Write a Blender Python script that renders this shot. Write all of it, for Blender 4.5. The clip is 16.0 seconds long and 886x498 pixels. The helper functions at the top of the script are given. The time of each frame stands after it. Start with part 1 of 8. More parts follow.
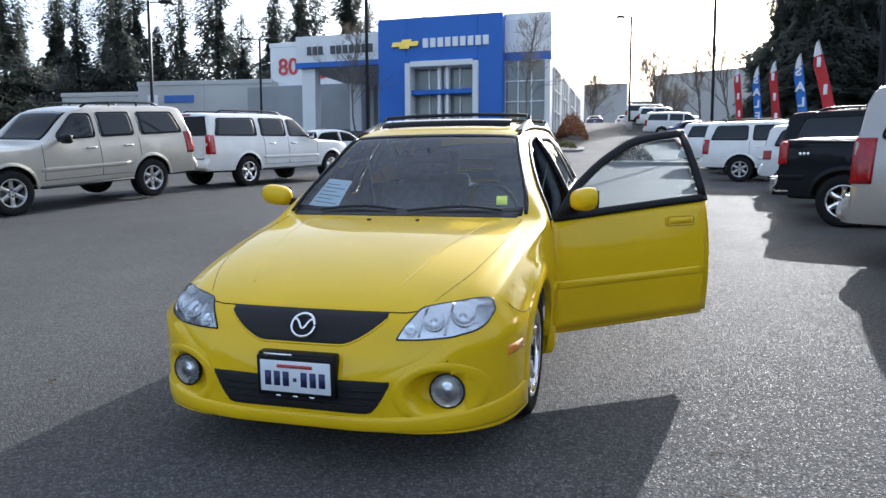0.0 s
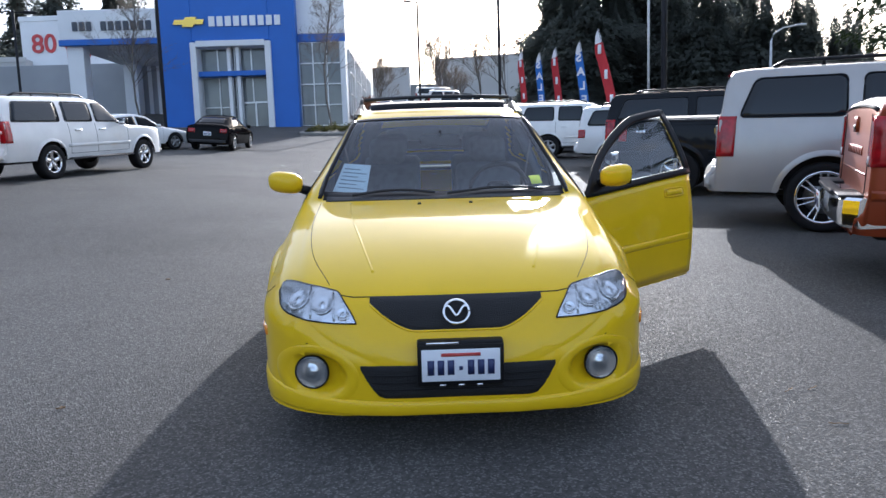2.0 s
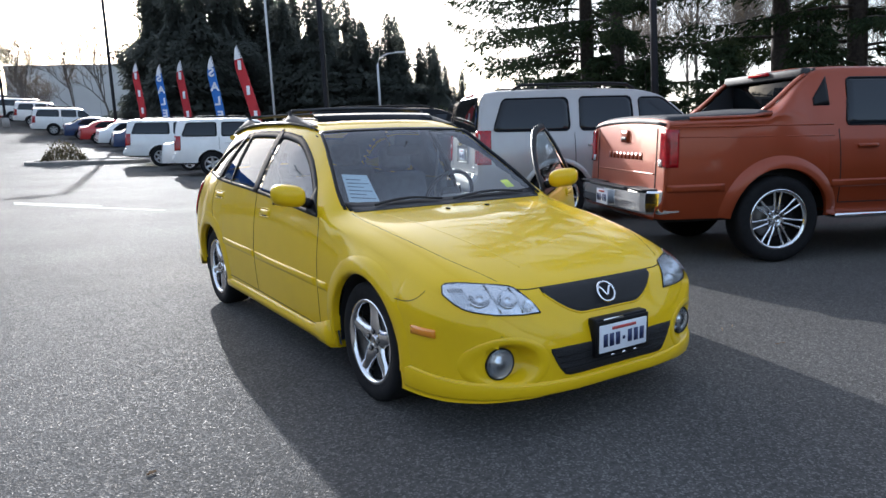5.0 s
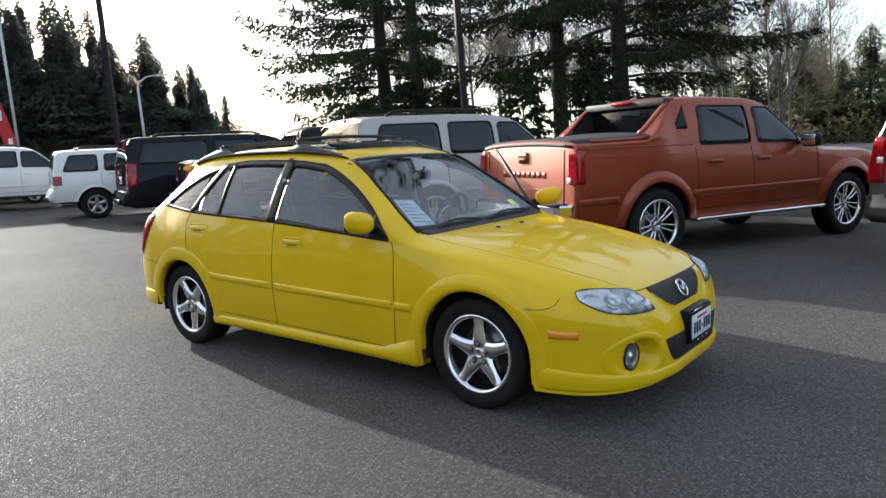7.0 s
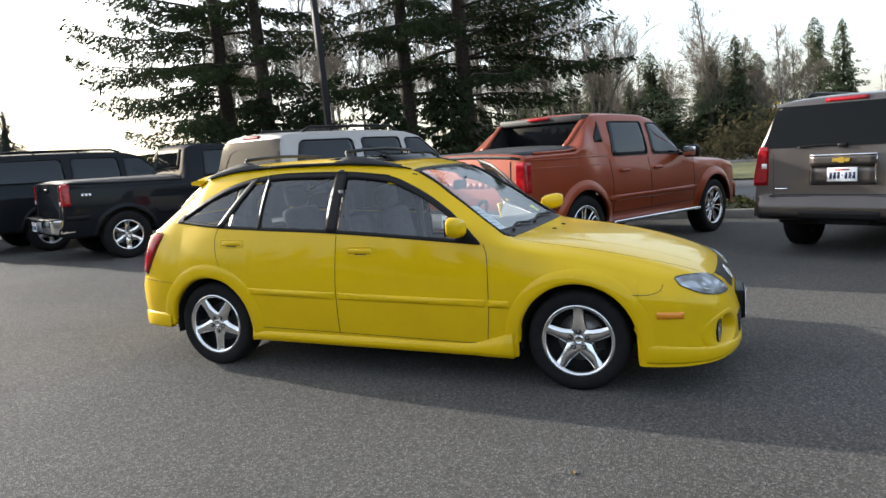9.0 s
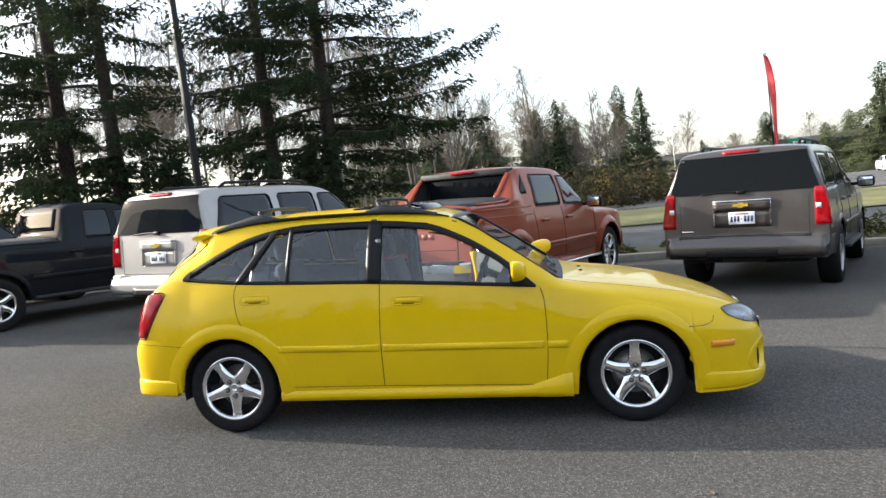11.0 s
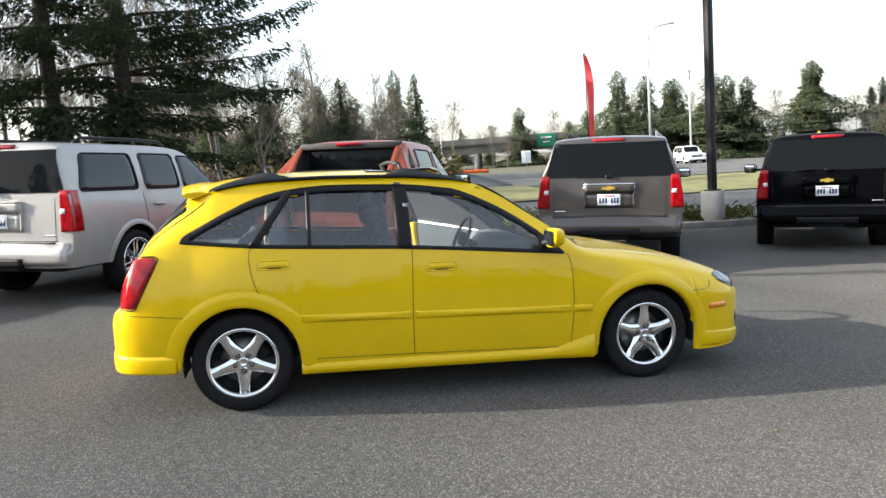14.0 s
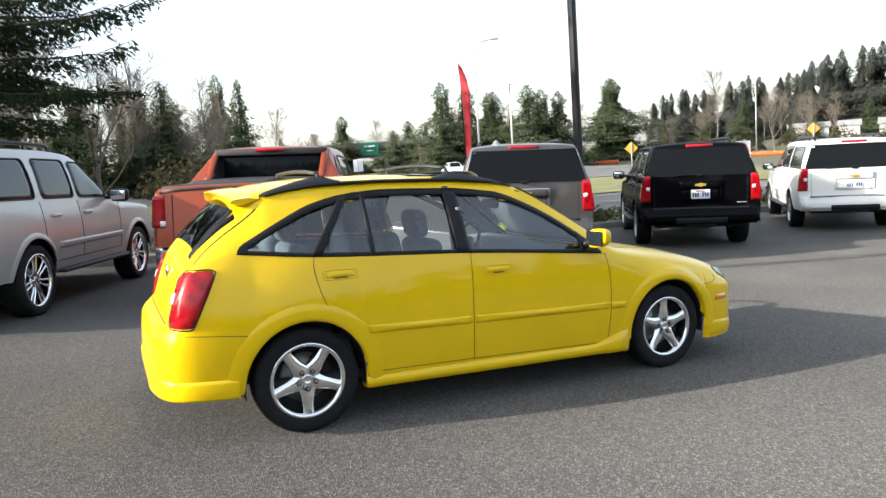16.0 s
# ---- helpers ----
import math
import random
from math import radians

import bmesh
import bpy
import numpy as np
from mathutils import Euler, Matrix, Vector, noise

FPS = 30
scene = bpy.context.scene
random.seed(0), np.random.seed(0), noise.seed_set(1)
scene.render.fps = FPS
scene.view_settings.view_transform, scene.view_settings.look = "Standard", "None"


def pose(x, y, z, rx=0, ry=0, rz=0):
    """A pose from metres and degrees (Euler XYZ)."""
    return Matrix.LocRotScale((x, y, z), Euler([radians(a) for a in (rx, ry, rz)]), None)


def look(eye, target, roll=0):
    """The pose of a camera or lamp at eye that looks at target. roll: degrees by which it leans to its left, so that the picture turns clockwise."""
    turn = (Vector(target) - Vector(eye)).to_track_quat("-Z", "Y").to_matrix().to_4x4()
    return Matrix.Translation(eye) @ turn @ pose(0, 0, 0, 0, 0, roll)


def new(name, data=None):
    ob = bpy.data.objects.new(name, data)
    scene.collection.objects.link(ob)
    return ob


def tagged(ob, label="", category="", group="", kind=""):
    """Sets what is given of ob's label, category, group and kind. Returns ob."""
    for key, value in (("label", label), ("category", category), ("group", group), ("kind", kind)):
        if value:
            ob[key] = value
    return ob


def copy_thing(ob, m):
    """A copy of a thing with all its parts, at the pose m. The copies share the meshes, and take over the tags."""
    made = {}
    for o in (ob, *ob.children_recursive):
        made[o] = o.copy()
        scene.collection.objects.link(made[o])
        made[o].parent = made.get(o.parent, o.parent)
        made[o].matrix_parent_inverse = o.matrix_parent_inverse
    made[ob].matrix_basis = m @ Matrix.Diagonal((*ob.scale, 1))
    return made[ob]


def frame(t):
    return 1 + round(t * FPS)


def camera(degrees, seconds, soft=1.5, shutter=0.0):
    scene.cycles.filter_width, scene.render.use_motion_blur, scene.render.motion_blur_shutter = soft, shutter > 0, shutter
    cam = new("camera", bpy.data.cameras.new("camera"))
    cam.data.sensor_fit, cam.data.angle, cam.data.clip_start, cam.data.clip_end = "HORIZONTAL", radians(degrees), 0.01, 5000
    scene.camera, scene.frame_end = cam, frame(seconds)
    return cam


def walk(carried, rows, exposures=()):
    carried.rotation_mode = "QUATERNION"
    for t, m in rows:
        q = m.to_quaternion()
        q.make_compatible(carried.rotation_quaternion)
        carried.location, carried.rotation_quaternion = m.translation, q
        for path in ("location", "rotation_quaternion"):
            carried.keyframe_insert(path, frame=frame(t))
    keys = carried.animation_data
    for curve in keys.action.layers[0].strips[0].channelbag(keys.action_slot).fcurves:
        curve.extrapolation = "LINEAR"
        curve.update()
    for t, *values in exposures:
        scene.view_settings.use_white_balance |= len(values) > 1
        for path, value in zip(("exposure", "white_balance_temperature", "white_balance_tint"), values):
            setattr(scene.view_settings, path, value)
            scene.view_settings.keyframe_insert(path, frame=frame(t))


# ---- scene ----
cam = camera(63.6, 16.0)
METRES, EYE, TILT, LEAN, TURN = 11.74, 1.3736, 0.0, 0.0, 0.0
ROWS = [
    (0.0, 0.0, 0.0, 0.0, -0.02, -5.33, 0.17),
    (0.5, -0.031, 0.0042, 0.0004, -4.02, -5.84, 0.64),
    (1.0, -0.0617, 0.0023, -0.0002, -9.49, -6.75, 1.58),
    (1.5, -0.0908, 0.0085, -0.0005, -13.16, -6.53, 0.92),
    (2.0, -0.118, 0.0176, 0.0013, -17.33, -6.95, 1.84),
    (2.5, -0.1494, 0.0209, 0.0014, -23.8, -7.56, 1.53),
    (3.0, -0.1772, 0.0341, 0.0006, -28.27, -6.69, 0.81),
    (3.5, -0.2064, 0.0478, 0.0022, -32.15, -7.0, 1.15),
    (4.0, -0.2357, 0.0595, 0.0039, -37.76, -6.44, 0.52),
    (4.5, -0.2602, 0.0836, 0.0057, -42.4, -6.85, 3.18),
    (5.0, -0.2894, 0.1019, 0.0061, -48.63, -7.09, 3.3),
    (7.5, -0.4027, 0.2447, 0.0186, -71.7, -6.79, 5.35),
    (8.0, -0.4178, 0.2781, 0.0191, -74.98, -6.68, 5.59),
    (8.5, -0.4281, 0.312, 0.0232, -77.64, -5.79, 6.73),
    (9.0, -0.4434, 0.3404, 0.0258, -83.69, -6.75, 5.98),
    (11.5, -0.4454, 0.4872, 0.0353, -100.78, -4.77, 6.02),
    (12.0, -0.4439, 0.5116, 0.0365, -104.48, -7.19, 3.72),
    (12.5, -0.4321, 0.5304, 0.0362, -107.34, -7.64, 3.74),
    (13.0, -0.4215, 0.5492, 0.038, -109.14, -7.37, 3.32),
    (13.5, -0.4147, 0.5757, 0.0406, -113.95, -7.69, 4.32),
    (14.0, -0.3995, 0.5977, 0.0395, -116.83, -7.17, 4.21),
    (14.5, -0.384, 0.6218, 0.041, -120.53, -8.46, 3.97),
    (15.0, -0.372, 0.6524, 0.0442, -125.03, -9.19, 3.3),
    (15.5, -0.349, 0.6752, 0.0432, -128.26, -8.73, 5.0),
    (16.0, -0.3275, 0.699, 0.0455, -131.37, -7.51, 4.11),
]
walk(cam, [(t, pose(0, 0, EYE, TILT, LEAN, TURN) @ pose(METRES * x, METRES * y, METRES * z, 90 + pitch, roll, yaw)) for t, x, y, z, yaw, pitch, roll in ROWS],
     [(0.0, 1.04, 5720, 10), (2.5, 1.02, 5550, 13), (4.0, 1.0, 5580, 12), (5.2, 1.0, 5760, 10), (7.4, 1.06, 6250, 8), (12.0, 1.42, 6450, 8), (16.0, 1.46, 6400, 8)])

# ---- world, sun, exposure ----
SUN_AZ, SUN_EL = 27.0, 21.5
world = bpy.data.worlds.new("world")
scene.world = world
world.use_nodes = True
wn = world.node_tree.nodes
sky = wn.new("ShaderNodeTexSky")
sky.sky_type = "NISHITA"
sky.sun_disc = False
sky.sun_elevation = radians(SUN_EL)
sky.sun_rotation = radians(SUN_AZ)
sky.air_density = 1.0
sky.dust_density = 3.0
bg = wn["Background"]
bg.inputs["Strength"].default_value = 0.15
haze = wn.new("ShaderNodeMix")
haze.data_type = "RGBA"
haze.inputs["Factor"].default_value = 0.26
haze.inputs["B"].default_value = (6.0, 6.05, 6.1, 1)
world.node_tree.links.new(sky.outputs["Color"], haze.inputs["A"])
world.node_tree.links.new(haze.outputs["Result"], bg.inputs["Color"])

sun_data = bpy.data.lights.new("sun", "SUN")
sun_data.energy = 4.2
sun_data.angle = radians(0.6)
sun_data.color = (1.0, 0.93, 0.83)
sun = new("sun", sun_data)
sun_way = Vector((math.sin(radians(SUN_AZ)) * math.cos(radians(SUN_EL)), math.cos(radians(SUN_AZ)) * math.cos(radians(SUN_EL)), math.sin(radians(SUN_EL))))
sun.matrix_world = look(sun_way * 60, (0, 0, 0))


# ---- materials ----
def mat(name, color, rough=0.5, metal=0.0, coat=0.0, spec=0.5, vary=0.0, scale=8.0, bump=0.0, bscale=60.0, trans=0.0, alpha=1.0, emit=0.0, color2=None, detail=4.0, flake=0.0):
    m = bpy.data.materials.new(name)
    m.use_nodes = True
    nt = m.node_tree
    b = nt.nodes["Principled BSDF"]
    b.inputs["Base Color"].default_value = (*color, 1)
    b.inputs["Roughness"].default_value = rough
    b.inputs["Metallic"].default_value = metal
    b.inputs["Coat Weight"].default_value = coat
    b.inputs["Coat Roughness"].default_value = 0.04
    b.inputs["Specular IOR Level"].default_value = spec
    b.inputs["Transmission Weight"].default_value = trans
    b.inputs["Alpha"].default_value = alpha
    if emit:
        b.inputs["Emission Color"].default_value = (*color, 1)
        b.inputs["Emission Strength"].default_value = emit
    tc = nt.nodes.new("ShaderNodeTexCoord")
    if vary or color2:
        n = nt.nodes.new("ShaderNodeTexNoise")
        n.inputs["Scale"].default_value = scale
        n.inputs["Detail"].default_value = detail
        nt.links.new(tc.outputs["Object"], n.inputs["Vector"])
        mix = nt.nodes.new("ShaderNodeMix")
        mix.data_type = "RGBA"
        c2 = color2 or tuple(c * (1 - vary) for c in color)
        mix.inputs["A"].default_value = (*color, 1)
        mix.inputs["B"].default_value = (*c2, 1)
        ramp = nt.nodes.new("ShaderNodeMapRange")
        ramp.inputs["From Min"].default_value, ramp.inputs["From Max"].default_value = 0.35, 0.65
        nt.links.new(n.outputs["Fac"], ramp.inputs["Value"])
        nt.links.new(ramp.outputs["Result"], mix.inputs["Factor"])
        nt.links.new(mix.outputs["Result"], b.inputs["Base Color"])
    if bump:
        n2 = nt.nodes.new("ShaderNodeTexNoise")
        n2.inputs["Scale"].default_value = bscale
        n2.inputs["Detail"].default_value = 3.0
        nt.links.new(tc.outputs["Object"], n2.inputs["Vector"])
        bp = nt.nodes.new("ShaderNodeBump")
        bp.inputs["Strength"].default_value = bump
        bp.inputs["Distance"].default_value = 0.01
        nt.links.new(n2.outputs["Fac"], bp.inputs["Height"])
        nt.links.new(bp.outputs["Normal"], b.inputs["Normal"])
    return m


def glass_mat(name, tint, rough=0.0, ior=1.5):
    """Thin car glass: tinted see-through sheet with a glossy reflection."""
    m = bpy.data.materials.new(name)
    m.use_nodes = True
    nt = m.node_tree
    nt.nodes.clear()
    out = nt.nodes.new("ShaderNodeOutputMaterial")
    tr = nt.nodes.new("ShaderNodeBsdfTransparent")
    tr.inputs["Color"].default_value = (*tint, 1)
    gl = nt.nodes.new("ShaderNodeBsdfGlossy")
    gl.inputs["Roughness"].default_value = rough
    fr = nt.nodes.new("ShaderNodeFresnel")
    fr.inputs["IOR"].default_value = ior
    mx = nt.nodes.new("ShaderNodeMixShader")
    nt.links.new(fr.outputs["Fac"], mx.inputs["Fac"])
    nt.links.new(tr.outputs["BSDF"], mx.inputs[1])
    nt.links.new(gl.outputs["BSDF"], mx.inputs[2])
    nt.links.new(mx.outputs["Shader"], out.inputs["Surface"])
    return m


def paint_mat(name, color, metallic=0.0, coat=0.55, spec=0.35):
    m = mat(name, color, rough=0.35, metal=metallic, coat=coat, spec=spec, vary=0.06, scale=3.0, bump=0.02, bscale=9.0)
    return m


YELLOW = paint_mat("yellow_paint", (0.76, 0.495, 0.002), coat=0.6, spec=0.08)
WHITE_PAINT = paint_mat("white_paint", (0.78, 0.78, 0.76))
SILVER_PAINT = paint_mat("pewter_paint", (0.40, 0.388, 0.37), 0.28)
BEIGE_PAINT = paint_mat("beige_silver_paint", (0.50, 0.465, 0.40), 0.2)
GRAY_PAINT = paint_mat("brown_gray_paint", (0.10, 0.088, 0.082), 0.6, coat=0.6, spec=0.25)
BLACK_PAINT = paint_mat("black_paint", (0.003, 0.003, 0.004), coat=0.16, spec=0.0)
DARK_PAINT = paint_mat("dark_slate_paint", (0.013, 0.015, 0.018), coat=0.26, spec=0.0)
ORANGE_PAINT = paint_mat("burnt_orange_paint", (0.27, 0.045, 0.011), 0.3, coat=0.35)
RED_PAINT = paint_mat("red_paint", (0.4, 0.03, 0.03))
BLUE_PAINT = paint_mat("dark_blue_paint", (0.03, 0.05, 0.12))
BLACK_TRIM = mat("black_trim", (0.007, 0.007, 0.008), rough=0.42, spec=0.2)
BLACK_PLASTIC = mat("black_plastic", (0.02, 0.02, 0.022), rough=0.6, bump=0.1, bscale=300)
MESH_BLACK = mat("black_mesh_grille", (0.008, 0.008, 0.009), rough=0.6, bump=0.8, bscale=260)
SEAM = mat("seam_shadow", (0.022, 0.013, 0.003), rough=0.8)
SEAM_DARK = mat("seam_dark", (0.01, 0.01, 0.01), rough=0.8)
CAR_GLASS = glass_mat("clear_car_glass", (0.74, 0.82, 0.845), ior=1.95)
WINDSHIELD_GLASS = glass_mat("windshield_glass", (0.88, 0.96, 0.99), ior=1.9)
TINT_GLASS = mat("dark_tinted_glass", (0.006, 0.007, 0.008), rough=0.02, spec=0.11)
SIDE_GLASS = mat("tinted_side_glass", (0.012, 0.016, 0.020), rough=0.03, spec=0.38)
LENS_GLASS = glass_mat("lamp_lens_glass", (0.93, 0.95, 0.97))
CHROME = mat("chrome", (0.82, 0.83, 0.84), rough=0.08, metal=1.0)
ALLOY = mat("polished_alloy", (0.86, 0.86, 0.87), rough=0.13, metal=1.0)
ALLOY_DULL = mat("painted_alloy", (0.5, 0.5, 0.5), rough=0.35, metal=0.8)
REFLECTOR = mat("lamp_reflector", (0.74, 0.75, 0.76), rough=0.16, metal=0.85, bump=0.35, bscale=22)
RUBBER = mat("tyre_rubber", (0.011, 0.011, 0.012), spec=0.25, rough=0.8, vary=0.3, scale=20, bump=0.2, bscale=80)
DISC_STEEL = mat("brake_steel", (0.25, 0.24, 0.23), rough=0.4, metal=0.9)
DARK_VOID = mat("underbody", (0.008, 0.008, 0.008), rough=0.9)
RED_LENS = mat("red_lamp_lens", (0.39, 0.005, 0.010), rough=0.10, spec=0.4, coat=0.25, vary=0.5, scale=14)
AMBER_LENS = mat("amber_lamp_lens", (0.80, 0.27, 0.01), rough=0.12, coat=1.0)
CLEAR_LENS = mat("clear_lamp_lens", (0.75, 0.73, 0.72), rough=0.1, coat=1.0)
CLOTH_DARK = mat("dark_cloth", (0.135, 0.155, 0.185), rough=0.95, vary=0.3, scale=40)
CLOTH_GRAY = mat("gray_cloth", (0.24, 0.24, 0.25), rough=0.95, vary=0.2, scale=40)
DOOR_TRIM = mat("inner_door_trim", (0.055, 0.06, 0.068), rough=0.8, vary=0.2, scale=30)
DASH = mat("dash_plastic", (0.15, 0.17, 0.19), rough=0.6, bump=0.15, bscale=200)
PAPER = mat("white_paper", (0.74, 0.83, 0.87), rough=0.8)
PAPER_INK = mat("paper_ink", (0.30, 0.36, 0.40), rough=0.8)
STICKER = mat("green_yellow_sticker", (0.62, 0.72, 0.06), rough=0.6)
GOLD = mat("gold_badge", (0.75, 0.52, 0.10), rough=0.25, metal=0.6)
PLATE_WHITE = mat("plate_white", (0.72, 0.75, 0.80), rough=0.4)
PLATE_INK = mat("plate_ink", (0.02, 0.03, 0.10), rough=0.5)
PLATE_RED = mat("plate_red", (0.5, 0.06, 0.05), rough=0.5)


# ---- mesh helpers ----
def part(name, bm, material, parent=None, label="", smooth=True):
    me = bpy.data.meshes.new(name)
    bm.normal_update()
    bm.to_mesh(me)
    bm.free()
    for p in me.polygons:
        p.use_smooth = smooth
    me.materials.append(material)
    ob = new(name, me)
    if parent is not None:
        ob.parent = parent
    if label:
        ob["label"] = label
    return ob


def empty(name, m=None):
    ob = new(name)
    if m is not None:
        ob.matrix_world = m
    return ob


def pchip(knots):
    """A smooth curve through (position, value) knots that never overshoots."""
    xs = [k[0] for k in knots]
    vs = [k[1] for k in knots]
    n = len(xs)
    d = [(vs[i + 1] - vs[i]) / (xs[i + 1] - xs[i]) for i in range(n - 1)]
    m = [d[0]] + [0 if d[i - 1] * d[i] <= 0 else 2 * d[i - 1] * d[i] / (d[i - 1] + d[i]) for i in range(1, n - 1)] + [d[-1]]

    def f(x):
        if x <= xs[0]:
            return vs[0]
        if x >= xs[-1]:
            return vs[-1]
        i = max(j for j in range(n - 1) if xs[j] <= x)
        w = xs[i + 1] - xs[i]
        t = (x - xs[i]) / w
        return ((1 + 2 * t) * (1 - t) ** 2 * vs[i] + t * (1 - t) ** 2 * w * m[i] + t * t * (3 - 2 * t) * vs[i + 1] + t * t * (t - 1) * w * m[i + 1])
    return f


def grid_mesh(bm, rows, close=False):
    """Quads between rows of points."""
    vr = [[bm.verts.new(p) for p in r] for r in rows]
    for a, b in zip(vr, vr[1:]):
        n = len(a)
        for i in range(n if close else n - 1):
            j = (i + 1) % n
            try:
                bm.faces.new((a[i], a[j], b[j], b[i]))
            except ValueError:
                pass
    return vr


def box_bm(sx, sy, sz, cx=0, cy=0, cz=0, bevel=0.0, seg=2, bm=None, m=None):
    own = bmesh.new()
    bmesh.ops.create_cube(own, size=1.0, matrix=Matrix.Translation((cx, cy, cz)) @ Matrix.Diagonal((sx, sy, sz, 1)))
    if bevel:
        bmesh.ops.bevel(own, geom=own.edges[:], offset=bevel, segments=seg, affect="EDGES", profile=0.5)
    if m is not None:
        own.transform(m)
    if bm is None:
        return own
    return merge(bm, own)


def merge(bm, other):
    me = bpy.data.meshes.new("tmp")
    other.to_mesh(me)
    other.free()
    bm.from_mesh(me)
    bpy.data.meshes.remove(me)
    return bm


def tube_bm(points, radius, sides=8, bm=None, radii=None, caps=True, flat=1.0):
    """A tube along points; radii may vary; flat squashes it along z."""
    bm = bm or bmesh.new()
    pts = [Vector(p) for p in points]
    rows = []
    for i, p in enumerate(pts):
        t = (pts[min(i + 1, len(pts) - 1)] - pts[max(i - 1, 0)]).normalized()
        up = Vector((0, 0, 1)) if abs(t.z) < 0.95 else Vector((1, 0, 0))
        a = t.cross(up).normalized()
        b = a.cross(t).normalized()
        r = radii[i] if radii else radius
        rows.append([p + a * r * math.cos(2 * math.pi * k / sides) + b * r * flat * math.sin(2 * math.pi * k / sides) for k in range(sides)])
    vr = grid_mesh(bm, rows, close=True)
    if caps:
        bm.faces.new(vr[0][::-1])
        bm.faces.new(vr[-1])
    return bm


def cyl_bm(r, depth, axis="z", seg=24, center=(0, 0, 0), r2=None, bm=None, bevel=0.0):
    own = bmesh.new()
    bmesh.ops.create_cone(own, cap_ends=True, segments=seg, radius1=r, radius2=r if r2 is None else r2, depth=depth)
    if bevel:
        bmesh.ops.bevel(own, geom=[e for e in own.edges if len(e.link_faces) == 2 and any(len(f.verts) > 4 for f in e.link_faces)], offset=bevel, segments=2, affect="EDGES")
    rot = {"z": Matrix.Identity(4), "x": Matrix.Rotation(math.pi / 2, 4, "Y"), "y": Matrix.Rotation(math.pi / 2, 4, "X")}[axis]
    own.transform(Matrix.Translation(center) @ rot)
    return own if bm is None else merge(bm, own)


def lathe_bm(profile, seg=32, axis="x"):
    """Spins (along, radius) pairs about an axis."""
    bm = bmesh.new()
    rows = []
    for a, r in profile:
        ring = []
        for k in range(seg):
            c, s = math.cos(2 * math.pi * k / seg), math.sin(2 * math.pi * k / seg)
            ring.append((a, r * c, r * s) if axis == "x" else (r * c, a, r * s) if axis == "y" else (r * c, r * s, a))
        rows.append(ring)
    grid_mesh(bm, rows, close=True)
    bmesh.ops.recalc_face_normals(bm, faces=bm.faces[:])
    return bm


# ---- lie of the land ----
def land(x, y):
    z = 0.099 + 0.009 * x + 0.0505 * y
    if y > 15:
        z += 0.0011 * (min(y, 70) - 15) ** 2
    if y > 70:
        z -= 0.0505 * (y - 70)
    if y > 8 and x < 2:
        a, b = min(1, (y - 8) / 8), min(1, (2 - x) / 6)
        z += 0.3 * a * a * (3 - 2 * a) * b * b * (3 - 2 * b) * max(0, min(1, (45 - y) / 12))
    if y < 0:
        z += 0.0015 * max(y, -17) ** 2
    if y < -17:
        z -= 0.0305 * (y + 17)
    return z


def lot_frame(x, y, yaw, z=None):
    """A pose on the sloping ground, with -y of the thing pointing along yaw (degrees from +x)."""
    e = 0.4
    n = Vector((-(land(x + e, y) - land(x - e, y)) / (2 * e), -(land(x, y + e) - land(x, y - e)) / (2 * e), 1)).normalized()
    f = Vector((math.cos(radians(yaw)), math.sin(radians(yaw)), 0))
    f = (f - n * f.dot(n)).normalized()
    yv = -f
    xv = yv.cross(n)
    m = Matrix((xv, yv, n)).transposed().to_4x4()
    m.translation = (x, y, land(x, y) if z is None else z)
    return m


# ---- vehicles: body from smooth curves ----
from mathutils.bvhtree import BVHTree


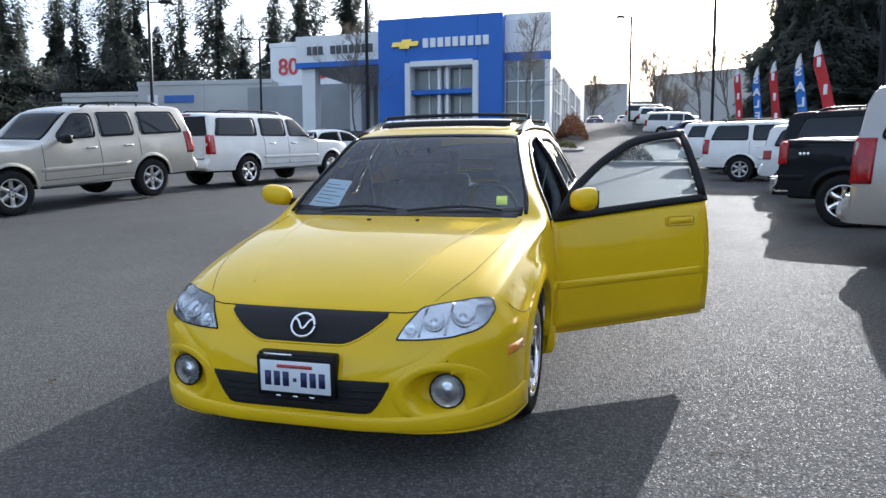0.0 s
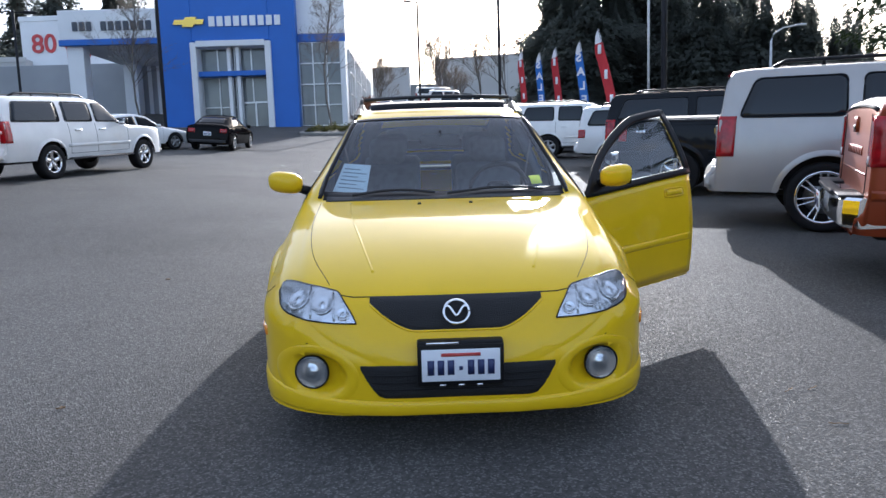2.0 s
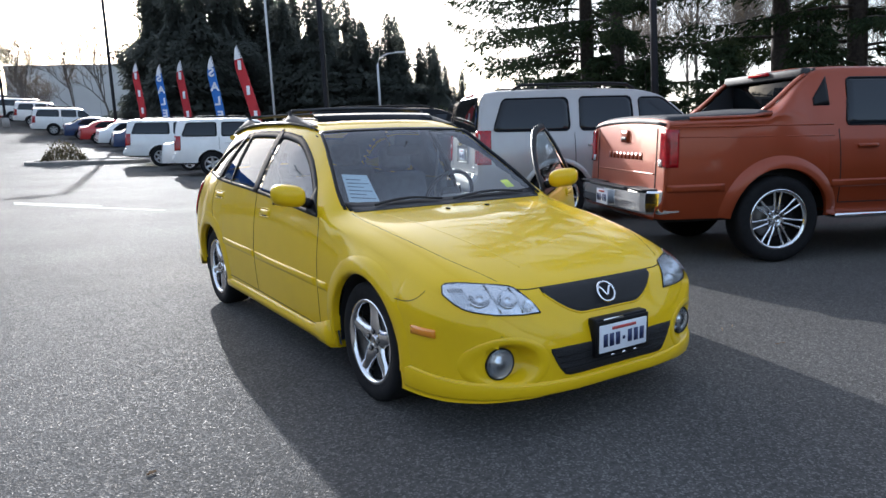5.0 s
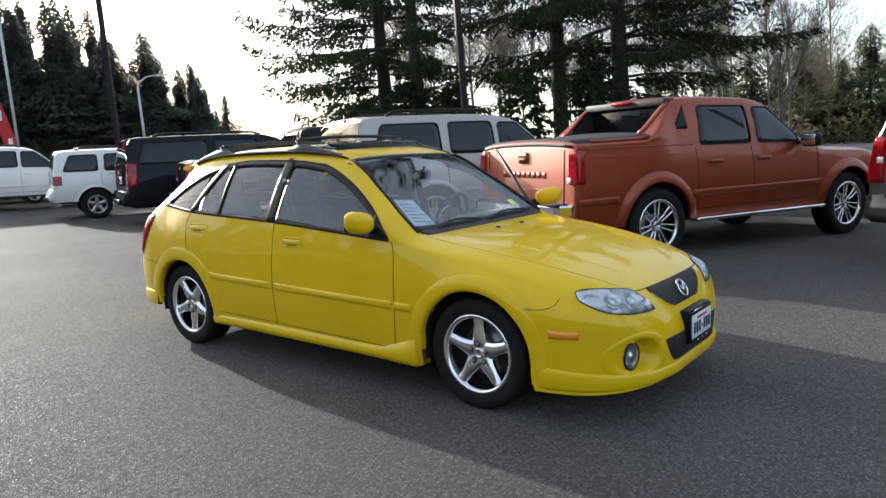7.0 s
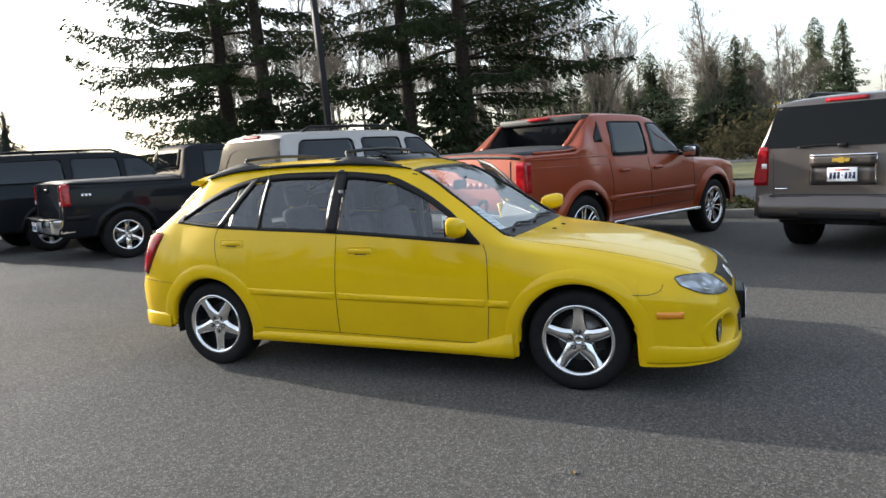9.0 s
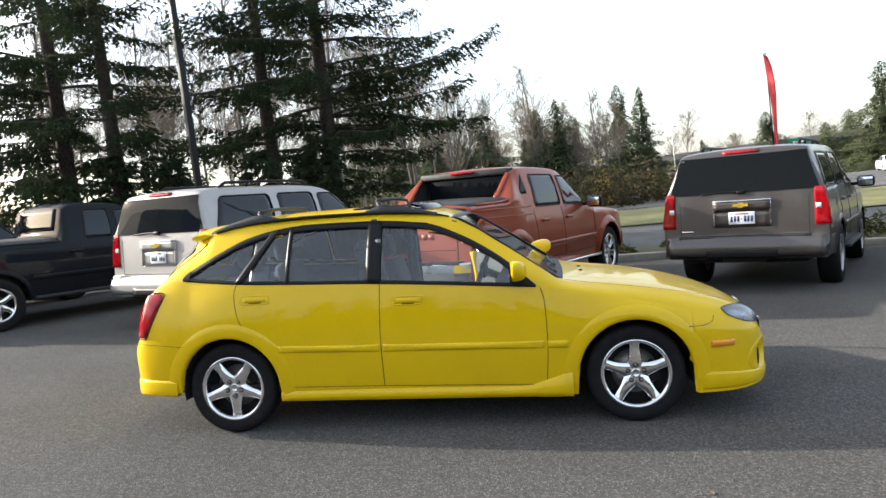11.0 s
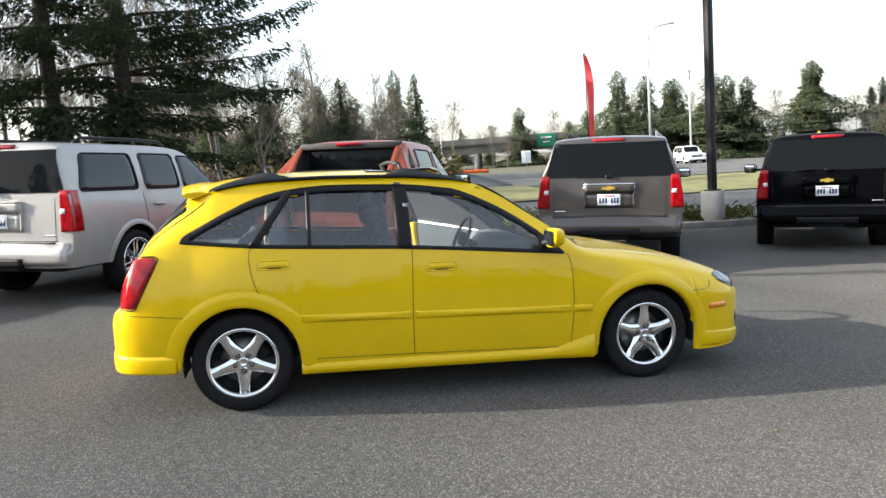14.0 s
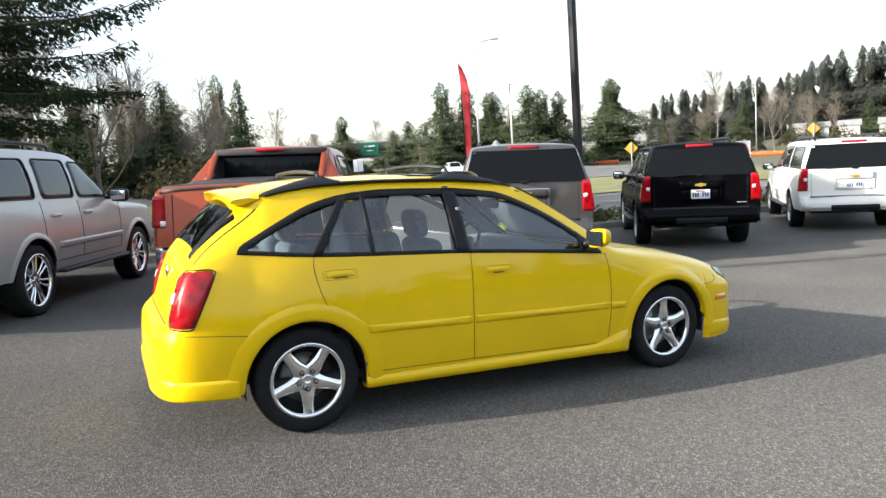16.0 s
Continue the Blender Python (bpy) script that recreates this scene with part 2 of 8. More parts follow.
class Shell:
    """A car body as sections along y (front towards -y), each from sill over belt and roof rail to the middle."""

    def __init__(self, spec, stations):
        self.f = {k: pchip(v) for k, v in spec["curves"].items()}
        self.spec = spec
        self.ys = stations
        self.n1, self.n2, self.n3 = 11, 9, 8
        self.rows = [self.section(y) for y in stations]
        bm = bmesh.new()
        self.fill(bm, self.rows)
        bm.normal_update()
        self.tree = BVHTree.FromBMesh(bm)
        bm.free()

    def section(self, y):
        f = self.f
        zs, zb, zr, zc = f["zs"](y), f["zb"](y), f["zr"](y), f["zc"](y)
        w, wb, wr = f["w"](y), f["wb"](y), f["wr"](y)
        ws = w - (self.spec.get("tuck", 0.04) if y > -0.36 else 0.0)
        zm = self.spec.get("zm", 0.56)
        for y0 in self.spec["axles"]:
            r = self.spec["arch"]
            if abs(y - y0) < r:
                zs = max(zs, self.spec["hub"] + math.sqrt(r * r - (y - y0) ** 2))
        zs = min(zs, zb - 0.03)
        zm = min(max(zm, zs + 0.02), zb - 0.005)
        pts = []
        for i in range(self.n1):
            t = i / (self.n1 - 1)
            z = zs + (zb - zs) * t
            if z < zm:
                x = w - (w - ws) * ((zm - z) / max(zm - f["zs"](y), 0.05)) ** 2
            else:
                x = w - (w - wb) * ((z - zm) / max(zb - zm, 0.01)) ** 2
            pts.append((x, y, z))
        for i in range(1, self.n2):
            t = i / (self.n2 - 1)
            pts.append((wb + (wr - wb) * t + self.spec.get("bow", 0.025) * math.sin(math.pi * t) * min(1, abs(wb - wr) * 6 + 0.3), y, zb + (zr - zb) * t))
        for i in range(1, self.n3 + 1):
            a = math.pi / 2 * i / self.n3
            pts.append((wr * math.cos(a) if i < self.n3 else 0.0, y, zr + (zc - zr) * math.sin(a)))
        return [(-x, yy, z) for x, yy, z in pts] + [p for p in pts[::-1][1:]]

    def fill(self, bm, rows, keep=None, caps=True):
        vr = [[bm.verts.new(p) for p in r] for r in rows]
        for a, b, ra, rb in zip(vr, vr[1:], rows, rows[1:]):
            for i in range(len(a) - 1):
                c = [(ra[i][k] + ra[i + 1][k] + rb[i][k] + rb[i + 1][k]) / 4 for k in range(3)]
                if keep is None or keep(c, i):
                    bm.faces.new((a[i], a[i + 1], b[i + 1]))
                    bm.faces.new((a[i], b[i + 1], b[i]))
        if caps:
            bm.faces.new(vr[0][::-1])
            bm.faces.new(vr[-1])

    def mesh(self, keep=None, inset=0.0, caps=True):
        bm = bmesh.new()
        self.fill(bm, self.rows, keep, caps)
        if inset:
            bm.normal_update()
            for v in bm.verts:
                v.co -= v.normal * inset
        loose = [v for v in bm.verts if not v.link_faces]
        bmesh.ops.delete(bm, geom=loose, context="VERTS")
        return bm

    def cast(self, axis, u, v, side=-1, off=0.0):
        """The point of the body straight in along an axis: x from a side for (y, z), y from front (-1) or rear (1) for (x, z), z from above for (x, y)."""
        if axis == "x":
            o, d = Vector((3.0 * side, u, v)), Vector((-side, 0, 0))
        elif axis == "y":
            o, d = Vector((u, 9.0 if side > 0 else -4.0, v)), Vector((0, -side, 0))
        else:
            o, d = Vector((u, v, 5.0)), Vector((0, 0, -1))
        hit = self.tree.ray_cast(o, d)
        if hit[0] is None:
            flat = Vector((side * 0.95, u, v)) if axis == "x" else Vector((u, -0.8 if side < 0 else self.ys[-1], v)) if axis == "y" else Vector((u, v, 1.0))
            hit = self.tree.find_nearest(flat)
        n = hit[1]
        if n.dot(d) > 0:
            n = -n
        return hit[0] + n * off

    def panel(self, axis, u0, u1, lo, hi, nu=16, nv=8, side=-1, off=0.004, thick=0.006, bulge=0.0):
        """A sheet lying on the body, between two curves, with turned-in edges."""
        rows = []
        for i in range(nu + 1):
            u = u0 + (u1 - u0) * i / nu
            a = lo(u) if callable(lo) else lo
            b = hi(u) if callable(hi) else hi
            row = []
            for j in range(-1, nv + 2):
                jj = min(max(j, 0), nv)
                v = a + (b - a) * jj / nv
                e = off + bulge * math.sin(math.pi * i / nu) * math.sin(math.pi * jj / nv)
                row.append(self.cast(axis, u, v, side, off - thick if j in (-1, nv + 1) else e))
            rows.append(row)
        inner = lambda u, src: [self.cast(axis, u, (lo(u) if callable(lo) else lo) + ((hi(u) if callable(hi) else hi) - (lo(u) if callable(lo) else lo)) * min(max(j, 0), nv) / nv, side, off - thick) for j in range(-1, nv + 2)]
        rows = [inner(u0, 0)] + rows + [inner(u1, 0)]
        bm = bmesh.new()
        grid_mesh(bm, rows)
        bmesh.ops.remove_doubles(bm, verts=bm.verts[:], dist=0.0002)
        bmesh.ops.recalc_face_normals(bm, faces=bm.faces[:])
        return bm

    def wrap(self, cx, cy, ang, z, off=0.0, zcast=None):
        """The point of the body met on the way to an upright axis at cx, cy, coming from ang degrees."""
        d = Vector((math.cos(radians(ang)), math.sin(radians(ang)), 0))
        zz = z if zcast is None else zcast
        hit = self.tree.ray_cast(Vector((cx, cy, zz)) + d * 4.0, -d)
        if hit[0] is None:
            hit = self.tree.find_nearest(Vector((cx, cy, zz)) + d)
        n = hit[1] if hit[1].dot(d) > 0 else -hit[1]
        q = hit[0] + Vector((n.x, n.y, n.z if zcast is None else 0)) * off
        return Vector((q.x, q.y, z)) if zcast is not None else q

    def pane(self, outline, side, off=0.004, inner=-0.004):
        """A pane inside a closed (y, z) outline on one flank."""
        cy = sum(a for a, b in outline) / len(outline)
        cz = sum(b for a, b in outline) / len(outline)
        rows = []
        for k, e in ((1.0, inner), (0.995, off), (0.8, off), (0.55, off), (0.28, off), (0.01, off)):
            rows.append([self.cast("x", cy + (a - cy) * k, cz + (b - cz) * k, side, e) for a, b in outline])
        bm = bmesh.new()
        vr = grid_mesh(bm, rows, close=True)
        bm.faces.new(vr[-1])
        bmesh.ops.recalc_face_normals(bm, faces=bm.faces[:])
        return bm

    def line(self, axis, pts, side=-1, off=0.002, r=0.0025, step=0.03, bm=None, sides=5):
        """A thin bead on the body along a line of (u, v) points."""
        out = []
        for (a, b), (c, d) in zip(pts, pts[1:]):
            n = max(1, int(math.hypot(c - a, d - b) / step))
            for k in range(n):
                out.append(self.cast(axis, a + (c - a) * k / n, b + (d - b) * k / n, side, off))
        out.append(self.cast(axis, *pts[-1], side, off))
        return tube_bm(out, r, sides, bm=bm)


def rounded(poly, r, n=5):
    """A closed polygon with its corners rounded off and its edges divided."""
    out = []
    m = len(poly)
    for i in range(m):
        p, a, b = Vector(poly[i]), Vector(poly[i - 1]), Vector(poly[(i + 1) % m])
        ra = min(r, (a - p).length * 0.45)
        rb = min(r, (b - p).length * 0.45)
        s, e = p + (a - p).normalized() * ra, p + (b - p).normalized() * rb
        for k in range(n + 1):
            t = k / n
            q = s * (1 - t) ** 2 + p * 2 * t * (1 - t) + e * t * t
            out.append((q.x, q.y))
        far_end = b + (p - b).normalized() * min(r, (p - b).length * 0.45)
        for k in (1, 2, 3):
            q = e.lerp(far_end, k / 4)
            out.append((q.x, q.y))
    return out


def smooth_line(pts, n=6):
    """Catmull-Rom points through a few control points."""
    out = []
    p = [pts[0]] + list(pts) + [pts[-1]]
    for i in range(1, len(p) - 2):
        for k in range(n):
            t = k / n
            out.append(tuple(0.5 * (2 * p[i][j] + (p[i + 1][j] - p[i - 1][j]) * t + (2 * p[i - 1][j] - 5 * p[i][j] + 4 * p[i + 1][j] - p[i + 2][j]) * t * t + (3 * p[i][j] - p[i - 1][j] - 3 * p[i + 1][j] + p[i + 2][j]) * t ** 3) for j in range(len(pts[0]))))
    out.append(tuple(pts[-1]))
    return out


def spread(a, b, step, axles, arch, ends=()):
    """Stations from a to b, closer at the wheel arches and the ends."""
    ys = {round(a, 4), round(b, 4)}
    y = a
    while y < b:
        ys.add(round(y, 4))
        y += step
    for c in axles:
        for k in range(25):
            ys.add(round(c + arch * math.sin(-math.pi / 2 + math.pi * k / 24), 4))
    for e in ends:
        ys.add(round(e, 4))
    ys = sorted(y for y in ys if a <= y <= b)
    out = [ys[0]]
    for y in ys[1:]:
        if y - out[-1] > 0.004:
            out.append(y)
    return out


def make_wheel(parent, x, y, side, r, rim, width, style, hub_z=None, alloy=None):
    """Wheel of the given radius; side -1 or 1 is the way its face looks."""
    alloy = alloy or ALLOY
    w = empty("wheel")
    w.parent = parent
    w.location = (x, y, r if hub_z is None else hub_z)
    if side < 0:
        w.rotation_euler = (0, 0, math.pi)
    # the face looks along +x of the wheel
    hw = width / 2
    prof = [(-hw, rim * 0.97), (-hw, r * 0.93), (-hw * 0.86, r * 0.985), (-hw * 0.5, r), (0, r * 1.0), (hw * 0.5, r), (hw * 0.86, r * 0.985), (hw, r * 0.93), (hw * 1.02, (r + rim) / 2), (hw * 0.98, rim * 1.03), (hw * 0.9, rim * 0.99)]
    part("tyre", lathe_bm(prof, 48), RUBBER, w)
    rp = [(-hw * 0.9, rim * 0.95), (hw * 0.1, rim * 0.88), (hw * 0.70, rim * 0.90), (hw * 0.78, rim * 0.895), (hw * 0.90, rim * 0.915), (hw * 0.96, rim * 0.95), (hw * 0.99, rim * 1.0), (hw * 0.88, rim * 1.02)]
    part("rim", lathe_bm(rp, 56), alloy, w)
    part("brake_disc", lathe_bm([(-0.006, 0.02), (-0.006, rim * 0.66), (-0.026, rim * 0.66)], 32), DISC_STEEL, w)
    part("brake_caliper", box_bm(0.05, rim * 0.30, rim * 0.62, 0.004, rim * 0.56, 0.0, bevel=0.012), DARK_VOID, w)
    part("wheel_well_disc", lathe_bm([(-0.03, 0.0), (-0.03, rim * 0.93)], 32), DARK_VOID, w)
    # spokes: dished bars with rounded backs, waisted between hub and rim
    n, wide_in, wide_out, twin = style
    for k in range(n):
        a = 2 * math.pi * k / n + math.pi / 2
        for s in ((-1, 1) if twin else (0,)):
            bm = bmesh.new()
            rows = []
            for i in range(10):
                t = i / 9
                rad = rim * (0.10 + 0.835 * t)
                half = (wide_in * (1 - t) ** 1.5 + wide_out * (1 - (1 - t) ** 1.5)) / 2 * rim * (1 - 0.16 * math.sin(math.pi * t)) * (0.5 if twin else 1)
                cx = hw * (0.56 + 0.10 * math.sin(math.pi * min(1, t * 1.3)) + 0.22 * t * t)
                off = s * rim * (0.045 + 0.085 * t) * (1.0 if twin else 0)
                ring = []
                for (px, pt) in ((cx - 0.034, -half * 0.9), (cx - 0.010, -half), (cx, -half * 0.82), (cx + 0.007, -half * 0.40), (cx + 0.009, 0.0), (cx + 0.007, half * 0.40), (cx, half * 0.82), (cx - 0.010, half), (cx - 0.034, half * 0.9)):
                    tt = pt + off
                    ring.append((px, rad * math.cos(a) - tt * math.sin(a), rad * math.sin(a) + tt * math.cos(a)))
                rows.append(ring)
            grid_mesh(bm, rows, close=True)
            bmesh.ops.recalc_face_normals(bm, faces=bm.faces[:])
            part("spoke", bm, alloy, w)
    part("hub", lathe_bm([(hw * 0.40, rim * 0.33), (hw * 0.60, rim * 0.32), (hw * 0.655, rim * 0.29), (hw * 0.66, rim * 0.17), (hw * 0.60, rim * 0.165), (hw * 0.60, 0.0)], 28), alloy, w)
    part("hub_cap", lathe_bm([(hw * 0.60, rim * 0.150), (hw * 0.72, rim * 0.145), (hw * 0.75, rim * 0.12), (hw * 0.755, rim * 0.09), (hw * 0.74, rim * 0.085), (hw * 0.745, 0.0)], 24), alloy, w)
    nuts = 5 if n % 5 == 0 else 6
    for k in range(nuts):
        a = 2 * math.pi * k / nuts + math.pi / 2
        y_, z_ = rim * 0.245 * math.cos(a), rim * 0.245 * math.sin(a)
        # Flat black disc paints the shade of a nut pocket; nothing is hollowed.
        part("nut_pocket_shade", cyl_bm(rim * 0.070, 0.004, "x", 14, (hw * 0.725, y_, z_)), DARK_VOID, w)
        part("wheel_nut", cyl_bm(rim * 0.046, 0.020, "x", 6, (hw * 0.72, y_, z_)), DISC_STEEL, w)
    return w


def plate_part(parent, m, w=0.31, h=0.155, frame_mat=None, plain=False):
    """A number plate with plain bars in place of its characters; its face looks along -y of m."""
    p = part("licence_plate", box_bm(w, 0.008, h, bevel=0.003), PLATE_WHITE, parent, "white licence plate with dark bars")
    p.matrix_local = m
    if not plain:
        part("plate_frame", box_bm(w + 0.03, 0.008, h + 0.035, 0, 0.004, 0, bevel=0.003), frame_mat or BLACK_TRIM, p)
    n = 7
    for k in range(n):
        if k == 3:
            part("plate_bar", box_bm(0.014, 0.003, 0.014, 0, -0.005, -0.01), PLATE_INK, p)
            continue
        part("plate_bar", box_bm(w * 0.085, 0.003, h * 0.46, (k - 3) * w * 0.128, -0.005, -h * 0.06), PLATE_INK, p)
    part("plate_bar", box_bm(w * 0.5, 0.003, h * 0.10, 0, -0.005, h * 0.34), PLATE_RED, p)
    return p


def seat_parts(parent, x, y, z, material, name="seat"):
    s = empty(name)
    s.parent = parent
    s.location = (x, y, z)
    part("cushion", box_bm(0.46, 0.48, 0.14, 0, 0, 0, bevel=0.05, seg=3), material, s)
    m = pose(0, 0.27, 0.33, -14)
    part("backrest", box_bm(0.46, 0.12, 0.58, bevel=0.05, seg=3, m=m), material, s)
    part("headrest", box_bm(0.26, 0.10, 0.18, bevel=0.048, seg=4, m=pose(0, 0.37, 0.71, -10)), material, s)
    for dx in (-0.06, 0.06):
        part("headrest_post", cyl_bm(0.006, 0.12, "z", 8, (dx, 0.345, 0.62)), CHROME, s)


# ---- the yellow wagon ----
HERO_SPEC = dict(
    axles=(0.0, 2.61), arch=0.345, hub=0.30, tuck=0.03, zm=0.55, bow=0.02,
    curves=dict(
        zc=[(-0.875, 0.40), (-0.855, 0.465), (-0.81, 0.545), (-0.77, 0.612), (-0.70, 0.664), (-0.5, 0.745), (-0.25, 0.812), (0.0, 0.858), (0.3, 0.888), (0.43, 0.90), (0.8, 1.155), (1.12, 1.352), (1.35, 1.408), (1.8, 1.435), (2.3, 1.43), (2.7, 1.395), (2.86, 1.352), (3.2, 0.985), (3.265, 0.82), (3.31, 0.668), (3.345, 0.635), (3.39, 0.60), (3.405, 0.47)],
        zr=[(-0.875, 0.385), (-0.855, 0.447), (-0.81, 0.517), (-0.77, 0.577), (-0.70, 0.627), (-0.5, 0.705), (-0.25, 0.772), (0.0, 0.82), (0.3, 0.868), (0.43, 0.90), (0.51, 0.955), (0.79, 1.145), (1.08, 1.318), (1.3, 1.365), (1.6, 1.388), (2.05, 1.392), (2.45, 1.378), (2.74, 1.345), (2.84, 1.285), (3.19, 0.965), (3.255, 0.80), (3.30, 0.655), (3.345, 0.625), (3.39, 0.585), (3.405, 0.45)],
        zb=[(-0.875, 0.365), (-0.855, 0.417), (-0.81, 0.477), (-0.77, 0.532), (-0.70, 0.577), (-0.5, 0.635), (-0.25, 0.705), (0.0, 0.762), (0.3, 0.825), (0.565, 0.868), (1.6, 0.944), (2.5, 0.984), (2.94, 1.02), (3.12, 0.985), (3.19, 0.935), (3.255, 0.775), (3.30, 0.635), (3.345, 0.60), (3.39, 0.56), (3.405, 0.43)],
        zs=[(-0.875, 0.215), (-0.86, 0.197), (-0.83, 0.190), (-0.6, 0.180), (-0.36, 0.178), (0.36, 0.19), (2.27, 0.215), (2.95, 0.275), (3.34, 0.29), (3.39, 0.31), (3.405, 0.36)],
        w=[(-0.875, 0.24), (-0.86, 0.37), (-0.83, 0.485), (-0.79, 0.585), (-0.73, 0.672), (-0.62, 0.76), (-0.5, 0.803), (-0.34, 0.824), (0.0, 0.838), (0.5, 0.832), (1.6, 0.832), (2.61, 0.842), (3.0, 0.825), (3.18, 0.79), (3.29, 0.74), (3.35, 0.66), (3.39, 0.52), (3.405, 0.40)],
        wb=[(-0.875, 0.20), (-0.86, 0.33), (-0.83, 0.445), (-0.79, 0.54), (-0.73, 0.622), (-0.62, 0.70), (-0.47, 0.748), (-0.25, 0.765), (0.0, 0.78), (0.5, 0.792), (1.6, 0.785), (2.5, 0.76), (2.95, 0.705), (3.18, 0.70), (3.29, 0.70), (3.35, 0.63), (3.39, 0.49), (3.405, 0.38)],
        wr=[(-0.875, 0.18), (-0.86, 0.30), (-0.83, 0.40), (-0.79, 0.485), (-0.73, 0.555), (-0.62, 0.615), (-0.47, 0.645), (-0.25, 0.66), (0.0, 0.675), (0.43, 0.692), (0.79, 0.61), (1.08, 0.535), (1.4, 0.525), (2.4, 0.525), (2.84, 0.51), (3.19, 0.56), (3.255, 0.62), (3.30, 0.64), (3.35, 0.58), (3.39, 0.45), (3.405, 0.35)],
    ))
DLO_TOP = pchip([(0.565, 0.872), (0.787, 1.06), (1.046, 1.215), (1.266, 1.30), (1.6, 1.337), (2.03, 1.345), (2.29, 1.325), (2.5, 1.277), (2.68, 1.197), (2.86, 1.10), (2.925, 1.062), (2.945, 1.030)])
DLO_LOW = pchip([(0.565, 0.867), (1.6, 0.944), (2.49, 0.984), (2.945, 1.024)])
FOG_X, FOG_Z = 0.572, 0.345
HINGE = Vector((0.80, 0.545, 0.0))
DOOR_OPEN = 53.5


def build_hero():
    car = empty("compact_wagon", None)
    tagged(car, "glossy yellow compact wagon with open driver door and alloy wheels", "car")
    sh = Shell(HERO_SPEC, spread(-0.875, 3.405, 0.03, (0.0, 2.61), 0.345, (-0.87, -0.862, -0.85, -0.835, -0.815, -0.79, -0.76, -0.73, 3.37, 3.39, 3.398, 3.345, 3.32, 3.30, 3.28, 3.255, 3.23, 3.19)))
    n1, n2, n3 = sh.n1, sh.n2, sh.n3
    m = len(sh.rows[0])

    def region(i):
        k = i if i < m // 2 else m - 2 - i
        return "side" if k < n1 - 1 else "house" if k < n1 + n2 - 2 else "top"

    def in_windscreen(c, i):
        return region(i) == "top" and 0.46 < c[1] < 1.10

    def in_back(c, i):
        return region(i) == "top" and 2.93 < c[1] < 3.16 and abs(c[0]) < 0.50

    def in_dlo(c):
        return 0.60 < c[1] < 2.92 and DLO_LOW(c[1]) + 0.012 < c[2] < DLO_TOP(c[1]) - 0.020

    def in_open_door(c):
        return c[0] > 0 and 0.57 < c[1] < 1.56 and 0.245 < c[2] < DLO_TOP(c[1]) - 0.012

    def in_fog(c):
        return c[1] < -0.5 and ((abs(c[0]) - FOG_X + 0.018) / 0.148) ** 2 + ((c[2] - FOG_Z) / 0.103) ** 2 < 1

    keep = lambda c, i: not (in_fog(c) or in_windscreen(c, i) or in_back(c, i) or (region(i) != "top" and in_dlo(c)) or (region(i) != "top" and in_open_door(c)))
    part("body_shell", sh.mesh(keep), YELLOW, car)
    inner = lambda c, i: keep(c, i) and 0.35 < c[1] < 3.2
    part("inner_lining", sh.mesh(inner, 0.025, False), CLOTH_DARK, car, "dark gray cabin lining")
    # glazing
    part("windscreen", sh.mesh(lambda c, i: in_windscreen(c, i), 0.0, False), WINDSHIELD_GLASS, car).visible_shadow = False
    part("rear_window", sh.mesh(lambda c, i: in_back(c, i), 0.0, False), CAR_GLASS, car)
    for nm, y0, y1 in (("windscreen_border", 0.43, 0.50), ("windscreen_border", 1.065, 1.10)):
        part(nm, sh.panel("z", -0.55 if y0 > 1 else -0.66, 0.55 if y0 > 1 else 0.66, y0, y1, 24, 3, off=0.003, thick=0.004), BLACK_TRIM, car)
    for s in (-1, 1):
        pts = [(s * (sh.f["wr"](y) - 0.012), y) for y in (0.45, 0.6, 0.75, 0.9, 1.08)]
        part("windscreen_border", sh.line("z", pts, off=0.0, r=0.012), BLACK_TRIM, car)
        # side windows with their black surround
        first = 0.585 if s < 0 else 1.60
        part("window_sill_trim", sh.panel("x", first, 2.94, DLO_LOW, lambda y: DLO_LOW(y) + 0.022, 40, 2, s), BLACK_TRIM, car)
        part("window_top_trim", sh.panel("x", first, 2.94, lambda y: max(DLO_LOW(y), DLO_TOP(y) - 0.040), DLO_TOP, 48, 2, s), BLACK_TRIM, car)
        part("centre_pillar", sh.panel("x", 1.585 if s > 0 else 1.565, 1.655, DLO_LOW, DLO_TOP, 4, 10, s, off=0.006), BLACK_TRIM, car)
        # slanted rear pillar and rounded tail of the surround
        part("rear_pillar", slant_panel(sh, s, ((2.496, 0.985), (2.552, 0.992)), ((2.268, 1.325), (2.326, 1.31))), BLACK_TRIM, car)
        part("window_tail_trim", sh.panel("x", 2.885, 2.945, DLO_LOW, DLO_TOP, 8, 4, s, off=0.005), BLACK_TRIM, car)
        if s < 0:
            part("window_sail", sh.panel("x", 0.575, 0.735, DLO_LOW, DLO_TOP, 8, 4, s, off=0.006), BLACK_TRIM, car)
            part("front_door_window", sh.panel("x", 0.62, 1.58, lambda y: DLO_LOW(y) - 0.01, lambda y: DLO_TOP(y) - 0.012, 24, 8, s, off=-0.004, thick=0.001), CAR_GLASS, car)
        part("rear_door_window", sh.panel("x", 1.63, 2.45, lambda y: DLO_LOW(y) - 0.01, lambda y: DLO_TOP(y) - 0.012, 20, 8, s, off=-0.004, thick=0.001), CAR_GLASS, car)
        part("quarter_window", sh.panel("x", 2.30, 2.92, lambda y: DLO_LOW(y) - 0.005, lambda y: max(DLO_LOW(y) + 0.01, DLO_TOP(y) - 0.012), 16, 6, s, off=-0.006, thick=0.001), CAR_GLASS, car)
        part("window_divider", sh.panel("x", 2.175, 2.20, DLO_LOW, DLO_TOP, 2, 10, s, off=0.005), BLACK_TRIM, car)
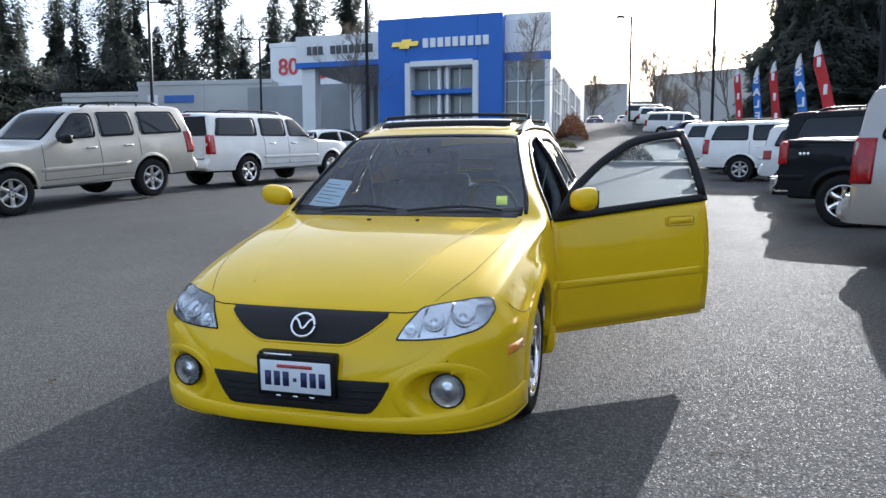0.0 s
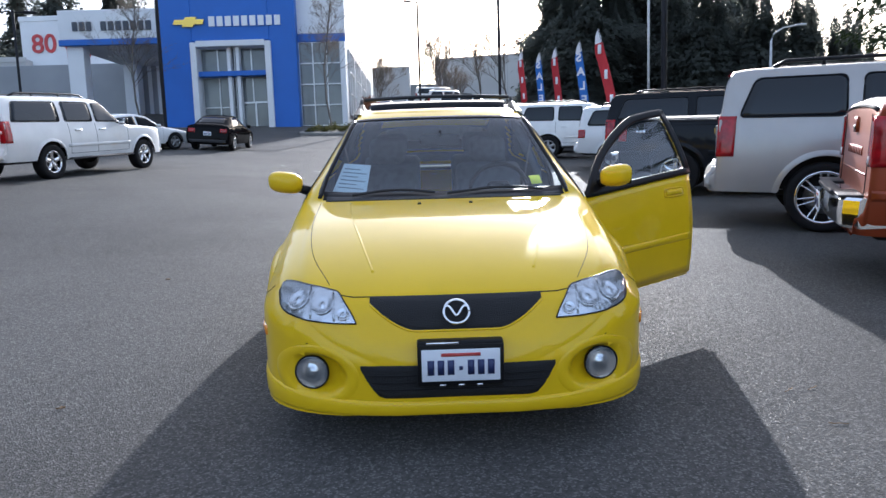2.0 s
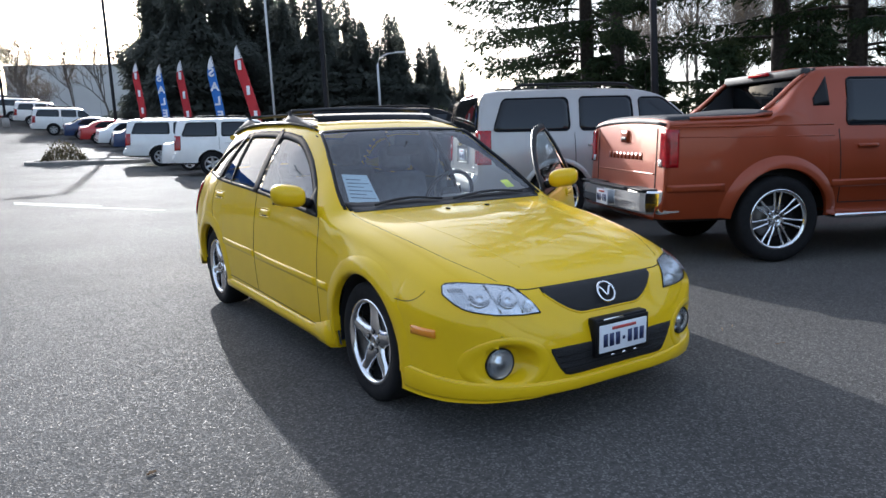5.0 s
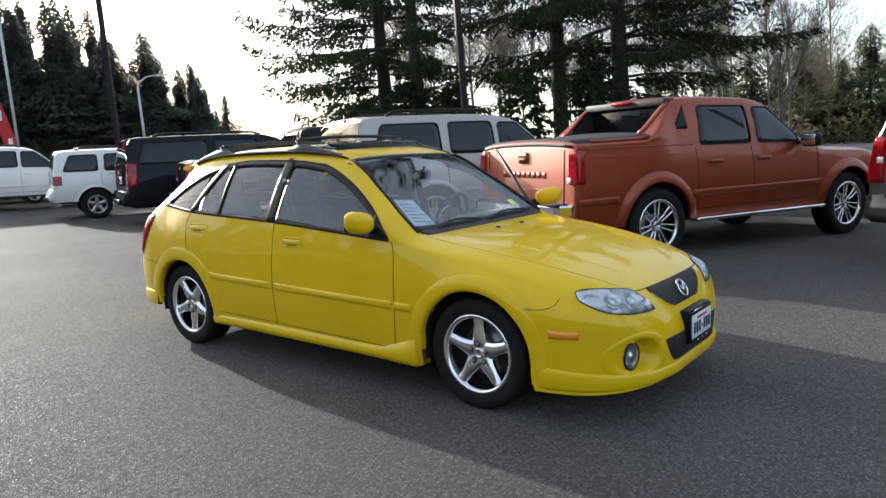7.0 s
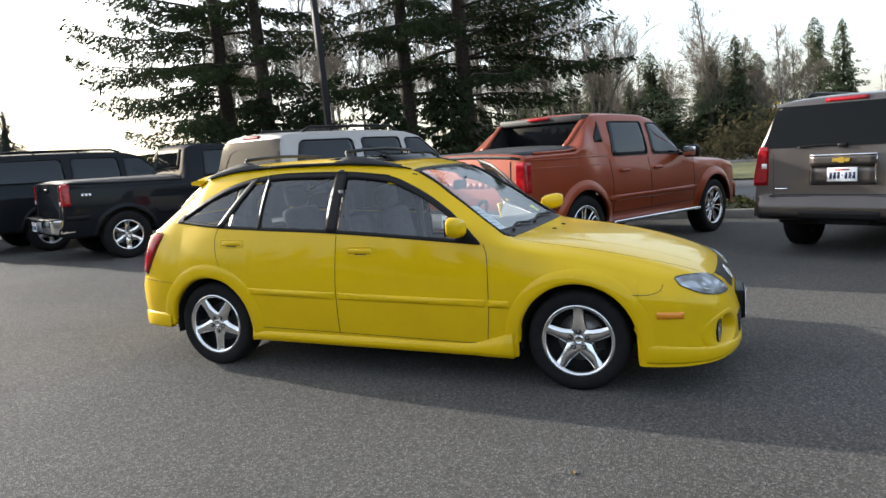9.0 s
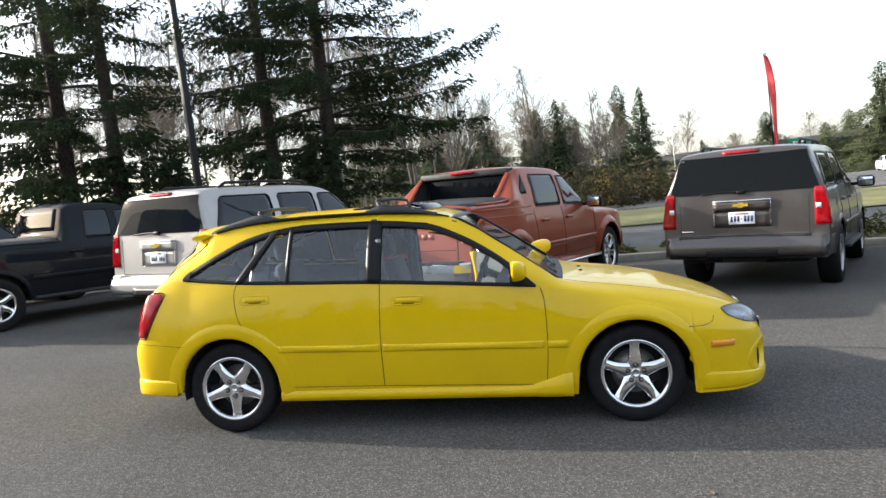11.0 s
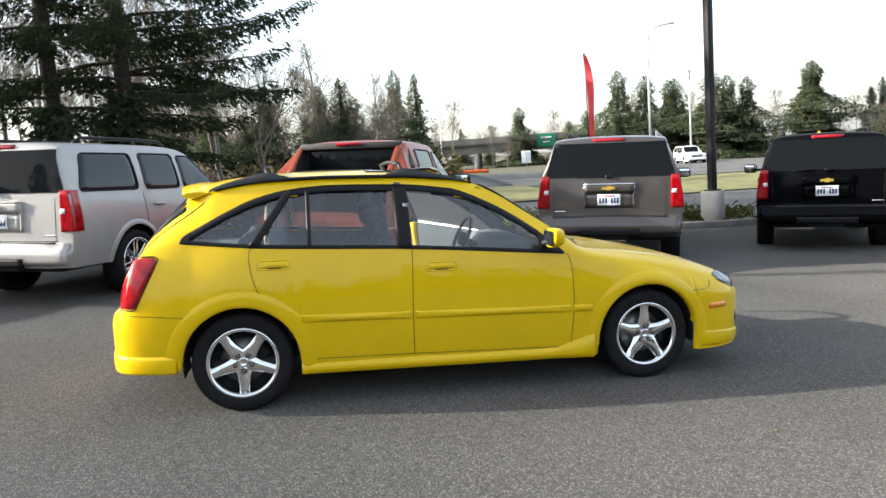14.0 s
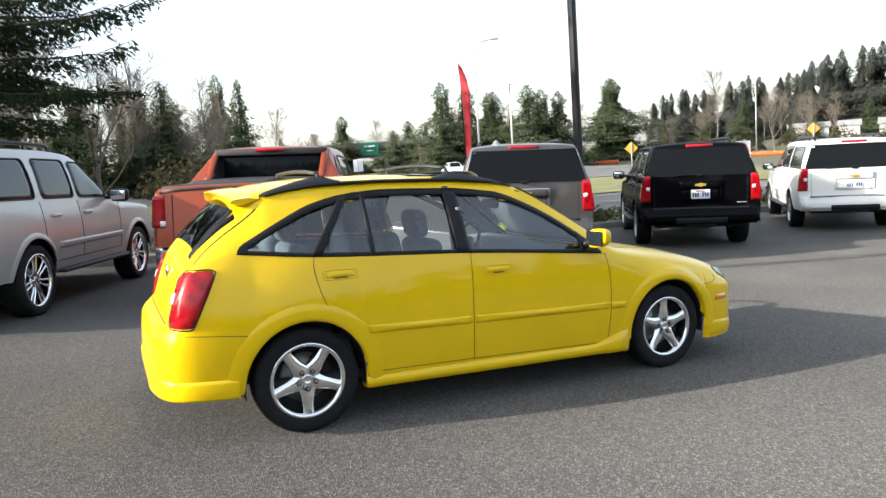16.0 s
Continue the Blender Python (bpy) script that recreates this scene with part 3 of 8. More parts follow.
        # doors: panels set proud, seams, mouldings and handles
        rear_edge = smooth_line([(2.535, 0.99), (2.545, 0.90), (2.49, 0.715), (2.34, 0.575), (2.265, 0.45), (2.25, 0.30)], 5)
        seam_lines = [rear_edge, [(1.565, 0.94), (1.575, 0.6), (1.572, 0.285)], smooth_line([(0.555, 0.87), (0.53, 0.78), (0.525, 0.5), (0.545, 0.262)], 5), [(0.545, 0.262), (1.572, 0.29), (2.25, 0.305)]]
        for ln in seam_lines:
            if s > 0 and ln is not rear_edge and ln[0][1] > 0.3 and ln[0][0] < 1.0:
                continue
            part("panel_seam", sh.line("x", ln, s, off=0.0, r=0.0024), SEAM, car)
        part("panel_seam", sh.line("x", [(2.93, 0.60), (3.06, 0.612), (3.24, 0.622)], s, off=0.0, r=0.002), SEAM, car)
        part("panel_seam", sh.line("x", smooth_line([(-0.30, 0.585), (-0.40, 0.585), (-0.46, 0.605), (-0.475, 0.635)], 4), s, off=0.0, r=0.002), SEAM, car)
        mould = [(0.40, 0.515), (0.525, 0.517)], [(0.55, 0.518), (1.56, 0.54)], [(1.59, 0.541), (2.26, 0.56)]
        for a, b in mould:
            if s > 0 and 0.5 < a[0] < 1.0:
                continue
            low = pchip([(a[0], a[1] - 0.024), (b[0], b[1] - 0.024)])
            part("side_moulding", sh.panel("x", a[0], b[0], low, lambda y, low=low: low(y) + 0.044, 20, 5, s, off=0.004, thick=0.012, bulge=0.010), YELLOW, car)
        for hy, hz in ((1.385, 0.83), (2.40, 0.884)):
            if s > 0 and hy < 1.6:
                continue
            door_handle(sh, car, s, hy, hz)
        # wide arch flares with a turned-in lip
        for y0, reach in ((0.0, 0.095), (2.61, 0.105)):
            rows = []
            for k in range(41):
                a = radians(-6 + 192 * k / 40)
                row = []
                for q, e in ((-0.02, -0.03), (0.0, 0.004), (0.04, 0.008), (0.2, 0.0095), (0.45, 0.0085), (0.66, 0.006), (0.80, 0.003), (1.0, -0.003)):
                    rr = 0.348 + reach * q
                    row.append(sh.cast("x", y0 + rr * math.cos(a), max(0.235, 0.30 + rr * math.sin(a)), s, e))
                rows.append(row)
            bm = bmesh.new()
            grid_mesh(bm, rows)
            bmesh.ops.recalc_face_normals(bm, faces=bm.faces[:])
            part("arch_flare", bm, YELLOW, car)
        # sill extension
        prof = [(0.0, 0.26), (0.022, 0.245), (0.03, 0.215), (0.022, 0.185), (-0.03, 0.175)]
        rows = []
        for k in range(25):
            y = 0.385 + (2.265 - 0.385) * k / 24
            lift = 0.028 * k / 24
            kick = 0.09 * max(0, 1 - k / 4.0) ** 1.5
            rows.append([(s * (0.80 + dx + (0.012 if k < 3 else 0)), y, z + lift + (kick if j < 2 else 0)) for j, (dx, z) in enumerate(prof)])
        rows = [[(s * 0.70, rows[0][0][1], p[2]) for p in rows[0]]] + rows + [[(s * 0.70, rows[-1][0][1], p[2]) for p in rows[-1]]]
        bm = bmesh.new()
        grid_mesh(bm, rows)
        bmesh.ops.recalc_face_normals(bm, faces=bm.faces[:])
        part("sill_skirt", bm, YELLOW, car)
        # side repeater in the bumper
        part("side_marker", sh.panel("x", -0.585, -0.445, 0.452, 0.489, 8, 3, s, off=0.006, thick=0.01, bulge=0.006), AMBER_LENS, car)
    # stepped lips low on both bumpers
    for nm, cy, a0, a1, top in (("front_lip", -0.25, -173.0, -7.0, lambda c: 0.252 + 0.055 * abs(c) ** 4), ("rear_lip", 2.93, 4.0, 176.0, lambda c: 0.372)):
        rows = []
        for k in range(49):
            ang = a0 + (a1 - a0) * k / 48
            t = top(math.cos(radians(ang)))
            low = 0.198 if nm == "front_lip" else 0.268
            row = []
            for v, e in ((0.0, -0.05), (0.0, 0.004), (0.10, 0.007), (0.4, 0.009), (0.80, 0.009), (0.93, 0.005), (1.0, 0.0005), (1.06, -0.005)):
                z = low + (t - low) * v
                row.append(sh.wrap(0, cy, ang, z, e, max(z, 0.235 if nm == "front_lip" else 0.385)))
            rows.append(row)
        bm = bmesh.new()
        grid_mesh(bm, rows)
        bmesh.ops.recalc_face_normals(bm, faces=bm.faces[:])
        part(nm, bm, YELLOW, car)
    # bonnet: two raised lines and its shut lines
    for s in (-1, 1):
        ln = smooth_line([(s * 0.665, 0.40), (s * 0.655, 0.0), (s * 0.60, -0.40), (s * 0.50, -0.655)], 6)
        part("bonnet_seam", sh.line("z", ln, off=-0.0005, r=0.0016), SEAM, car)
        ln = smooth_line([(s * 0.50, 0.36), (s * 0.46, 0.0), (s * 0.38, -0.40), (s * 0.33, -0.60)], 6)
        part("bonnet_crease", sh.line("z", ln, off=-0.0145, r=0.016, sides=10), YELLOW, car)
        part("washer_nozzle", box_bm(0.018, 0.028, 0.01, *sh.cast("z", s * 0.135, 0.27, off=0.003), bevel=0.003), BLACK_PLASTIC, car)
    part("bonnet_seam", sh.line("y", [(-0.50, 0.645), (-0.40, 0.634), (0.40, 0.634), (0.50, 0.645)], -1, off=0.0, r=0.003), SEAM, car)
    # cowl
    part("cowl_panel", sh.panel("z", -0.64, 0.64, lambda x: 0.395 + 0.03 * x * x, lambda x: 0.452 + 0.02 * x * x, 24, 3, off=0.004, thick=0.01), BLACK_PLASTIC, car)
    # grilles
    gl = lambda x: 0.516 + 0.10 * max(0, (abs(x) - 0.16) / 0.18) ** 1.6 if abs(x) > 0.16 else 0.516
    part("upper_grille", sh.panel("y", -0.335, 0.335, gl, lambda x: 0.634, 32, 6, -1, off=0.004, thick=0.008), MESH_BLACK, car, "black mesh upper grille")
    part("grille_lip", sh.line("y", [(x / 20 * 0.335, gl(x / 20 * 0.335)) for x in range(-20, 21)], -1, off=-0.001, r=0.006, sides=8), YELLOW, car)
    gu = lambda x: 0.395
    gd = lambda x: 0.268 + 0.12 * max(0, (abs(x) - 0.29) / 0.085) ** 1.5 if abs(x) > 0.29 else 0.268
    part("lower_grille", sh.panel("y", -0.372, 0.372, gd, gu, 32, 6, -1, off=0.004, thick=0.008), MESH_BLACK, car, "black mesh lower grille")
    for k in range(3):
        z = 0.30 + 0.028 * k
        hx = 0.275 + 0.085 * ((z - 0.268) / 0.12) ** 0.67
        part("grille_bar", sh.line("y", [(-hx, z), (hx, z)], -1, off=0.004, r=0.003), BLACK_TRIM, car)
    # winged badge, as a plain ring with a chevron
    ring = [sh.cast("y", 0.049 * math.cos(a), 0.574 + 0.039 * math.sin(a), -1, 0.014) for a in [2 * math.pi * k / 32 for k in range(33)]]
    badge = part("badge", tube_bm(ring, 0.006, 8), CHROME, car, "chrome oval badge with a chevron")
    wing = smooth_line([(-0.042, 0.018), (-0.024, 0.016), (0, -0.012), (0.024, 0.016), (0.042, 0.018)], 5)
    part("badge_wing", tube_bm([sh.cast("y", a, 0.574 + b, -1, 0.014) for a, b in wing], 0.006, 8), CHROME, badge)
    # headlamps and fog lamps
    for s in (-1, 1):
        headlamp(sh, car, s)
        mid = sh.cast("y", s * FOG_X, FOG_Z, -1)
        floor_y = mid.y + 0.046
        rows = []
        for q, e, deep in ((1.32, -0.003, 0), (1.28, 0.0015, 0), (1.12, 0.0015, 0), (1.0, 0.001, 0), (0.94, -0.002, 0.03), (0.86, -0.004, 0.25), (0.76, -0.004, 0.7), (0.66, -0.004, 1), (0.30, -0.004, 1)):
            row = []
            for k in range(44):
                a = 2 * math.pi * k / 44
                pt = sh.cast("y", s * (FOG_X - 0.018 * min(1, q) + 0.135 * q * math.cos(a)), FOG_Z + 0.094 * q * math.sin(a), -1, e)
                pt.y += (max(pt.y, floor_y) - pt.y) * deep
                row.append(pt)
            rows.append(row)
        bm = bmesh.new()
        grid_mesh(bm, rows, close=True)
        bmesh.ops.recalc_face_normals(bm, faces=bm.faces[:])
        part("fog_recess", bm, YELLOW, car, "recessed yellow fog lamp surround")
        ctr = Vector((mid.x, floor_y - 0.010, mid.z))
        nrm = Vector((s * 0.12, -1, 0)).normalized()
        fl = part("fog_lamp", lathe_bm([(-0.018, 0.0), (-0.018, 0.064), (0.004, 0.070), (0.008, 0.067), (0.004, 0.063)], 32, "y"), BLACK_TRIM, car)
        fl.matrix_local = Matrix.Translation(ctr) @ Vector((0, 1, 0)).rotation_difference(nrm).to_matrix().to_4x4()
        part("fog_reflector", lathe_bm([(0.004, 0.064), (0.001, 0.05), (0.0, 0.02), (0.005, 0.018), (0.006, 0.0)], 32, "y"), REFLECTOR, fl)
        part("fog_lens", lathe_bm([(0.005, 0.064), (0.013, 0.04), (0.017, 0.0)], 32, "y"), LENS_GLASS, fl)
        # tail lamps, wrapped round the corner
        tail_lamp(sh, car, s)
    # number plate on its bracket
    plate_part(car, pose(0.008, -0.905, 0.402), 0.295, 0.124, BLACK_TRIM)
    part("plate_bracket", box_bm(0.325, 0.05, 0.176, 0.008, -0.872, 0.405, bevel=0.008), BLACK_TRIM, car)
    for k in range(3):
        part("frame_mark", box_bm(0.022, 0.003, 0.008, 0.008 + (k - 1) * 0.07, -0.912, 0.326), CHROME, car)
    part("frame_mark", box_bm(0.12, 0.003, 0.010, -0.06, -0.912, 0.489), CHROME, car)
    # roof: sunroof deflector, rails
    part("sunroof_glass", sh.panel("z", -0.40, 0.40, 1.33, 1.80, 16, 8, off=0.006, thick=0.01), TINT_GLASS, car, "dark tinted sunroof panel")
    bow = [(0.44 * math.sin(a), 1.27 - 0.07 * math.cos(a) + 0.07, 0) for a in [radians(-85 + 170 * k / 20) for k in range(21)]]
    rows = []
    for x, y, _ in bow:
        b = sh.cast("z", x, y, off=0.0)
        rows.append([b + Vector((0, -0.03, 0.002)), b + Vector((0, 0.0, 0.035)), b + Vector((0, 0.05, 0.052)), b + Vector((0, 0.06, 0.045)), b + Vector((0, 0.01, 0.02))])
    bm = bmesh.new()
    grid_mesh(bm, rows)
    bmesh.ops.recalc_face_normals(bm, faces=bm.faces[:])
    part("sunroof_deflector", bm, TINT_GLASS, car, "smoked plastic wind deflector")
    for s in (-1, 1):
        base = [sh.cast("z", s * 0.525, y, off=0.004) for y in [1.12 + 1.62 * k / 28 for k in range(29)]]
        part("rail_base", tube_bm(base, 0.028, 8, flat=0.5, radii=[0.010 + 0.014 * min(1, k / 5, (28 - k) / 7) for k in range(29)]), BLACK_TRIM, car)
        for y0, y1, peak in ((1.20, 1.68, 1.58), (2.30, 2.78, 2.42)):
            rows = []
            for k in range(21):
                y = y0 + (y1 - y0) * k / 20
                g = (y - y0) / (peak - y0) if y < peak else (y1 - y) / (y1 - peak)
                hh = 0.034 * max(0.0, min(1.0, g * 1.15)) ** 1.25
                p = sh.cast("z", s * 0.515, y, off=0.0)
                rows.append([(p.x + dx, y, p.z + dz) for dx, dz in ((-0.028, -0.006), (-0.024, 0.012), (-0.013, 0.012 + hh), (0.013, 0.012 + hh), (0.024, 0.012), (0.028, -0.006))])
            bm = bmesh.new()
            grid_mesh(bm, rows)
            bmesh.ops.recalc_face_normals(bm, faces=bm.faces[:])
            part("rack_foot", bm, BLACK_PLASTIC, car)
        part("rack_upright", tube_bm([sh.cast("z", s * 0.515, 1.56, off=0.0), sh.cast("z", s * 0.50, 1.60, off=0.07)], 0.012, 8), BLACK_PLASTIC, car)
        part("rack_upright", tube_bm([sh.cast("z", s * 0.515, 2.40, off=0.0), sh.cast("z", s * 0.50, 2.43, off=0.06)], 0.012, 8), BLACK_PLASTIC, car)
    for y, zz in ((1.60, 0.070), (2.43, 0.060)):
        top = sh.cast("z", 0.5, y, off=0.0).z + zz
        part("cross_bar", tube_bm([(-0.50, y, top), (-0.25, y, top + 0.012), (0.0, y, top + 0.016), (0.25, y, top + 0.012), (0.50, y, top)], 0.018, 10, flat=0.7), BLACK_PLASTIC, car)
    # rear spoiler
    rows = []
    for k in range(21):
        x = -0.53 + 1.06 * k / 20
        e = abs(x) / 0.53
        z0 = sh.cast("z", min(max(x, -0.47), 0.47), 2.79, off=0).z
        tip, drop = 2.985 - 0.05 * e * e, 0.022 * e ** 3
        d = 1 - 0.72 * e ** 4
        rows.append([(x, 2.77, z0 - 0.004 - drop), (x, 2.84, z0 + 0.004 - drop), (x, 2.92, z0 - 0.004 - drop), (x, tip, z0 - 0.016 - drop), (x, tip - 0.002, z0 - 0.024 - drop), (x, 2.93, z0 - 0.020 - 0.034 * d - drop), (x, 2.86, z0 - 0.012 - 0.075 * d - drop)])
    bm = bmesh.new()
    vr = grid_mesh(bm, rows, close=True)
    bm.faces.new(vr[0][::-1])
    bm.faces.new(vr[-1])
    bmesh.ops.recalc_face_normals(bm, faces=bm.faces[:])
    part("rear_spoiler", bm, YELLOW, car, smooth=False)
    # hatch details
    for s in (-1, 1):
        part("rear_window_border", sh.panel("z", s * 0.465, s * 0.535, 2.92, lambda x: 3.17, 3, 12, off=0.003, thick=0.004), BLACK_TRIM, car)
    part("hatch_seam", sh.line("y", [(-0.52, 0.655), (0.52, 0.655)], 1, off=0.0, r=0.004), SEAM, car)
    for s in (-1, 1):
        part("hatch_seam", sh.line("y", smooth_line([(s * 0.555, 1.26), (s * 0.60, 1.08), (s * 0.645, 0.97)], 5), 1, off=0.0, r=0.004), SEAM, car)
    part("badge", lathe_bm([(0, 0.05), (0.008, 0.045), (0.008, 0.0)], 24, "y"), CHROME, car).matrix_local = Matrix.Translation(sh.cast("y", 0.0, 0.88, 1, 0.004))
    part("exhaust_tip", lathe_bm([(0, 0.03), (0.16, 0.03), (0.16, 0.026), (0.02, 0.024)], 20, "y"), CHROME, car).location = (-0.50, 3.18, 0.25)
    # door mirrors
    mirror_part(sh, car, -1)
    # wipers
    for x0, x1, y0 in ((-0.50, -0.05, 0.42), (0.02, 0.55, 0.42)):
        pts = [sh.cast("z", x0 + (x1 - x0) * k / 12, y0 + 0.03 + 0.05 * math.sin(math.pi * k / 12 * 0.9), off=0.018) for k in range(13)]
        part("wiper", tube_bm(pts, 0.008, 6), BLACK_PLASTIC, car)
    # papers behind the glass
    q = [sh.cast("z", x, y, off=-0.012) for x, y in ((-0.615, 0.52), (-0.43, 0.50), (-0.41, 0.70), (-0.565, 0.715))]
    bm = bmesh.new()
    grid_mesh(bm, [[q[0].lerp(q[1], k / 6) for k in range(7)], [q[3].lerp(q[2], k / 6) for k in range(7)]])
    part("window_sticker", bm, PAPER, car, "white paper sheet taped inside the windscreen")
    for k in range(6):
        t = 0.15 + 0.13 * k
        a, b = q[0].lerp(q[3], t), q[1].lerp(q[2], t)
        up = (b - a).cross(q[3] - q[0]).normalized() * 0.003
        part("paper_bar", tube_bm([a.lerp(b, 0.1) + up, a.lerp(b, 0.9 - 0.25 * (k % 2)) + up], 0.0025, 4), PAPER_INK, car)
    a = sh.cast("z", 0.50, 0.56, off=-0.008)
    bm = bmesh.new()
    g = [sh.cast("z", x, y, off=-0.01) for x, y in ((0.50, 0.54), (0.56, 0.54), (0.55, 0.60), (0.49, 0.60))]
    bm.faces.new([bm.verts.new(p) for p in g])
    part("window_note", bm, STICKER, car, "yellow-green note inside the windscreen")
    # cabin
    part("floor_pan", box_bm(1.5, 2.4, 0.06, 0, 1.6, 0.28, bevel=0.02), DARK_VOID, car)
    part("underbody", box_bm(1.2, 3.2, 0.10, 0, 1.25, 0.30, bevel=0.03), DARK_VOID, car)
    for y0 in (0.0, 2.61):
        part("wheel_housing", box_bm(1.12, 0.72, 0.40, 0, y0, 0.44, bevel=0.08), DARK_VOID, car)
        for s in (-1, 1):
            rows = []
            for k in range(25):
                a = radians(-12 + 204 * k / 24)
                rows.append([(s * xx, y0 + 0.345 * math.cos(a), 0.30 + 0.345 * math.sin(a)) for xx in (0.50, 0.65, 0.79)])
            bm = bmesh.new()
            grid_mesh(bm, rows)
            part("arch_liner", bm, DARK_VOID, car)
    rows = []
    for y, z in ((0.42, 0.86), (0.62, 0.89), (0.82, 0.88), (0.90, 0.80), (0.92, 0.55)):
        rows.append([(-0.70 + 1.4 * k / 14, y, z + (0.03 if k > 8 and 0.6 < y < 0.9 else 0)) for k in range(15)])
    bm = bmesh.new()
    grid_mesh(bm, rows)
    part("dashboard", bm, DASH, car)
    for x in (-0.36, 0.36):
        seat_parts(car, x, 1.38, 0.405, CLOTH_DARK)
    for x in (-0.36, 0.36):
        seat_parts(car, x, 2.24, 0.43, CLOTH_DARK, "rear_seat")
    ring = [(0.36 + 0.18 * math.cos(a), 1.00 - 0.07 * math.sin(a), 0.88 + 0.165 * math.sin(a)) for a in [2 * math.pi * k / 28 for k in range(29)]]
    part("steering_wheel", tube_bm(ring, 0.014, 8), BLACK_PLASTIC, car)
    part("steering_hub", box_bm(0.15, 0.06, 0.12, 0.36, 0.99, 0.88, bevel=0.03), BLACK_PLASTIC, car)
    part("steering_column", tube_bm([(0.36, 0.98, 0.87), (0.36, 0.70, 0.74)], 0.03, 8), BLACK_PLASTIC, car)
    part("rear_view_mirror", box_bm(0.24, 0.03, 0.065, 0, 0.98, 1.20, bevel=0.02), BLACK_PLASTIC, car)
    part("mirror_stem", tube_bm([(0, 0.96, 1.22), (0, 0.93, 1.255)], 0.008, 6), BLACK_PLASTIC, car)
    part("parcel_shelf", box_bm(1.1, 0.42, 0.03, 0, 2.82, 0.93, bevel=0.01), CLOTH_GRAY, car)
    for s in (-1, 1):
        part("inner_pillar", tube_bm([(s * 0.72, 1.60, 0.5), (s * 0.70, 1.615, 0.95), (s * 0.53, 1.62, 1.34)], 0.035, 6), CLOTH_DARK, car)
        part("seat_belt", tube_bm([(s * 0.66, 1.58, 1.22), (s * 0.60, 1.56, 0.9), (s * 0.58, 1.50, 0.55)], 0.018, 6, flat=0.3), CLOTH_GRAY, car)
    # rubber seal round the open doorway
    way = [(0.578, 0.27), (0.578, 0.87)] + [(0.60 + 0.06 * k, DLO_TOP(0.60 + 0.06 * k) - 0.004) for k in range(1, 16)] + [(1.555, 1.325), (1.565, 1.20), (1.572, 0.94), (1.572, 0.28), (0.578, 0.262)]
    part("door_seal", sh.line("x", way, 1, off=-0.006, r=0.019, step=0.05), BLACK_TRIM, car, "black rubber door seal")
    # open driver's door, hung on its hinge
    hero_door(sh, car)
    for x, y in ((-0.70, 0.0), (0.70, 0.0), (-0.70, 2.61), (0.70, 2.61)):
        whl = make_wheel(car, x, y, -1 if x < 0 else 1, 0.30, 0.212, 0.195, (5, 0.62, 0.33, False))
        whl.rotation_euler.x = radians(36 if y > 1 else 0)
    return car




def tail_lamp(sh, car, s):
    """Tall lamp wrapped round the rear corner, its inner upper corner rounded off."""
    fore, inner = (lambda t: 28.0 - 18.0 * t), (lambda t: 57.0 + 2.0 * t)

    def at(u, t, off):
        lo = 0.05 * (max(0.0, u - 0.7) / 0.3) ** 2 + 0.03 * (max(0.0, 0.1 - u) / 0.1) ** 2
        hi = 1 - 0.17 * (max(0.0, u - 0.40) / 0.60) ** 2 - 0.05 * (max(0.0, 0.15 - u) / 0.15) ** 2
        v = lo + (hi - lo) * t
        ang = fore(v) + (inner(v) - fore(v)) * u
        ang = ang if s > 0 else 180 - ang
        return sh.wrap(s * 0.40, 3.0, ang, 0.652 + 0.306 * v, off)

    rows = []
    for i in range(21):
        u = i / 20
        rows.append([at(u, j / 14, -0.006 if i in (0, 20) or j in (0, 14) else 0.012 + 0.012 * math.sin(math.pi * u) * math.sin(math.pi * j / 14)) for j in range(15)])
    bm = bmesh.new()
    grid_mesh(bm, rows)
    bmesh.ops.recalc_face_normals(bm, faces=bm.faces[:])
    lamp = part("tail_lamp", bm, RED_LENS, car, "red tail lamp cluster")
    ring = [at(0, j / 14, 0.002) for j in range(15)] + [at(i / 20, 1, 0.002) for i in range(1, 21)] + [at(1, 1 - j / 14, 0.002) for j in range(1, 15)] + [at(1 - i / 20, 0, 0.002) for i in range(1, 21)]
    part("lamp_gasket", tube_bm(ring, 0.004, 6), SEAM, lamp)
    for u, t, r, m in ((0.80, 0.52, 0.030, CLEAR_LENS),):
        c = at(u, t, 0.017)
        nrm = (c - at(u, t, 0.0)).normalized()
        o = part("reverse_lamp" if m is CLEAR_LENS else "lamp_bowl", lathe_bm([(-0.004, r), (0.003, r), (0.005, r * 0.92), (0.001, r * 0.80), (0.003, r * 0.4), (0.004, 0.0)], 28, "y"), m, lamp)
        o.matrix_local = Matrix.Translation(c) @ Vector((0, 1, 0)).rotation_difference(nrm).to_matrix().to_4x4()


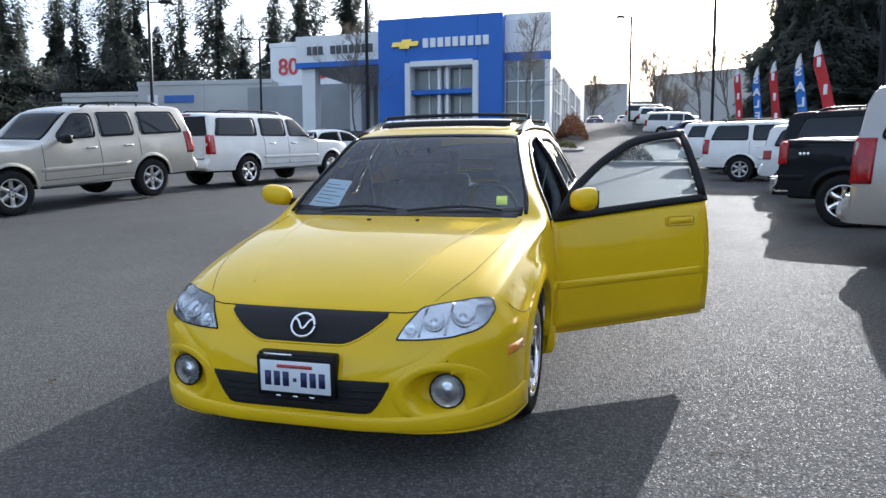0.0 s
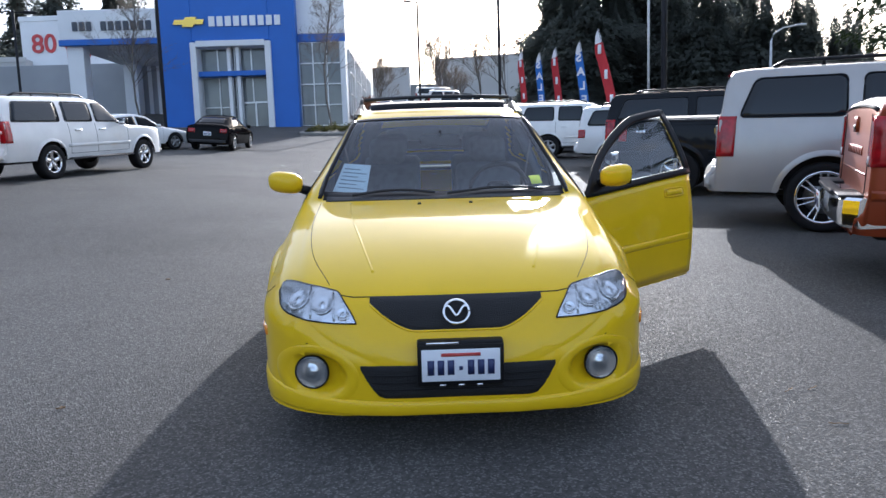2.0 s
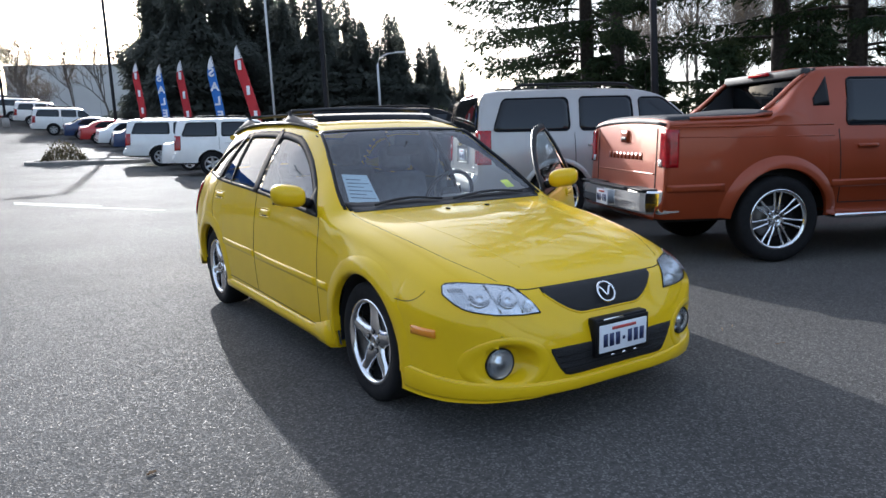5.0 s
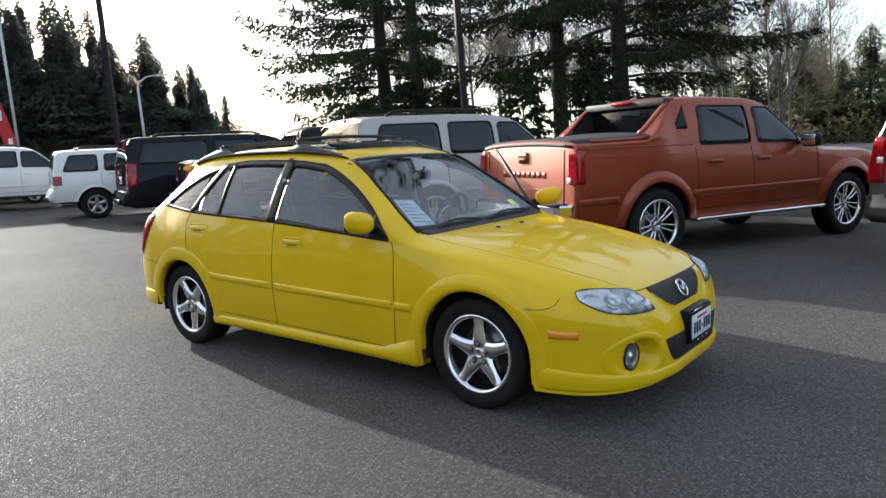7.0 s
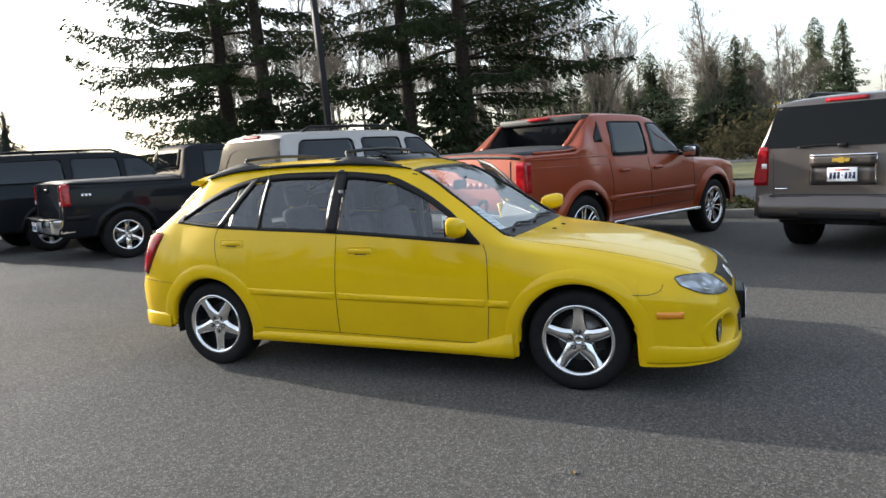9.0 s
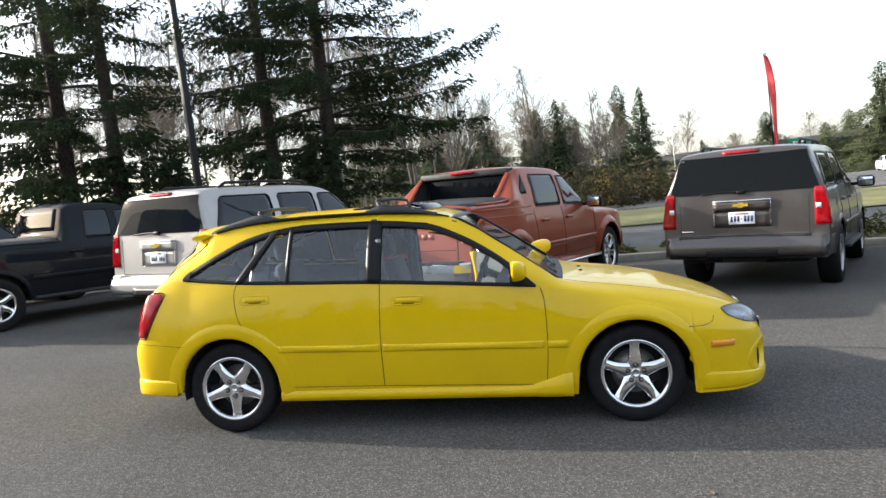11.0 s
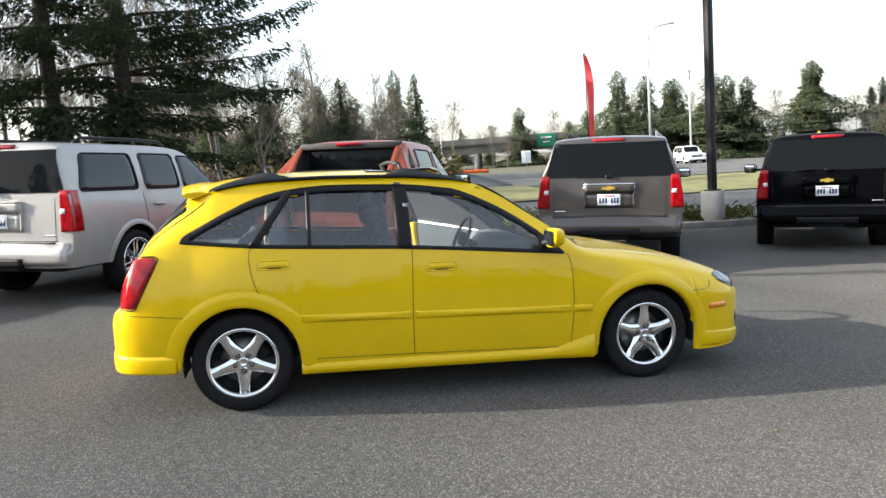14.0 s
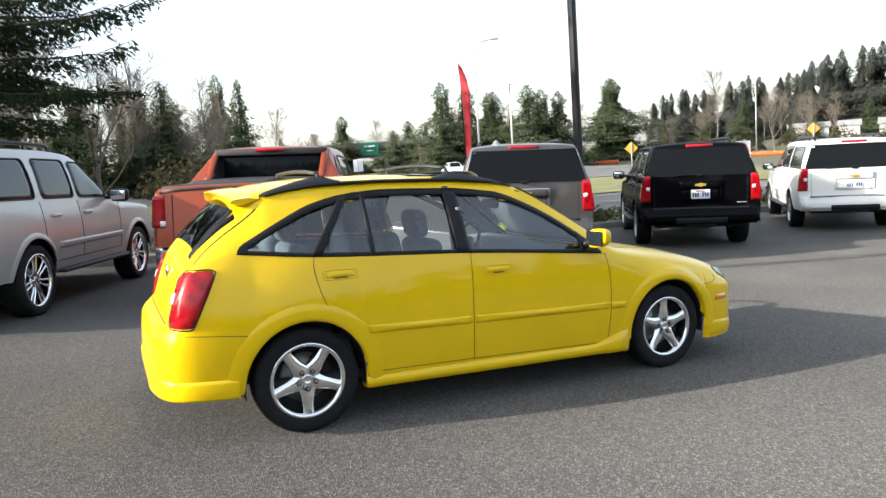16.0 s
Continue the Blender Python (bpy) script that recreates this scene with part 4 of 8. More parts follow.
def corner_lamp(sh, car, s, z0, z1, fore, inner, lens, rear_y, n=10):
    """Tail lamp wrapped round a rear corner: fore metres along the side, in to inner on the rear face."""
    rows = []
    for i in range(n + 1):
        z = z0 + (z1 - z0) * i / n
        back = rear_y(z) - 0.05
        row = [sh.cast("x", back - fore * (1 - j / 6), z, s, 0.012 if j else 0.001) for j in range(7)]
        x0 = abs(row[-1].x) - 0.012
        for j in range(13):
            u = (j / 12) ** 1.5
            p = sh.cast("y", s * (x0 - 0.008 + (inner - x0 + 0.008) * u), z, 1, 0.014 if j < 12 else 0.001)
            p.x += s * 0.014 * max(0.0, 1 - j / 5)
            if j < 5 and p.y < row[-1].y:
                p.y = row[-1].y + 0.002
            row.append(p)
        rows.append(row)
    bm = bmesh.new()
    grid_mesh(bm, rows)
    bmesh.ops.recalc_face_normals(bm, faces=bm.faces[:])
    lamp = part("tail_lamp", bm, lens, car, "red tail lamp")
    md = lamp.modifiers.new("thick", "SOLIDIFY")
    md.thickness, md.offset = 0.012, -1
    return lamp


def slant_panel(sh, s, low, high, n=10):
    rows = []
    for i in range(n + 1):
        t = i / n
        rows.append([])
        for k in range(4):
            u = k / 3
            y = (low[0][0] * (1 - u) + low[1][0] * u) * (1 - t) + (high[0][0] * (1 - u) + high[1][0] * u) * t
            z = (low[0][1] * (1 - u) + low[1][1] * u) * (1 - t) + (high[0][1] * (1 - u) + high[1][1] * u) * t
            rows[-1].append(sh.cast("x", y, z, s, 0.006))
    bm = bmesh.new()
    grid_mesh(bm, rows)
    bmesh.ops.recalc_face_normals(bm, faces=bm.faces[:])
    r = bmesh.ops.extrude_face_region(bm, geom=bm.faces[:])
    for v in r["geom"]:
        if isinstance(v, bmesh.types.BMVert):
            v.co.x -= s * 0.008
    bmesh.ops.recalc_face_normals(bm, faces=bm.faces[:])
    return bm


def door_handle(sh, parent, s, y, z):
    ring = []
    for k in range(25):
        a = 2 * math.pi * k / 24
        ring.append((y + 0.10 * max(-1, min(1, 1.25 * math.cos(a))), z + 0.026 * max(-1, min(1, 1.3 * math.sin(a)))))
    h = part("door_handle", sh.line("x", ring, s, off=-0.0015, r=0.005, sides=6), YELLOW, parent)
    part("handle_grip", sh.panel("x", y - 0.085, y + 0.085, z - 0.016, z + 0.018, 10, 4, s, off=0.002, thick=0.006, bulge=0.007), YELLOW, h)
    # Raised dark strip in place of the shaded hollow below the grip.
    part("handle_recess_shade", sh.panel("x", y - 0.04, y + 0.04, z - 0.0225, z - 0.0165, 6, 2, s, off=0.003, thick=0.004), SEAM, h)


def headlamp(sh, car, s):
    """Wrapped lamp unit: reflector bowl, round bowls and a clear cover."""
    top = pchip([(0.38, 0.634), (0.46, 0.650), (0.55, 0.664), (0.64, 0.671), (0.72, 0.664)])
    low = pchip([(0.38, 0.545), (0.48, 0.548), (0.58, 0.555), (0.66, 0.568), (0.72, 0.592)])

    def surf(u, v, off):
        x = 0.386 + (0.718 - 0.386) * u
        lo, hi = low(x), top(x) if x > 0.46 else 0.545 + (top(0.46) - 0.545) * ((x - 0.386) / 0.074) ** 0.8
        if u > 0.90:  # rounded outer end
            k = 0.5 * (1 - math.sqrt(max(0.0, 1 - ((u - 0.90) / 0.10) ** 2))) * 0.92
            lo, hi = lo + (hi - lo) * k, hi - (hi - lo) * k
        return sh.cast("y", s * x, lo + (hi - lo) * v, -1, off)

    def sheet(off, nu=24, nv=8, bulge=0.0):
        rows = [[surf(i / nu, j / nv, off + bulge * math.sin(math.pi * i / nu) * math.sin(math.pi * j / nv)) for j in range(nv + 1)] for i in range(nu + 1)]
        bm = bmesh.new()
        grid_mesh(bm, rows)
        bmesh.ops.remove_doubles(bm, verts=bm.verts[:], dist=0.0003)
        bmesh.ops.recalc_face_normals(bm, faces=bm.faces[:])
        return bm
    lamp = part("headlamp", sheet(0.003), REFLECTOR, car, "clear headlamp with chrome reflectors")
    part("lamp_cover", sheet(0.006, bulge=0.014), LENS_GLASS, lamp).visible_shadow = False
    for u, v, r in ((0.155, 0.40, 0.027), (0.40, 0.52, 0.043), (0.70, 0.52, 0.046)):
        p = surf(u, v, 0.0075)
        nrm = (surf(u + 0.05, v, 0) - surf(u - 0.05, v, 0)).cross(surf(u, v + 0.1, 0) - surf(u, v - 0.1, 0)).normalized()
        if nrm.y > 0:
            nrm = -nrm
        bowl = part("lamp_bowl", lathe_bm([(-0.004, r), (0.002, r * 0.98), (0.0015, r * 0.90), (-0.003, r * 0.55), (-0.004, r * 0.25), (0.002, r * 0.18), (0.003, 0.0)], 28, "y"), REFLECTOR, lamp)
        bowl.matrix_local = Matrix.Translation(p) @ Vector((0, 1, 0)).rotation_difference(nrm).to_matrix().to_4x4()
    for k in range(6):  # fluting at the outer end
        u = 0.82 + 0.12 * k / 5
        part("reflector_flute", tube_bm([surf(u, v, 0.003) for v in (0.2, 0.35, 0.5, 0.65, 0.8)], 0.003, 6), CHROME, lamp)
    for u in (0.27, 0.55):
        part("bowl_divider", tube_bm([surf(u + 0.03 * (v - 0.5), v, 0.004) for v in (0.06, 0.3, 0.5, 0.7, 0.94)], 0.005, 6), REFLECTOR, lamp)
    edge = [surf(i / 24, 0, 0.003) for i in range(25)] + [surf(1, j / 6, 0.003) for j in range(1, 7)] + [surf(1 - i / 24, 1, 0.003) for i in range(1, 25)]
    part("lamp_gasket", tube_bm(edge, 0.003, 6), BLACK_TRIM, lamp)


def mirror_part(sh, parent, s, to_door=None):
    own = bmesh.new()
    bmesh.ops.create_uvsphere(own, u_segments=20, v_segments=12, radius=1.0)
    for v in own.verts:
        sx = 0.098 * (abs(v.co.x) ** 0.7) * (1 if v.co.x > 0 else -1)
        sz = 0.062 * (abs(v.co.z) ** 0.7) * (1 if v.co.z > 0 else -1)
        sy = (-0.075 if v.co.y < 0 else 0.02) * abs(v.co.y) ** 0.8
        v.co = Vector((s * 0.905 + sx, 0.70 + sy, 0.985 + sz + 0.012 * s * sx / 0.1))
    if to_door:
        own.transform(to_door)
    mir = part("door_mirror", own, YELLOW, parent, "yellow door mirror housing")
    g = box_bm(0.160, 0.006, 0.094, s * 0.905, 0.722, 0.985, bevel=0.002)
    if to_door:
        g.transform(to_door)
    part("mirror_glass", g, SIDE_GLASS, mir)
    f = tube_bm([(s * 0.83, 0.71, 0.95), (s * 0.77, 0.70, 0.93)], 0.028, 8)
    if to_door:
        f.transform(to_door)
    part("mirror_foot", f, BLACK_TRIM, mir)


def hero_door(sh, car):
    turn = Matrix.Translation(HINGE) @ Matrix.Rotation(radians(-DOOR_OPEN), 4, "Z") @ Matrix.Translation(-HINGE)
    s = 1
    low = pchip([(0.545, 0.262), (1.572, 0.29)])

    def skin(lo, hi, y0, y1, off, nu=24, nv=12):
        bm = sh.panel("x", y0, y1, lo, hi, nu, nv, s, off=off, thick=0.004)
        bm.transform(turn)
        return bm
    door = part("driver_door", skin(low, DLO_LOW, 0.55, 1.57, 0.004), YELLOW, car, "open driver door")
    # inner trim, set in by the door's thickness
    rows = []
    for i in range(13):
        y = 0.57 + (1.55 - 0.57) * i / 12
        rows.append([turn @ (sh.cast("x", y, low(y) + (DLO_LOW(y) - low(y)) * j / 6, s, -0.09 if 0 < j < 6 and 0 < i < 12 else -0.005)) for j in range(7)])
    bm = bmesh.new()
    grid_mesh(bm, rows)
    bmesh.ops.recalc_face_normals(bm, faces=bm.faces[:])
    part("door_trim", bm, DOOR_TRIM, door, "dark gray inner door trim")
    part("door_window", skin(lambda y: DLO_LOW(y) - 0.005, lambda y: DLO_TOP(y) - 0.01, 0.60, 1.55, -0.006, 24, 8), CAR_GLASS, door).visible_shadow = False
    for lo, hi, y0, y1 in ((lambda y: DLO_LOW(y) - 0.002, lambda y: DLO_LOW(y) + 0.022, 0.57, 1.58), (lambda y: max(DLO_LOW(y), DLO_TOP(y) - 0.022), lambda y: DLO_TOP(y) + 0.006, 0.57, 1.58), (DLO_LOW, lambda y: DLO_TOP(y) + 0.004, 1.55, 1.585), (DLO_LOW, DLO_TOP, 0.57, 0.735)):
        o = part("window_frame", skin(lo, hi, y0, y1, 0.006, 24, 4), BLACK_TRIM, door)
        md = o.modifiers.new("thick", "SOLIDIFY")
        md.thickness, md.offset = 0.02, 0
    lowm = pchip([(0.55, 0.494), (1.56, 0.516)])
    bm = sh.panel("x", 0.56, 1.555, lowm, lambda y: lowm(y) + 0.044, 20, 5, s, off=0.006, thick=0.012, bulge=0.010)
    bm.transform(turn)
    part("side_moulding", bm, YELLOW, door)
    hr = []
    for k in range(25):
        a = 2 * math.pi * k / 24
        hr.append(turn @ sh.cast("x", 1.385 + 0.10 * max(-1, min(1, 1.25 * math.cos(a))), 0.83 + 0.026 * max(-1, min(1, 1.3 * math.sin(a))), s, 0.006))
    part("door_handle", tube_bm(hr, 0.006, 6), YELLOW, door)
    bm = sh.panel("x", 1.30, 1.47, 0.814, 0.848, 10, 4, s, off=0.014, thick=0.012, bulge=0.008)
    bm.transform(turn)
    part("handle_grip", bm, YELLOW, door)
    edge = [turn @ sh.cast("x", 1.572, 0.29 + (0.94 - 0.29) * k / 8, s, -0.03) for k in range(9)]
    part("door_edge", tube_bm(edge, 0.032, 8), YELLOW, door)
    edge = [turn @ sh.cast("x", 0.56 + 1.0 * k / 8, low(0.56 + 1.0 * k / 8), s, -0.03) for k in range(9)]
    part("door_edge", tube_bm(edge, 0.032, 8), YELLOW, door)
    mirror_part(sh, door, 1, turn)


hero = build_hero()
CAR_AT = Matrix(((0.96294, 0.26955, -0.00899, -0.32806), (-0.26965, 0.96164, -0.05044, 3.57432), (-0.00495, 0.05100, 0.99869, 0.27628), (0, 0, 0, 1)))
hero.matrix_world = CAR_AT


# ---- other vehicles ----
def suv_curves(wb, ro, roof=1.87, cowl=0.72, belt=1.22, hood=1.14, half=0.98, kind="suv", low=0.40):
    R = wb + ro
    top_c = [(-0.97, 0.70), (-0.95, 0.88), (-0.90, hood - 0.10), (-0.78, hood - 0.04), (-0.3, hood + 0.02), (0.45, hood + 0.06), (cowl, hood + 0.09), (cowl + 0.68, roof - 0.09), (cowl + 1.0, roof - 0.02), (cowl + 1.45 if kind == "pickup" else wb * 0.75, roof)]
    if kind == "suv":
        top_c += [(R - 0.45, roof - 0.015), (R - 0.24, roof - 0.04), (R - 0.185, roof - 0.10), (R - 0.10, 1.28), (R - 0.08, 0.80), (R - 0.065, 0.69), (R - 0.01, 0.66), (R, 0.55)]
    elif kind == "pickup":
        c = cowl + 1.50
        top_c += [(c + 0.15, roof - 0.015), (c + 0.27, roof - 0.08), (c + 0.36, 1.38), (c + 0.40, 1.32), (R - 0.14, 1.31), (R - 0.10, 1.26), (R - 0.08, 0.75), (R - 0.06, 0.66), (R - 0.01, 0.62), (R, 0.52)]
    else:
        c = cowl + 1.82
        top_c += [(c + 0.25, roof - 0.01), (c + 0.36, roof - 0.05), (c + 0.80, 1.45), (c + 0.90, 1.41), (R - 0.14, 1.39), (R - 0.10, 1.32), (R - 0.08, 0.75), (R - 0.06, 0.66), (R - 0.01, 0.62), (R, 0.52)]
    top_c = sorted(set(top_c))
    zc = pchip(top_c)
    keys = sorted(set([k[0] for k in top_c]))
    zr, wr, zb, wbel, w = [], [], [], [], []
    for y in keys:
        z = zc(y)
        inhouse = z > hood + 0.16
        crown = 0.055 if inhouse else 0.05 if y < cowl else 0.012
        nose = max(0.0, 1 - (y + 0.97) / 0.5) if y < -0.47 else 0.0
        tail = max(0.0, (y - (R - 0.12)) / 0.12)
        ww = half - 0.20 * nose ** 2 - 0.05 * tail ** 2
        zr.append((y, z - crown))
        bed = kind != "suv" and y > cowl + (1.9 if kind == "pickup" else 2.3) and z < 1.46
        wr.append((y, (0.755 if inhouse and not bed else ww - (0.05 if bed else 0.10))))
        b = z - crown - 0.03 if bed else min(belt + 0.015 * max(y, 0) * 0.5, z - crown - 0.02)
        zb.append((y, b))
        wbel.append((y, ww - 0.03 - (0.03 if inhouse and not bed else 0)))
        w.append((y, ww))
    zs = [(-0.97, low + 0.1), (-0.90, low), (R - 0.1, low + 0.05), (R, low + 0.06)]
    return dict(zc=top_c, zr=zr, wr=wr, zb=zb, wb=wbel, w=w, zs=zs), R


def make_suv(name, label, paint, wb=2.946, ro=1.20, kind="suv", roof=1.87, tyre=0.39, rim=0.245, alloy=None, style=(5, 0.5, 0.42, False), two_tone=None, belt=1.22, half=0.98, hood=1.14, handles=None, rails=0.065):
    car = empty(name)
    tagged(car, label, "car" if kind == "suv" else "truck")
    curves, R = suv_curves(wb, ro, roof, belt=belt, half=half, hood=hood, kind=kind)
    spec = dict(axles=(0.0, wb), arch=tyre + 0.07, hub=tyre, tuck=0.05, zm=0.80, bow=0.02, curves=curves)
    sh = Shell(spec, spread(-0.97, R, 0.08, (0.0, wb), tyre + 0.07, [k[0] for k in curves["zc"]]))
    cowl = 0.72
    well = (lambda c, i: not (cowl + 2.20 < c[1] < cowl + 2.62 and abs(c[0]) < 0.70 and c[2] > sh.f["zr"](c[1]) - 0.03)) if kind == "avalanche" else None
    part("body", sh.mesh(well), paint, car)
    dark = TINT_GLASS
    zb = lambda y: sh.f["zb"](y)
    zr = lambda y: sh.f["zr"](y)
    if kind == "suv":
        panes = [(cowl + 0.22, 1.74), (1.84, 2.62 if wb < 3.1 else 2.78), (2.76 if wb < 3.1 else 2.92, R - 0.30)]
    else:
        panes = [(cowl + 0.22, 1.66), (1.78, 2.62 if kind == "avalanche" else 2.24)]
    for s in (-1, 1):
        for k, (y0, y1) in enumerate(panes):
            z0, z1 = zb(y0) + 0.035, zb(y1) + 0.035
            t0, t1 = zr(y0 + 0.3) - 0.085, zr(y1 - 0.2) - 0.085
            if k == 0:
                top = zr(y1) - 0.085
                poly = [(y0, z0), (y1, z1), (y1, top), (min(y1 - 0.1, cowl + 0.18 + (top - z0 - 0.03) / 0.92), top), (y0, z0 + 0.08)]
            elif k == len(panes) - 1:
                poly = [(y0, z0), (y1, z1), (y1 - (0.17 if kind == "suv" else 0.05), t1), (y0, t0)]
            else:
                poly = [(y0, z0), (y1, z1), (y1 - 0.02, t1), (y0, t0)]
            ln = rounded(poly, 0.075 if kind == "suv" else 0.05)
            part("side_window", sh.pane(ln, s), SIDE_GLASS, car)
            part("window_seal", sh.line("x", ln + ln[:1], s, off=0.001, r=0.009, step=0.12), BLACK_TRIM, car)
        doors = [0.62, 1.79, 2.70 if kind == "suv" else 2.70 if kind == "avalanche" else 2.32]
        for y in doors:
            part("door_seam", sh.line("x", [(y, zb(y)), (y, 0.55)], s, off=0.0, r=0.005, step=0.1), SEAM_DARK, car)
        part("door_seam", sh.line("x", [(0.62, 0.55), (doors[-1], 0.55)], s, off=0.0, r=0.005, step=0.2), SEAM_DARK, car)
        part("side_moulding", sh.panel("x", 0.55, wb - 0.52, 0.70, 0.77, 14, 3, s, off=0.010, thick=0.02), two_tone or paint, car)
        if kind != "suv":
            part("side_moulding", sh.panel("x", wb + 0.56, R - 0.10, 0.70, 0.77, 8, 3, s, off=0.010, thick=0.02), two_tone or paint, car)
            part("bed_crease", sh.line("x", [(2.75, 1.18), (R - 0.20, 1.20)], s, off=-0.004, r=0.008, step=0.2), paint, car)
            part("bed_crease", sh.line("x", [(2.75, 1.285), (R - 0.14, 1.295)], s, off=-0.003, r=0.010, step=0.2), paint, car)
        for y in (1.60, 2.42):
            part("door_handle", sh.panel("x", y - 0.10, y + 0.10, 1.06, 1.095, 6, 3, s, off=0.03, thick=0.03, bulge=0.01), handles or paint, car)
        # arch lips
        lip = 0.12 if kind == "avalanche" else 0.065
        for y0 in (0.0, wb):
            rows = []
            for k in range(25):
                a = radians(4 + 172 * k / 24)
                rows.append([sh.cast("x", y0 + (tyre + 0.075 + lip * q / 3) * math.cos(a), tyre + (tyre + 0.075 + lip * q / 3) * math.sin(a), s, lip * 0.34 * (1 - (q / 3) ** 2) - 0.003) for q in range(4)])
            bm = bmesh.new()
            grid_mesh(bm, rows)
            bmesh.ops.recalc_face_normals(bm, faces=bm.faces[:])
            part("arch_flare", bm, two_tone or paint, car)
        # running board
        part("running_board", box_bm(0.16, wb - 2 * tyre - 0.25, 0.05, s * (half - 0.02), wb / 2, 0.43, bevel=0.02), CHROME if kind == "avalanche" else BLACK_PLASTIC, car)
        # mirrors
        mir = part("door_mirror", box_bm(0.24, 0.13, 0.17, s * (half + 0.15), 0.98, 1.27, bevel=0.05, seg=3), BLACK_TRIM, car)
        part("mirror_glass", box_bm(0.19, 0.008, 0.125, s * (half + 0.15), 1.047, 1.27, bevel=0.003), CHROME, mir)
        part("mirror_stalk", box_bm(0.14, 0.06, 0.05, s * (half + 0.0), 0.97, 1.24, bevel=0.015), BLACK_TRIM, mir)
        # lamps
        part("headlamp", sh.panel("y", s * 0.52, s * 0.86, 0.86, 0.99, 10, 4, -1, off=0.012, thick=0.02), CLEAR_LENS, car)
        top, bot = (belt + 0.08 if belt > 1.2 else belt - 0.04, 0.85) if kind == "suv" else (1.27, 0.93)
        lamp = corner_lamp(sh, car, s, bot, top, 0.13 if kind == "suv" else 0.07, half - (0.16 if kind == "suv" else 0.14), RED_LENS, lambda z: sh.cast("y", half - 0.20, z, 1).y)
        part("lamp_band", sh.panel("y", s * (half - 0.145), s * (half - 0.085), (top + bot) / 2 - 0.03 if kind == "suv" else bot + 0.01, (top + bot) / 2 + 0.03 if kind == "suv" else bot + 0.07, 4, 2, 1, off=0.018, thick=0.01), CLEAR_LENS, lamp)
        if rails and kind == "suv":
            pts = [sh.cast("z", s * 0.60, 1.7 + (R - 0.65 - 1.7) * k / 14, off=0.0) for k in range(15)]
            pts = [p + Vector((0, 0, rails if 0 < k < 14 else 0.0)) for k, p in enumerate(pts)]
            part("roof_rail", tube_bm(pts, 0.022, 8), BLACK_TRIM, car)
            for k in (5, 10):
                part("rail_foot", tube_bm([pts[k] - Vector((0, 0, rails + 0.01)), pts[k]], 0.02, 6), BLACK_TRIM, car)
    # front
    part("windscreen", sh.panel("z", -0.66, 0.66, cowl + 0.06, cowl + 0.64, 14, 8, off=0.003, thick=0.006), dark, car)
    part("grille", sh.panel("y", -0.50, 0.50, 0.78, 1.0, 12, 4, -1, off=0.012, thick=0.02), BLACK_PLASTIC, car)
    part("grille_bar", sh.panel("y", -0.55, 0.55, 0.87, 0.92, 12, 2, -1, off=0.02, thick=0.02), CHROME, car)
    part("front_bumper", sh.panel("y", -0.86, 0.86, 0.46, 0.70, 20, 4, -1, off=0.04, thick=0.06), two_tone or paint, car)
    # rear
    if kind == "suv":
        part("rear_window", rear_glass(sh, half, belt + 0.06, roof - 0.12), dark, car)
        part("hatch_handle", sh.panel("y", -0.34, 0.34, 1.07, 1.18, 10, 3, 1, off=0.035, thick=0.04), paint, car)
        part("handle_lip", sh.panel("y", -0.345, 0.345, 1.172, 1.190, 10, 2, 1, off=0.040, thick=0.04), CHROME if paint is GRAY_PAINT else paint, car)
        for x0 in (-0.345, 0.325):
            part("recess_lip", sh.panel("y", x0, x0 + 0.02, 0.86, 1.17, 2, 6, 1, off=0.022, thick=0.03), CHROME if paint is GRAY_PAINT else paint, car)
        part("plate_recess", sh.panel("y", -0.34, 0.34, 0.85, 1.06, 8, 3, 1, off=0.006, thick=0.01), paint, car)
        part("brake_light", sh.panel("y", -0.22, 0.22, roof - 0.10, roof - 0.065, 8, 2, 1, off=0.02, thick=0.02), RED_LENS, car)
        part("wiper", sh.line("y", [(0.0, belt + 0.07), (0.20, belt + 0.075), (0.48, belt + 0.06)], 1, off=0.02, r=0.010), BLACK_TRIM, car)
        part("wiper_pivot", box_bm(0.10, 0.05, 0.05, *sh.cast("y", 0.0, belt + 0.065, 1, 0.015), bevel=0.015), BLACK_TRIM, car)
        for s in (-1, 1):
            part("hatch_seam", sh.line("y", [(s * (half - 0.215), belt), (s * (half - 0.22), 1.1), (s * (half - 0.225), 0.74)], 1, off=0.0, r=0.003), SEAM_DARK, car)
        part("hatch_seam", sh.line("y", [(-half + 0.2, 0.745), (half - 0.2, 0.745)], 1, off=0.0, r=0.006), SEAM_DARK, car)
        part("bumper_lower", sh.panel("y", -0.42, 0.42, 0.47, 0.565, 12, 3, 1, off=0.060, thick=0.02), BLACK_TRIM, car)
        part("rear_bumper", sh.panel("y", -half + 0.05, half - 0.05, 0.50, 0.725, 30, 5, 1, off=0.045, thick=0.05, bulge=0.012), paint, car)
        part("bumper_step", sh.panel("y", -half + 0.20, half - 0.20, 0.715, 0.732, 16, 2, 1, off=0.046, thick=0.03), BLACK_PLASTIC, car)
        flip = 1 if paint is GRAY_PAINT else -1
        part("name_bar", sh.panel("y", min(flip * 0.76, flip * 0.60), max(flip * 0.76, flip * 0.60), 0.80, 0.818, 4, 1, 1, off=0.004, thick=0.004), CHROME, car)
    else:
        part("tailgate_handle", sh.panel("y", -0.085, 0.085, 1.15, 1.27, 6, 3, 1, off=0.02, thick=0.03), paint, car)
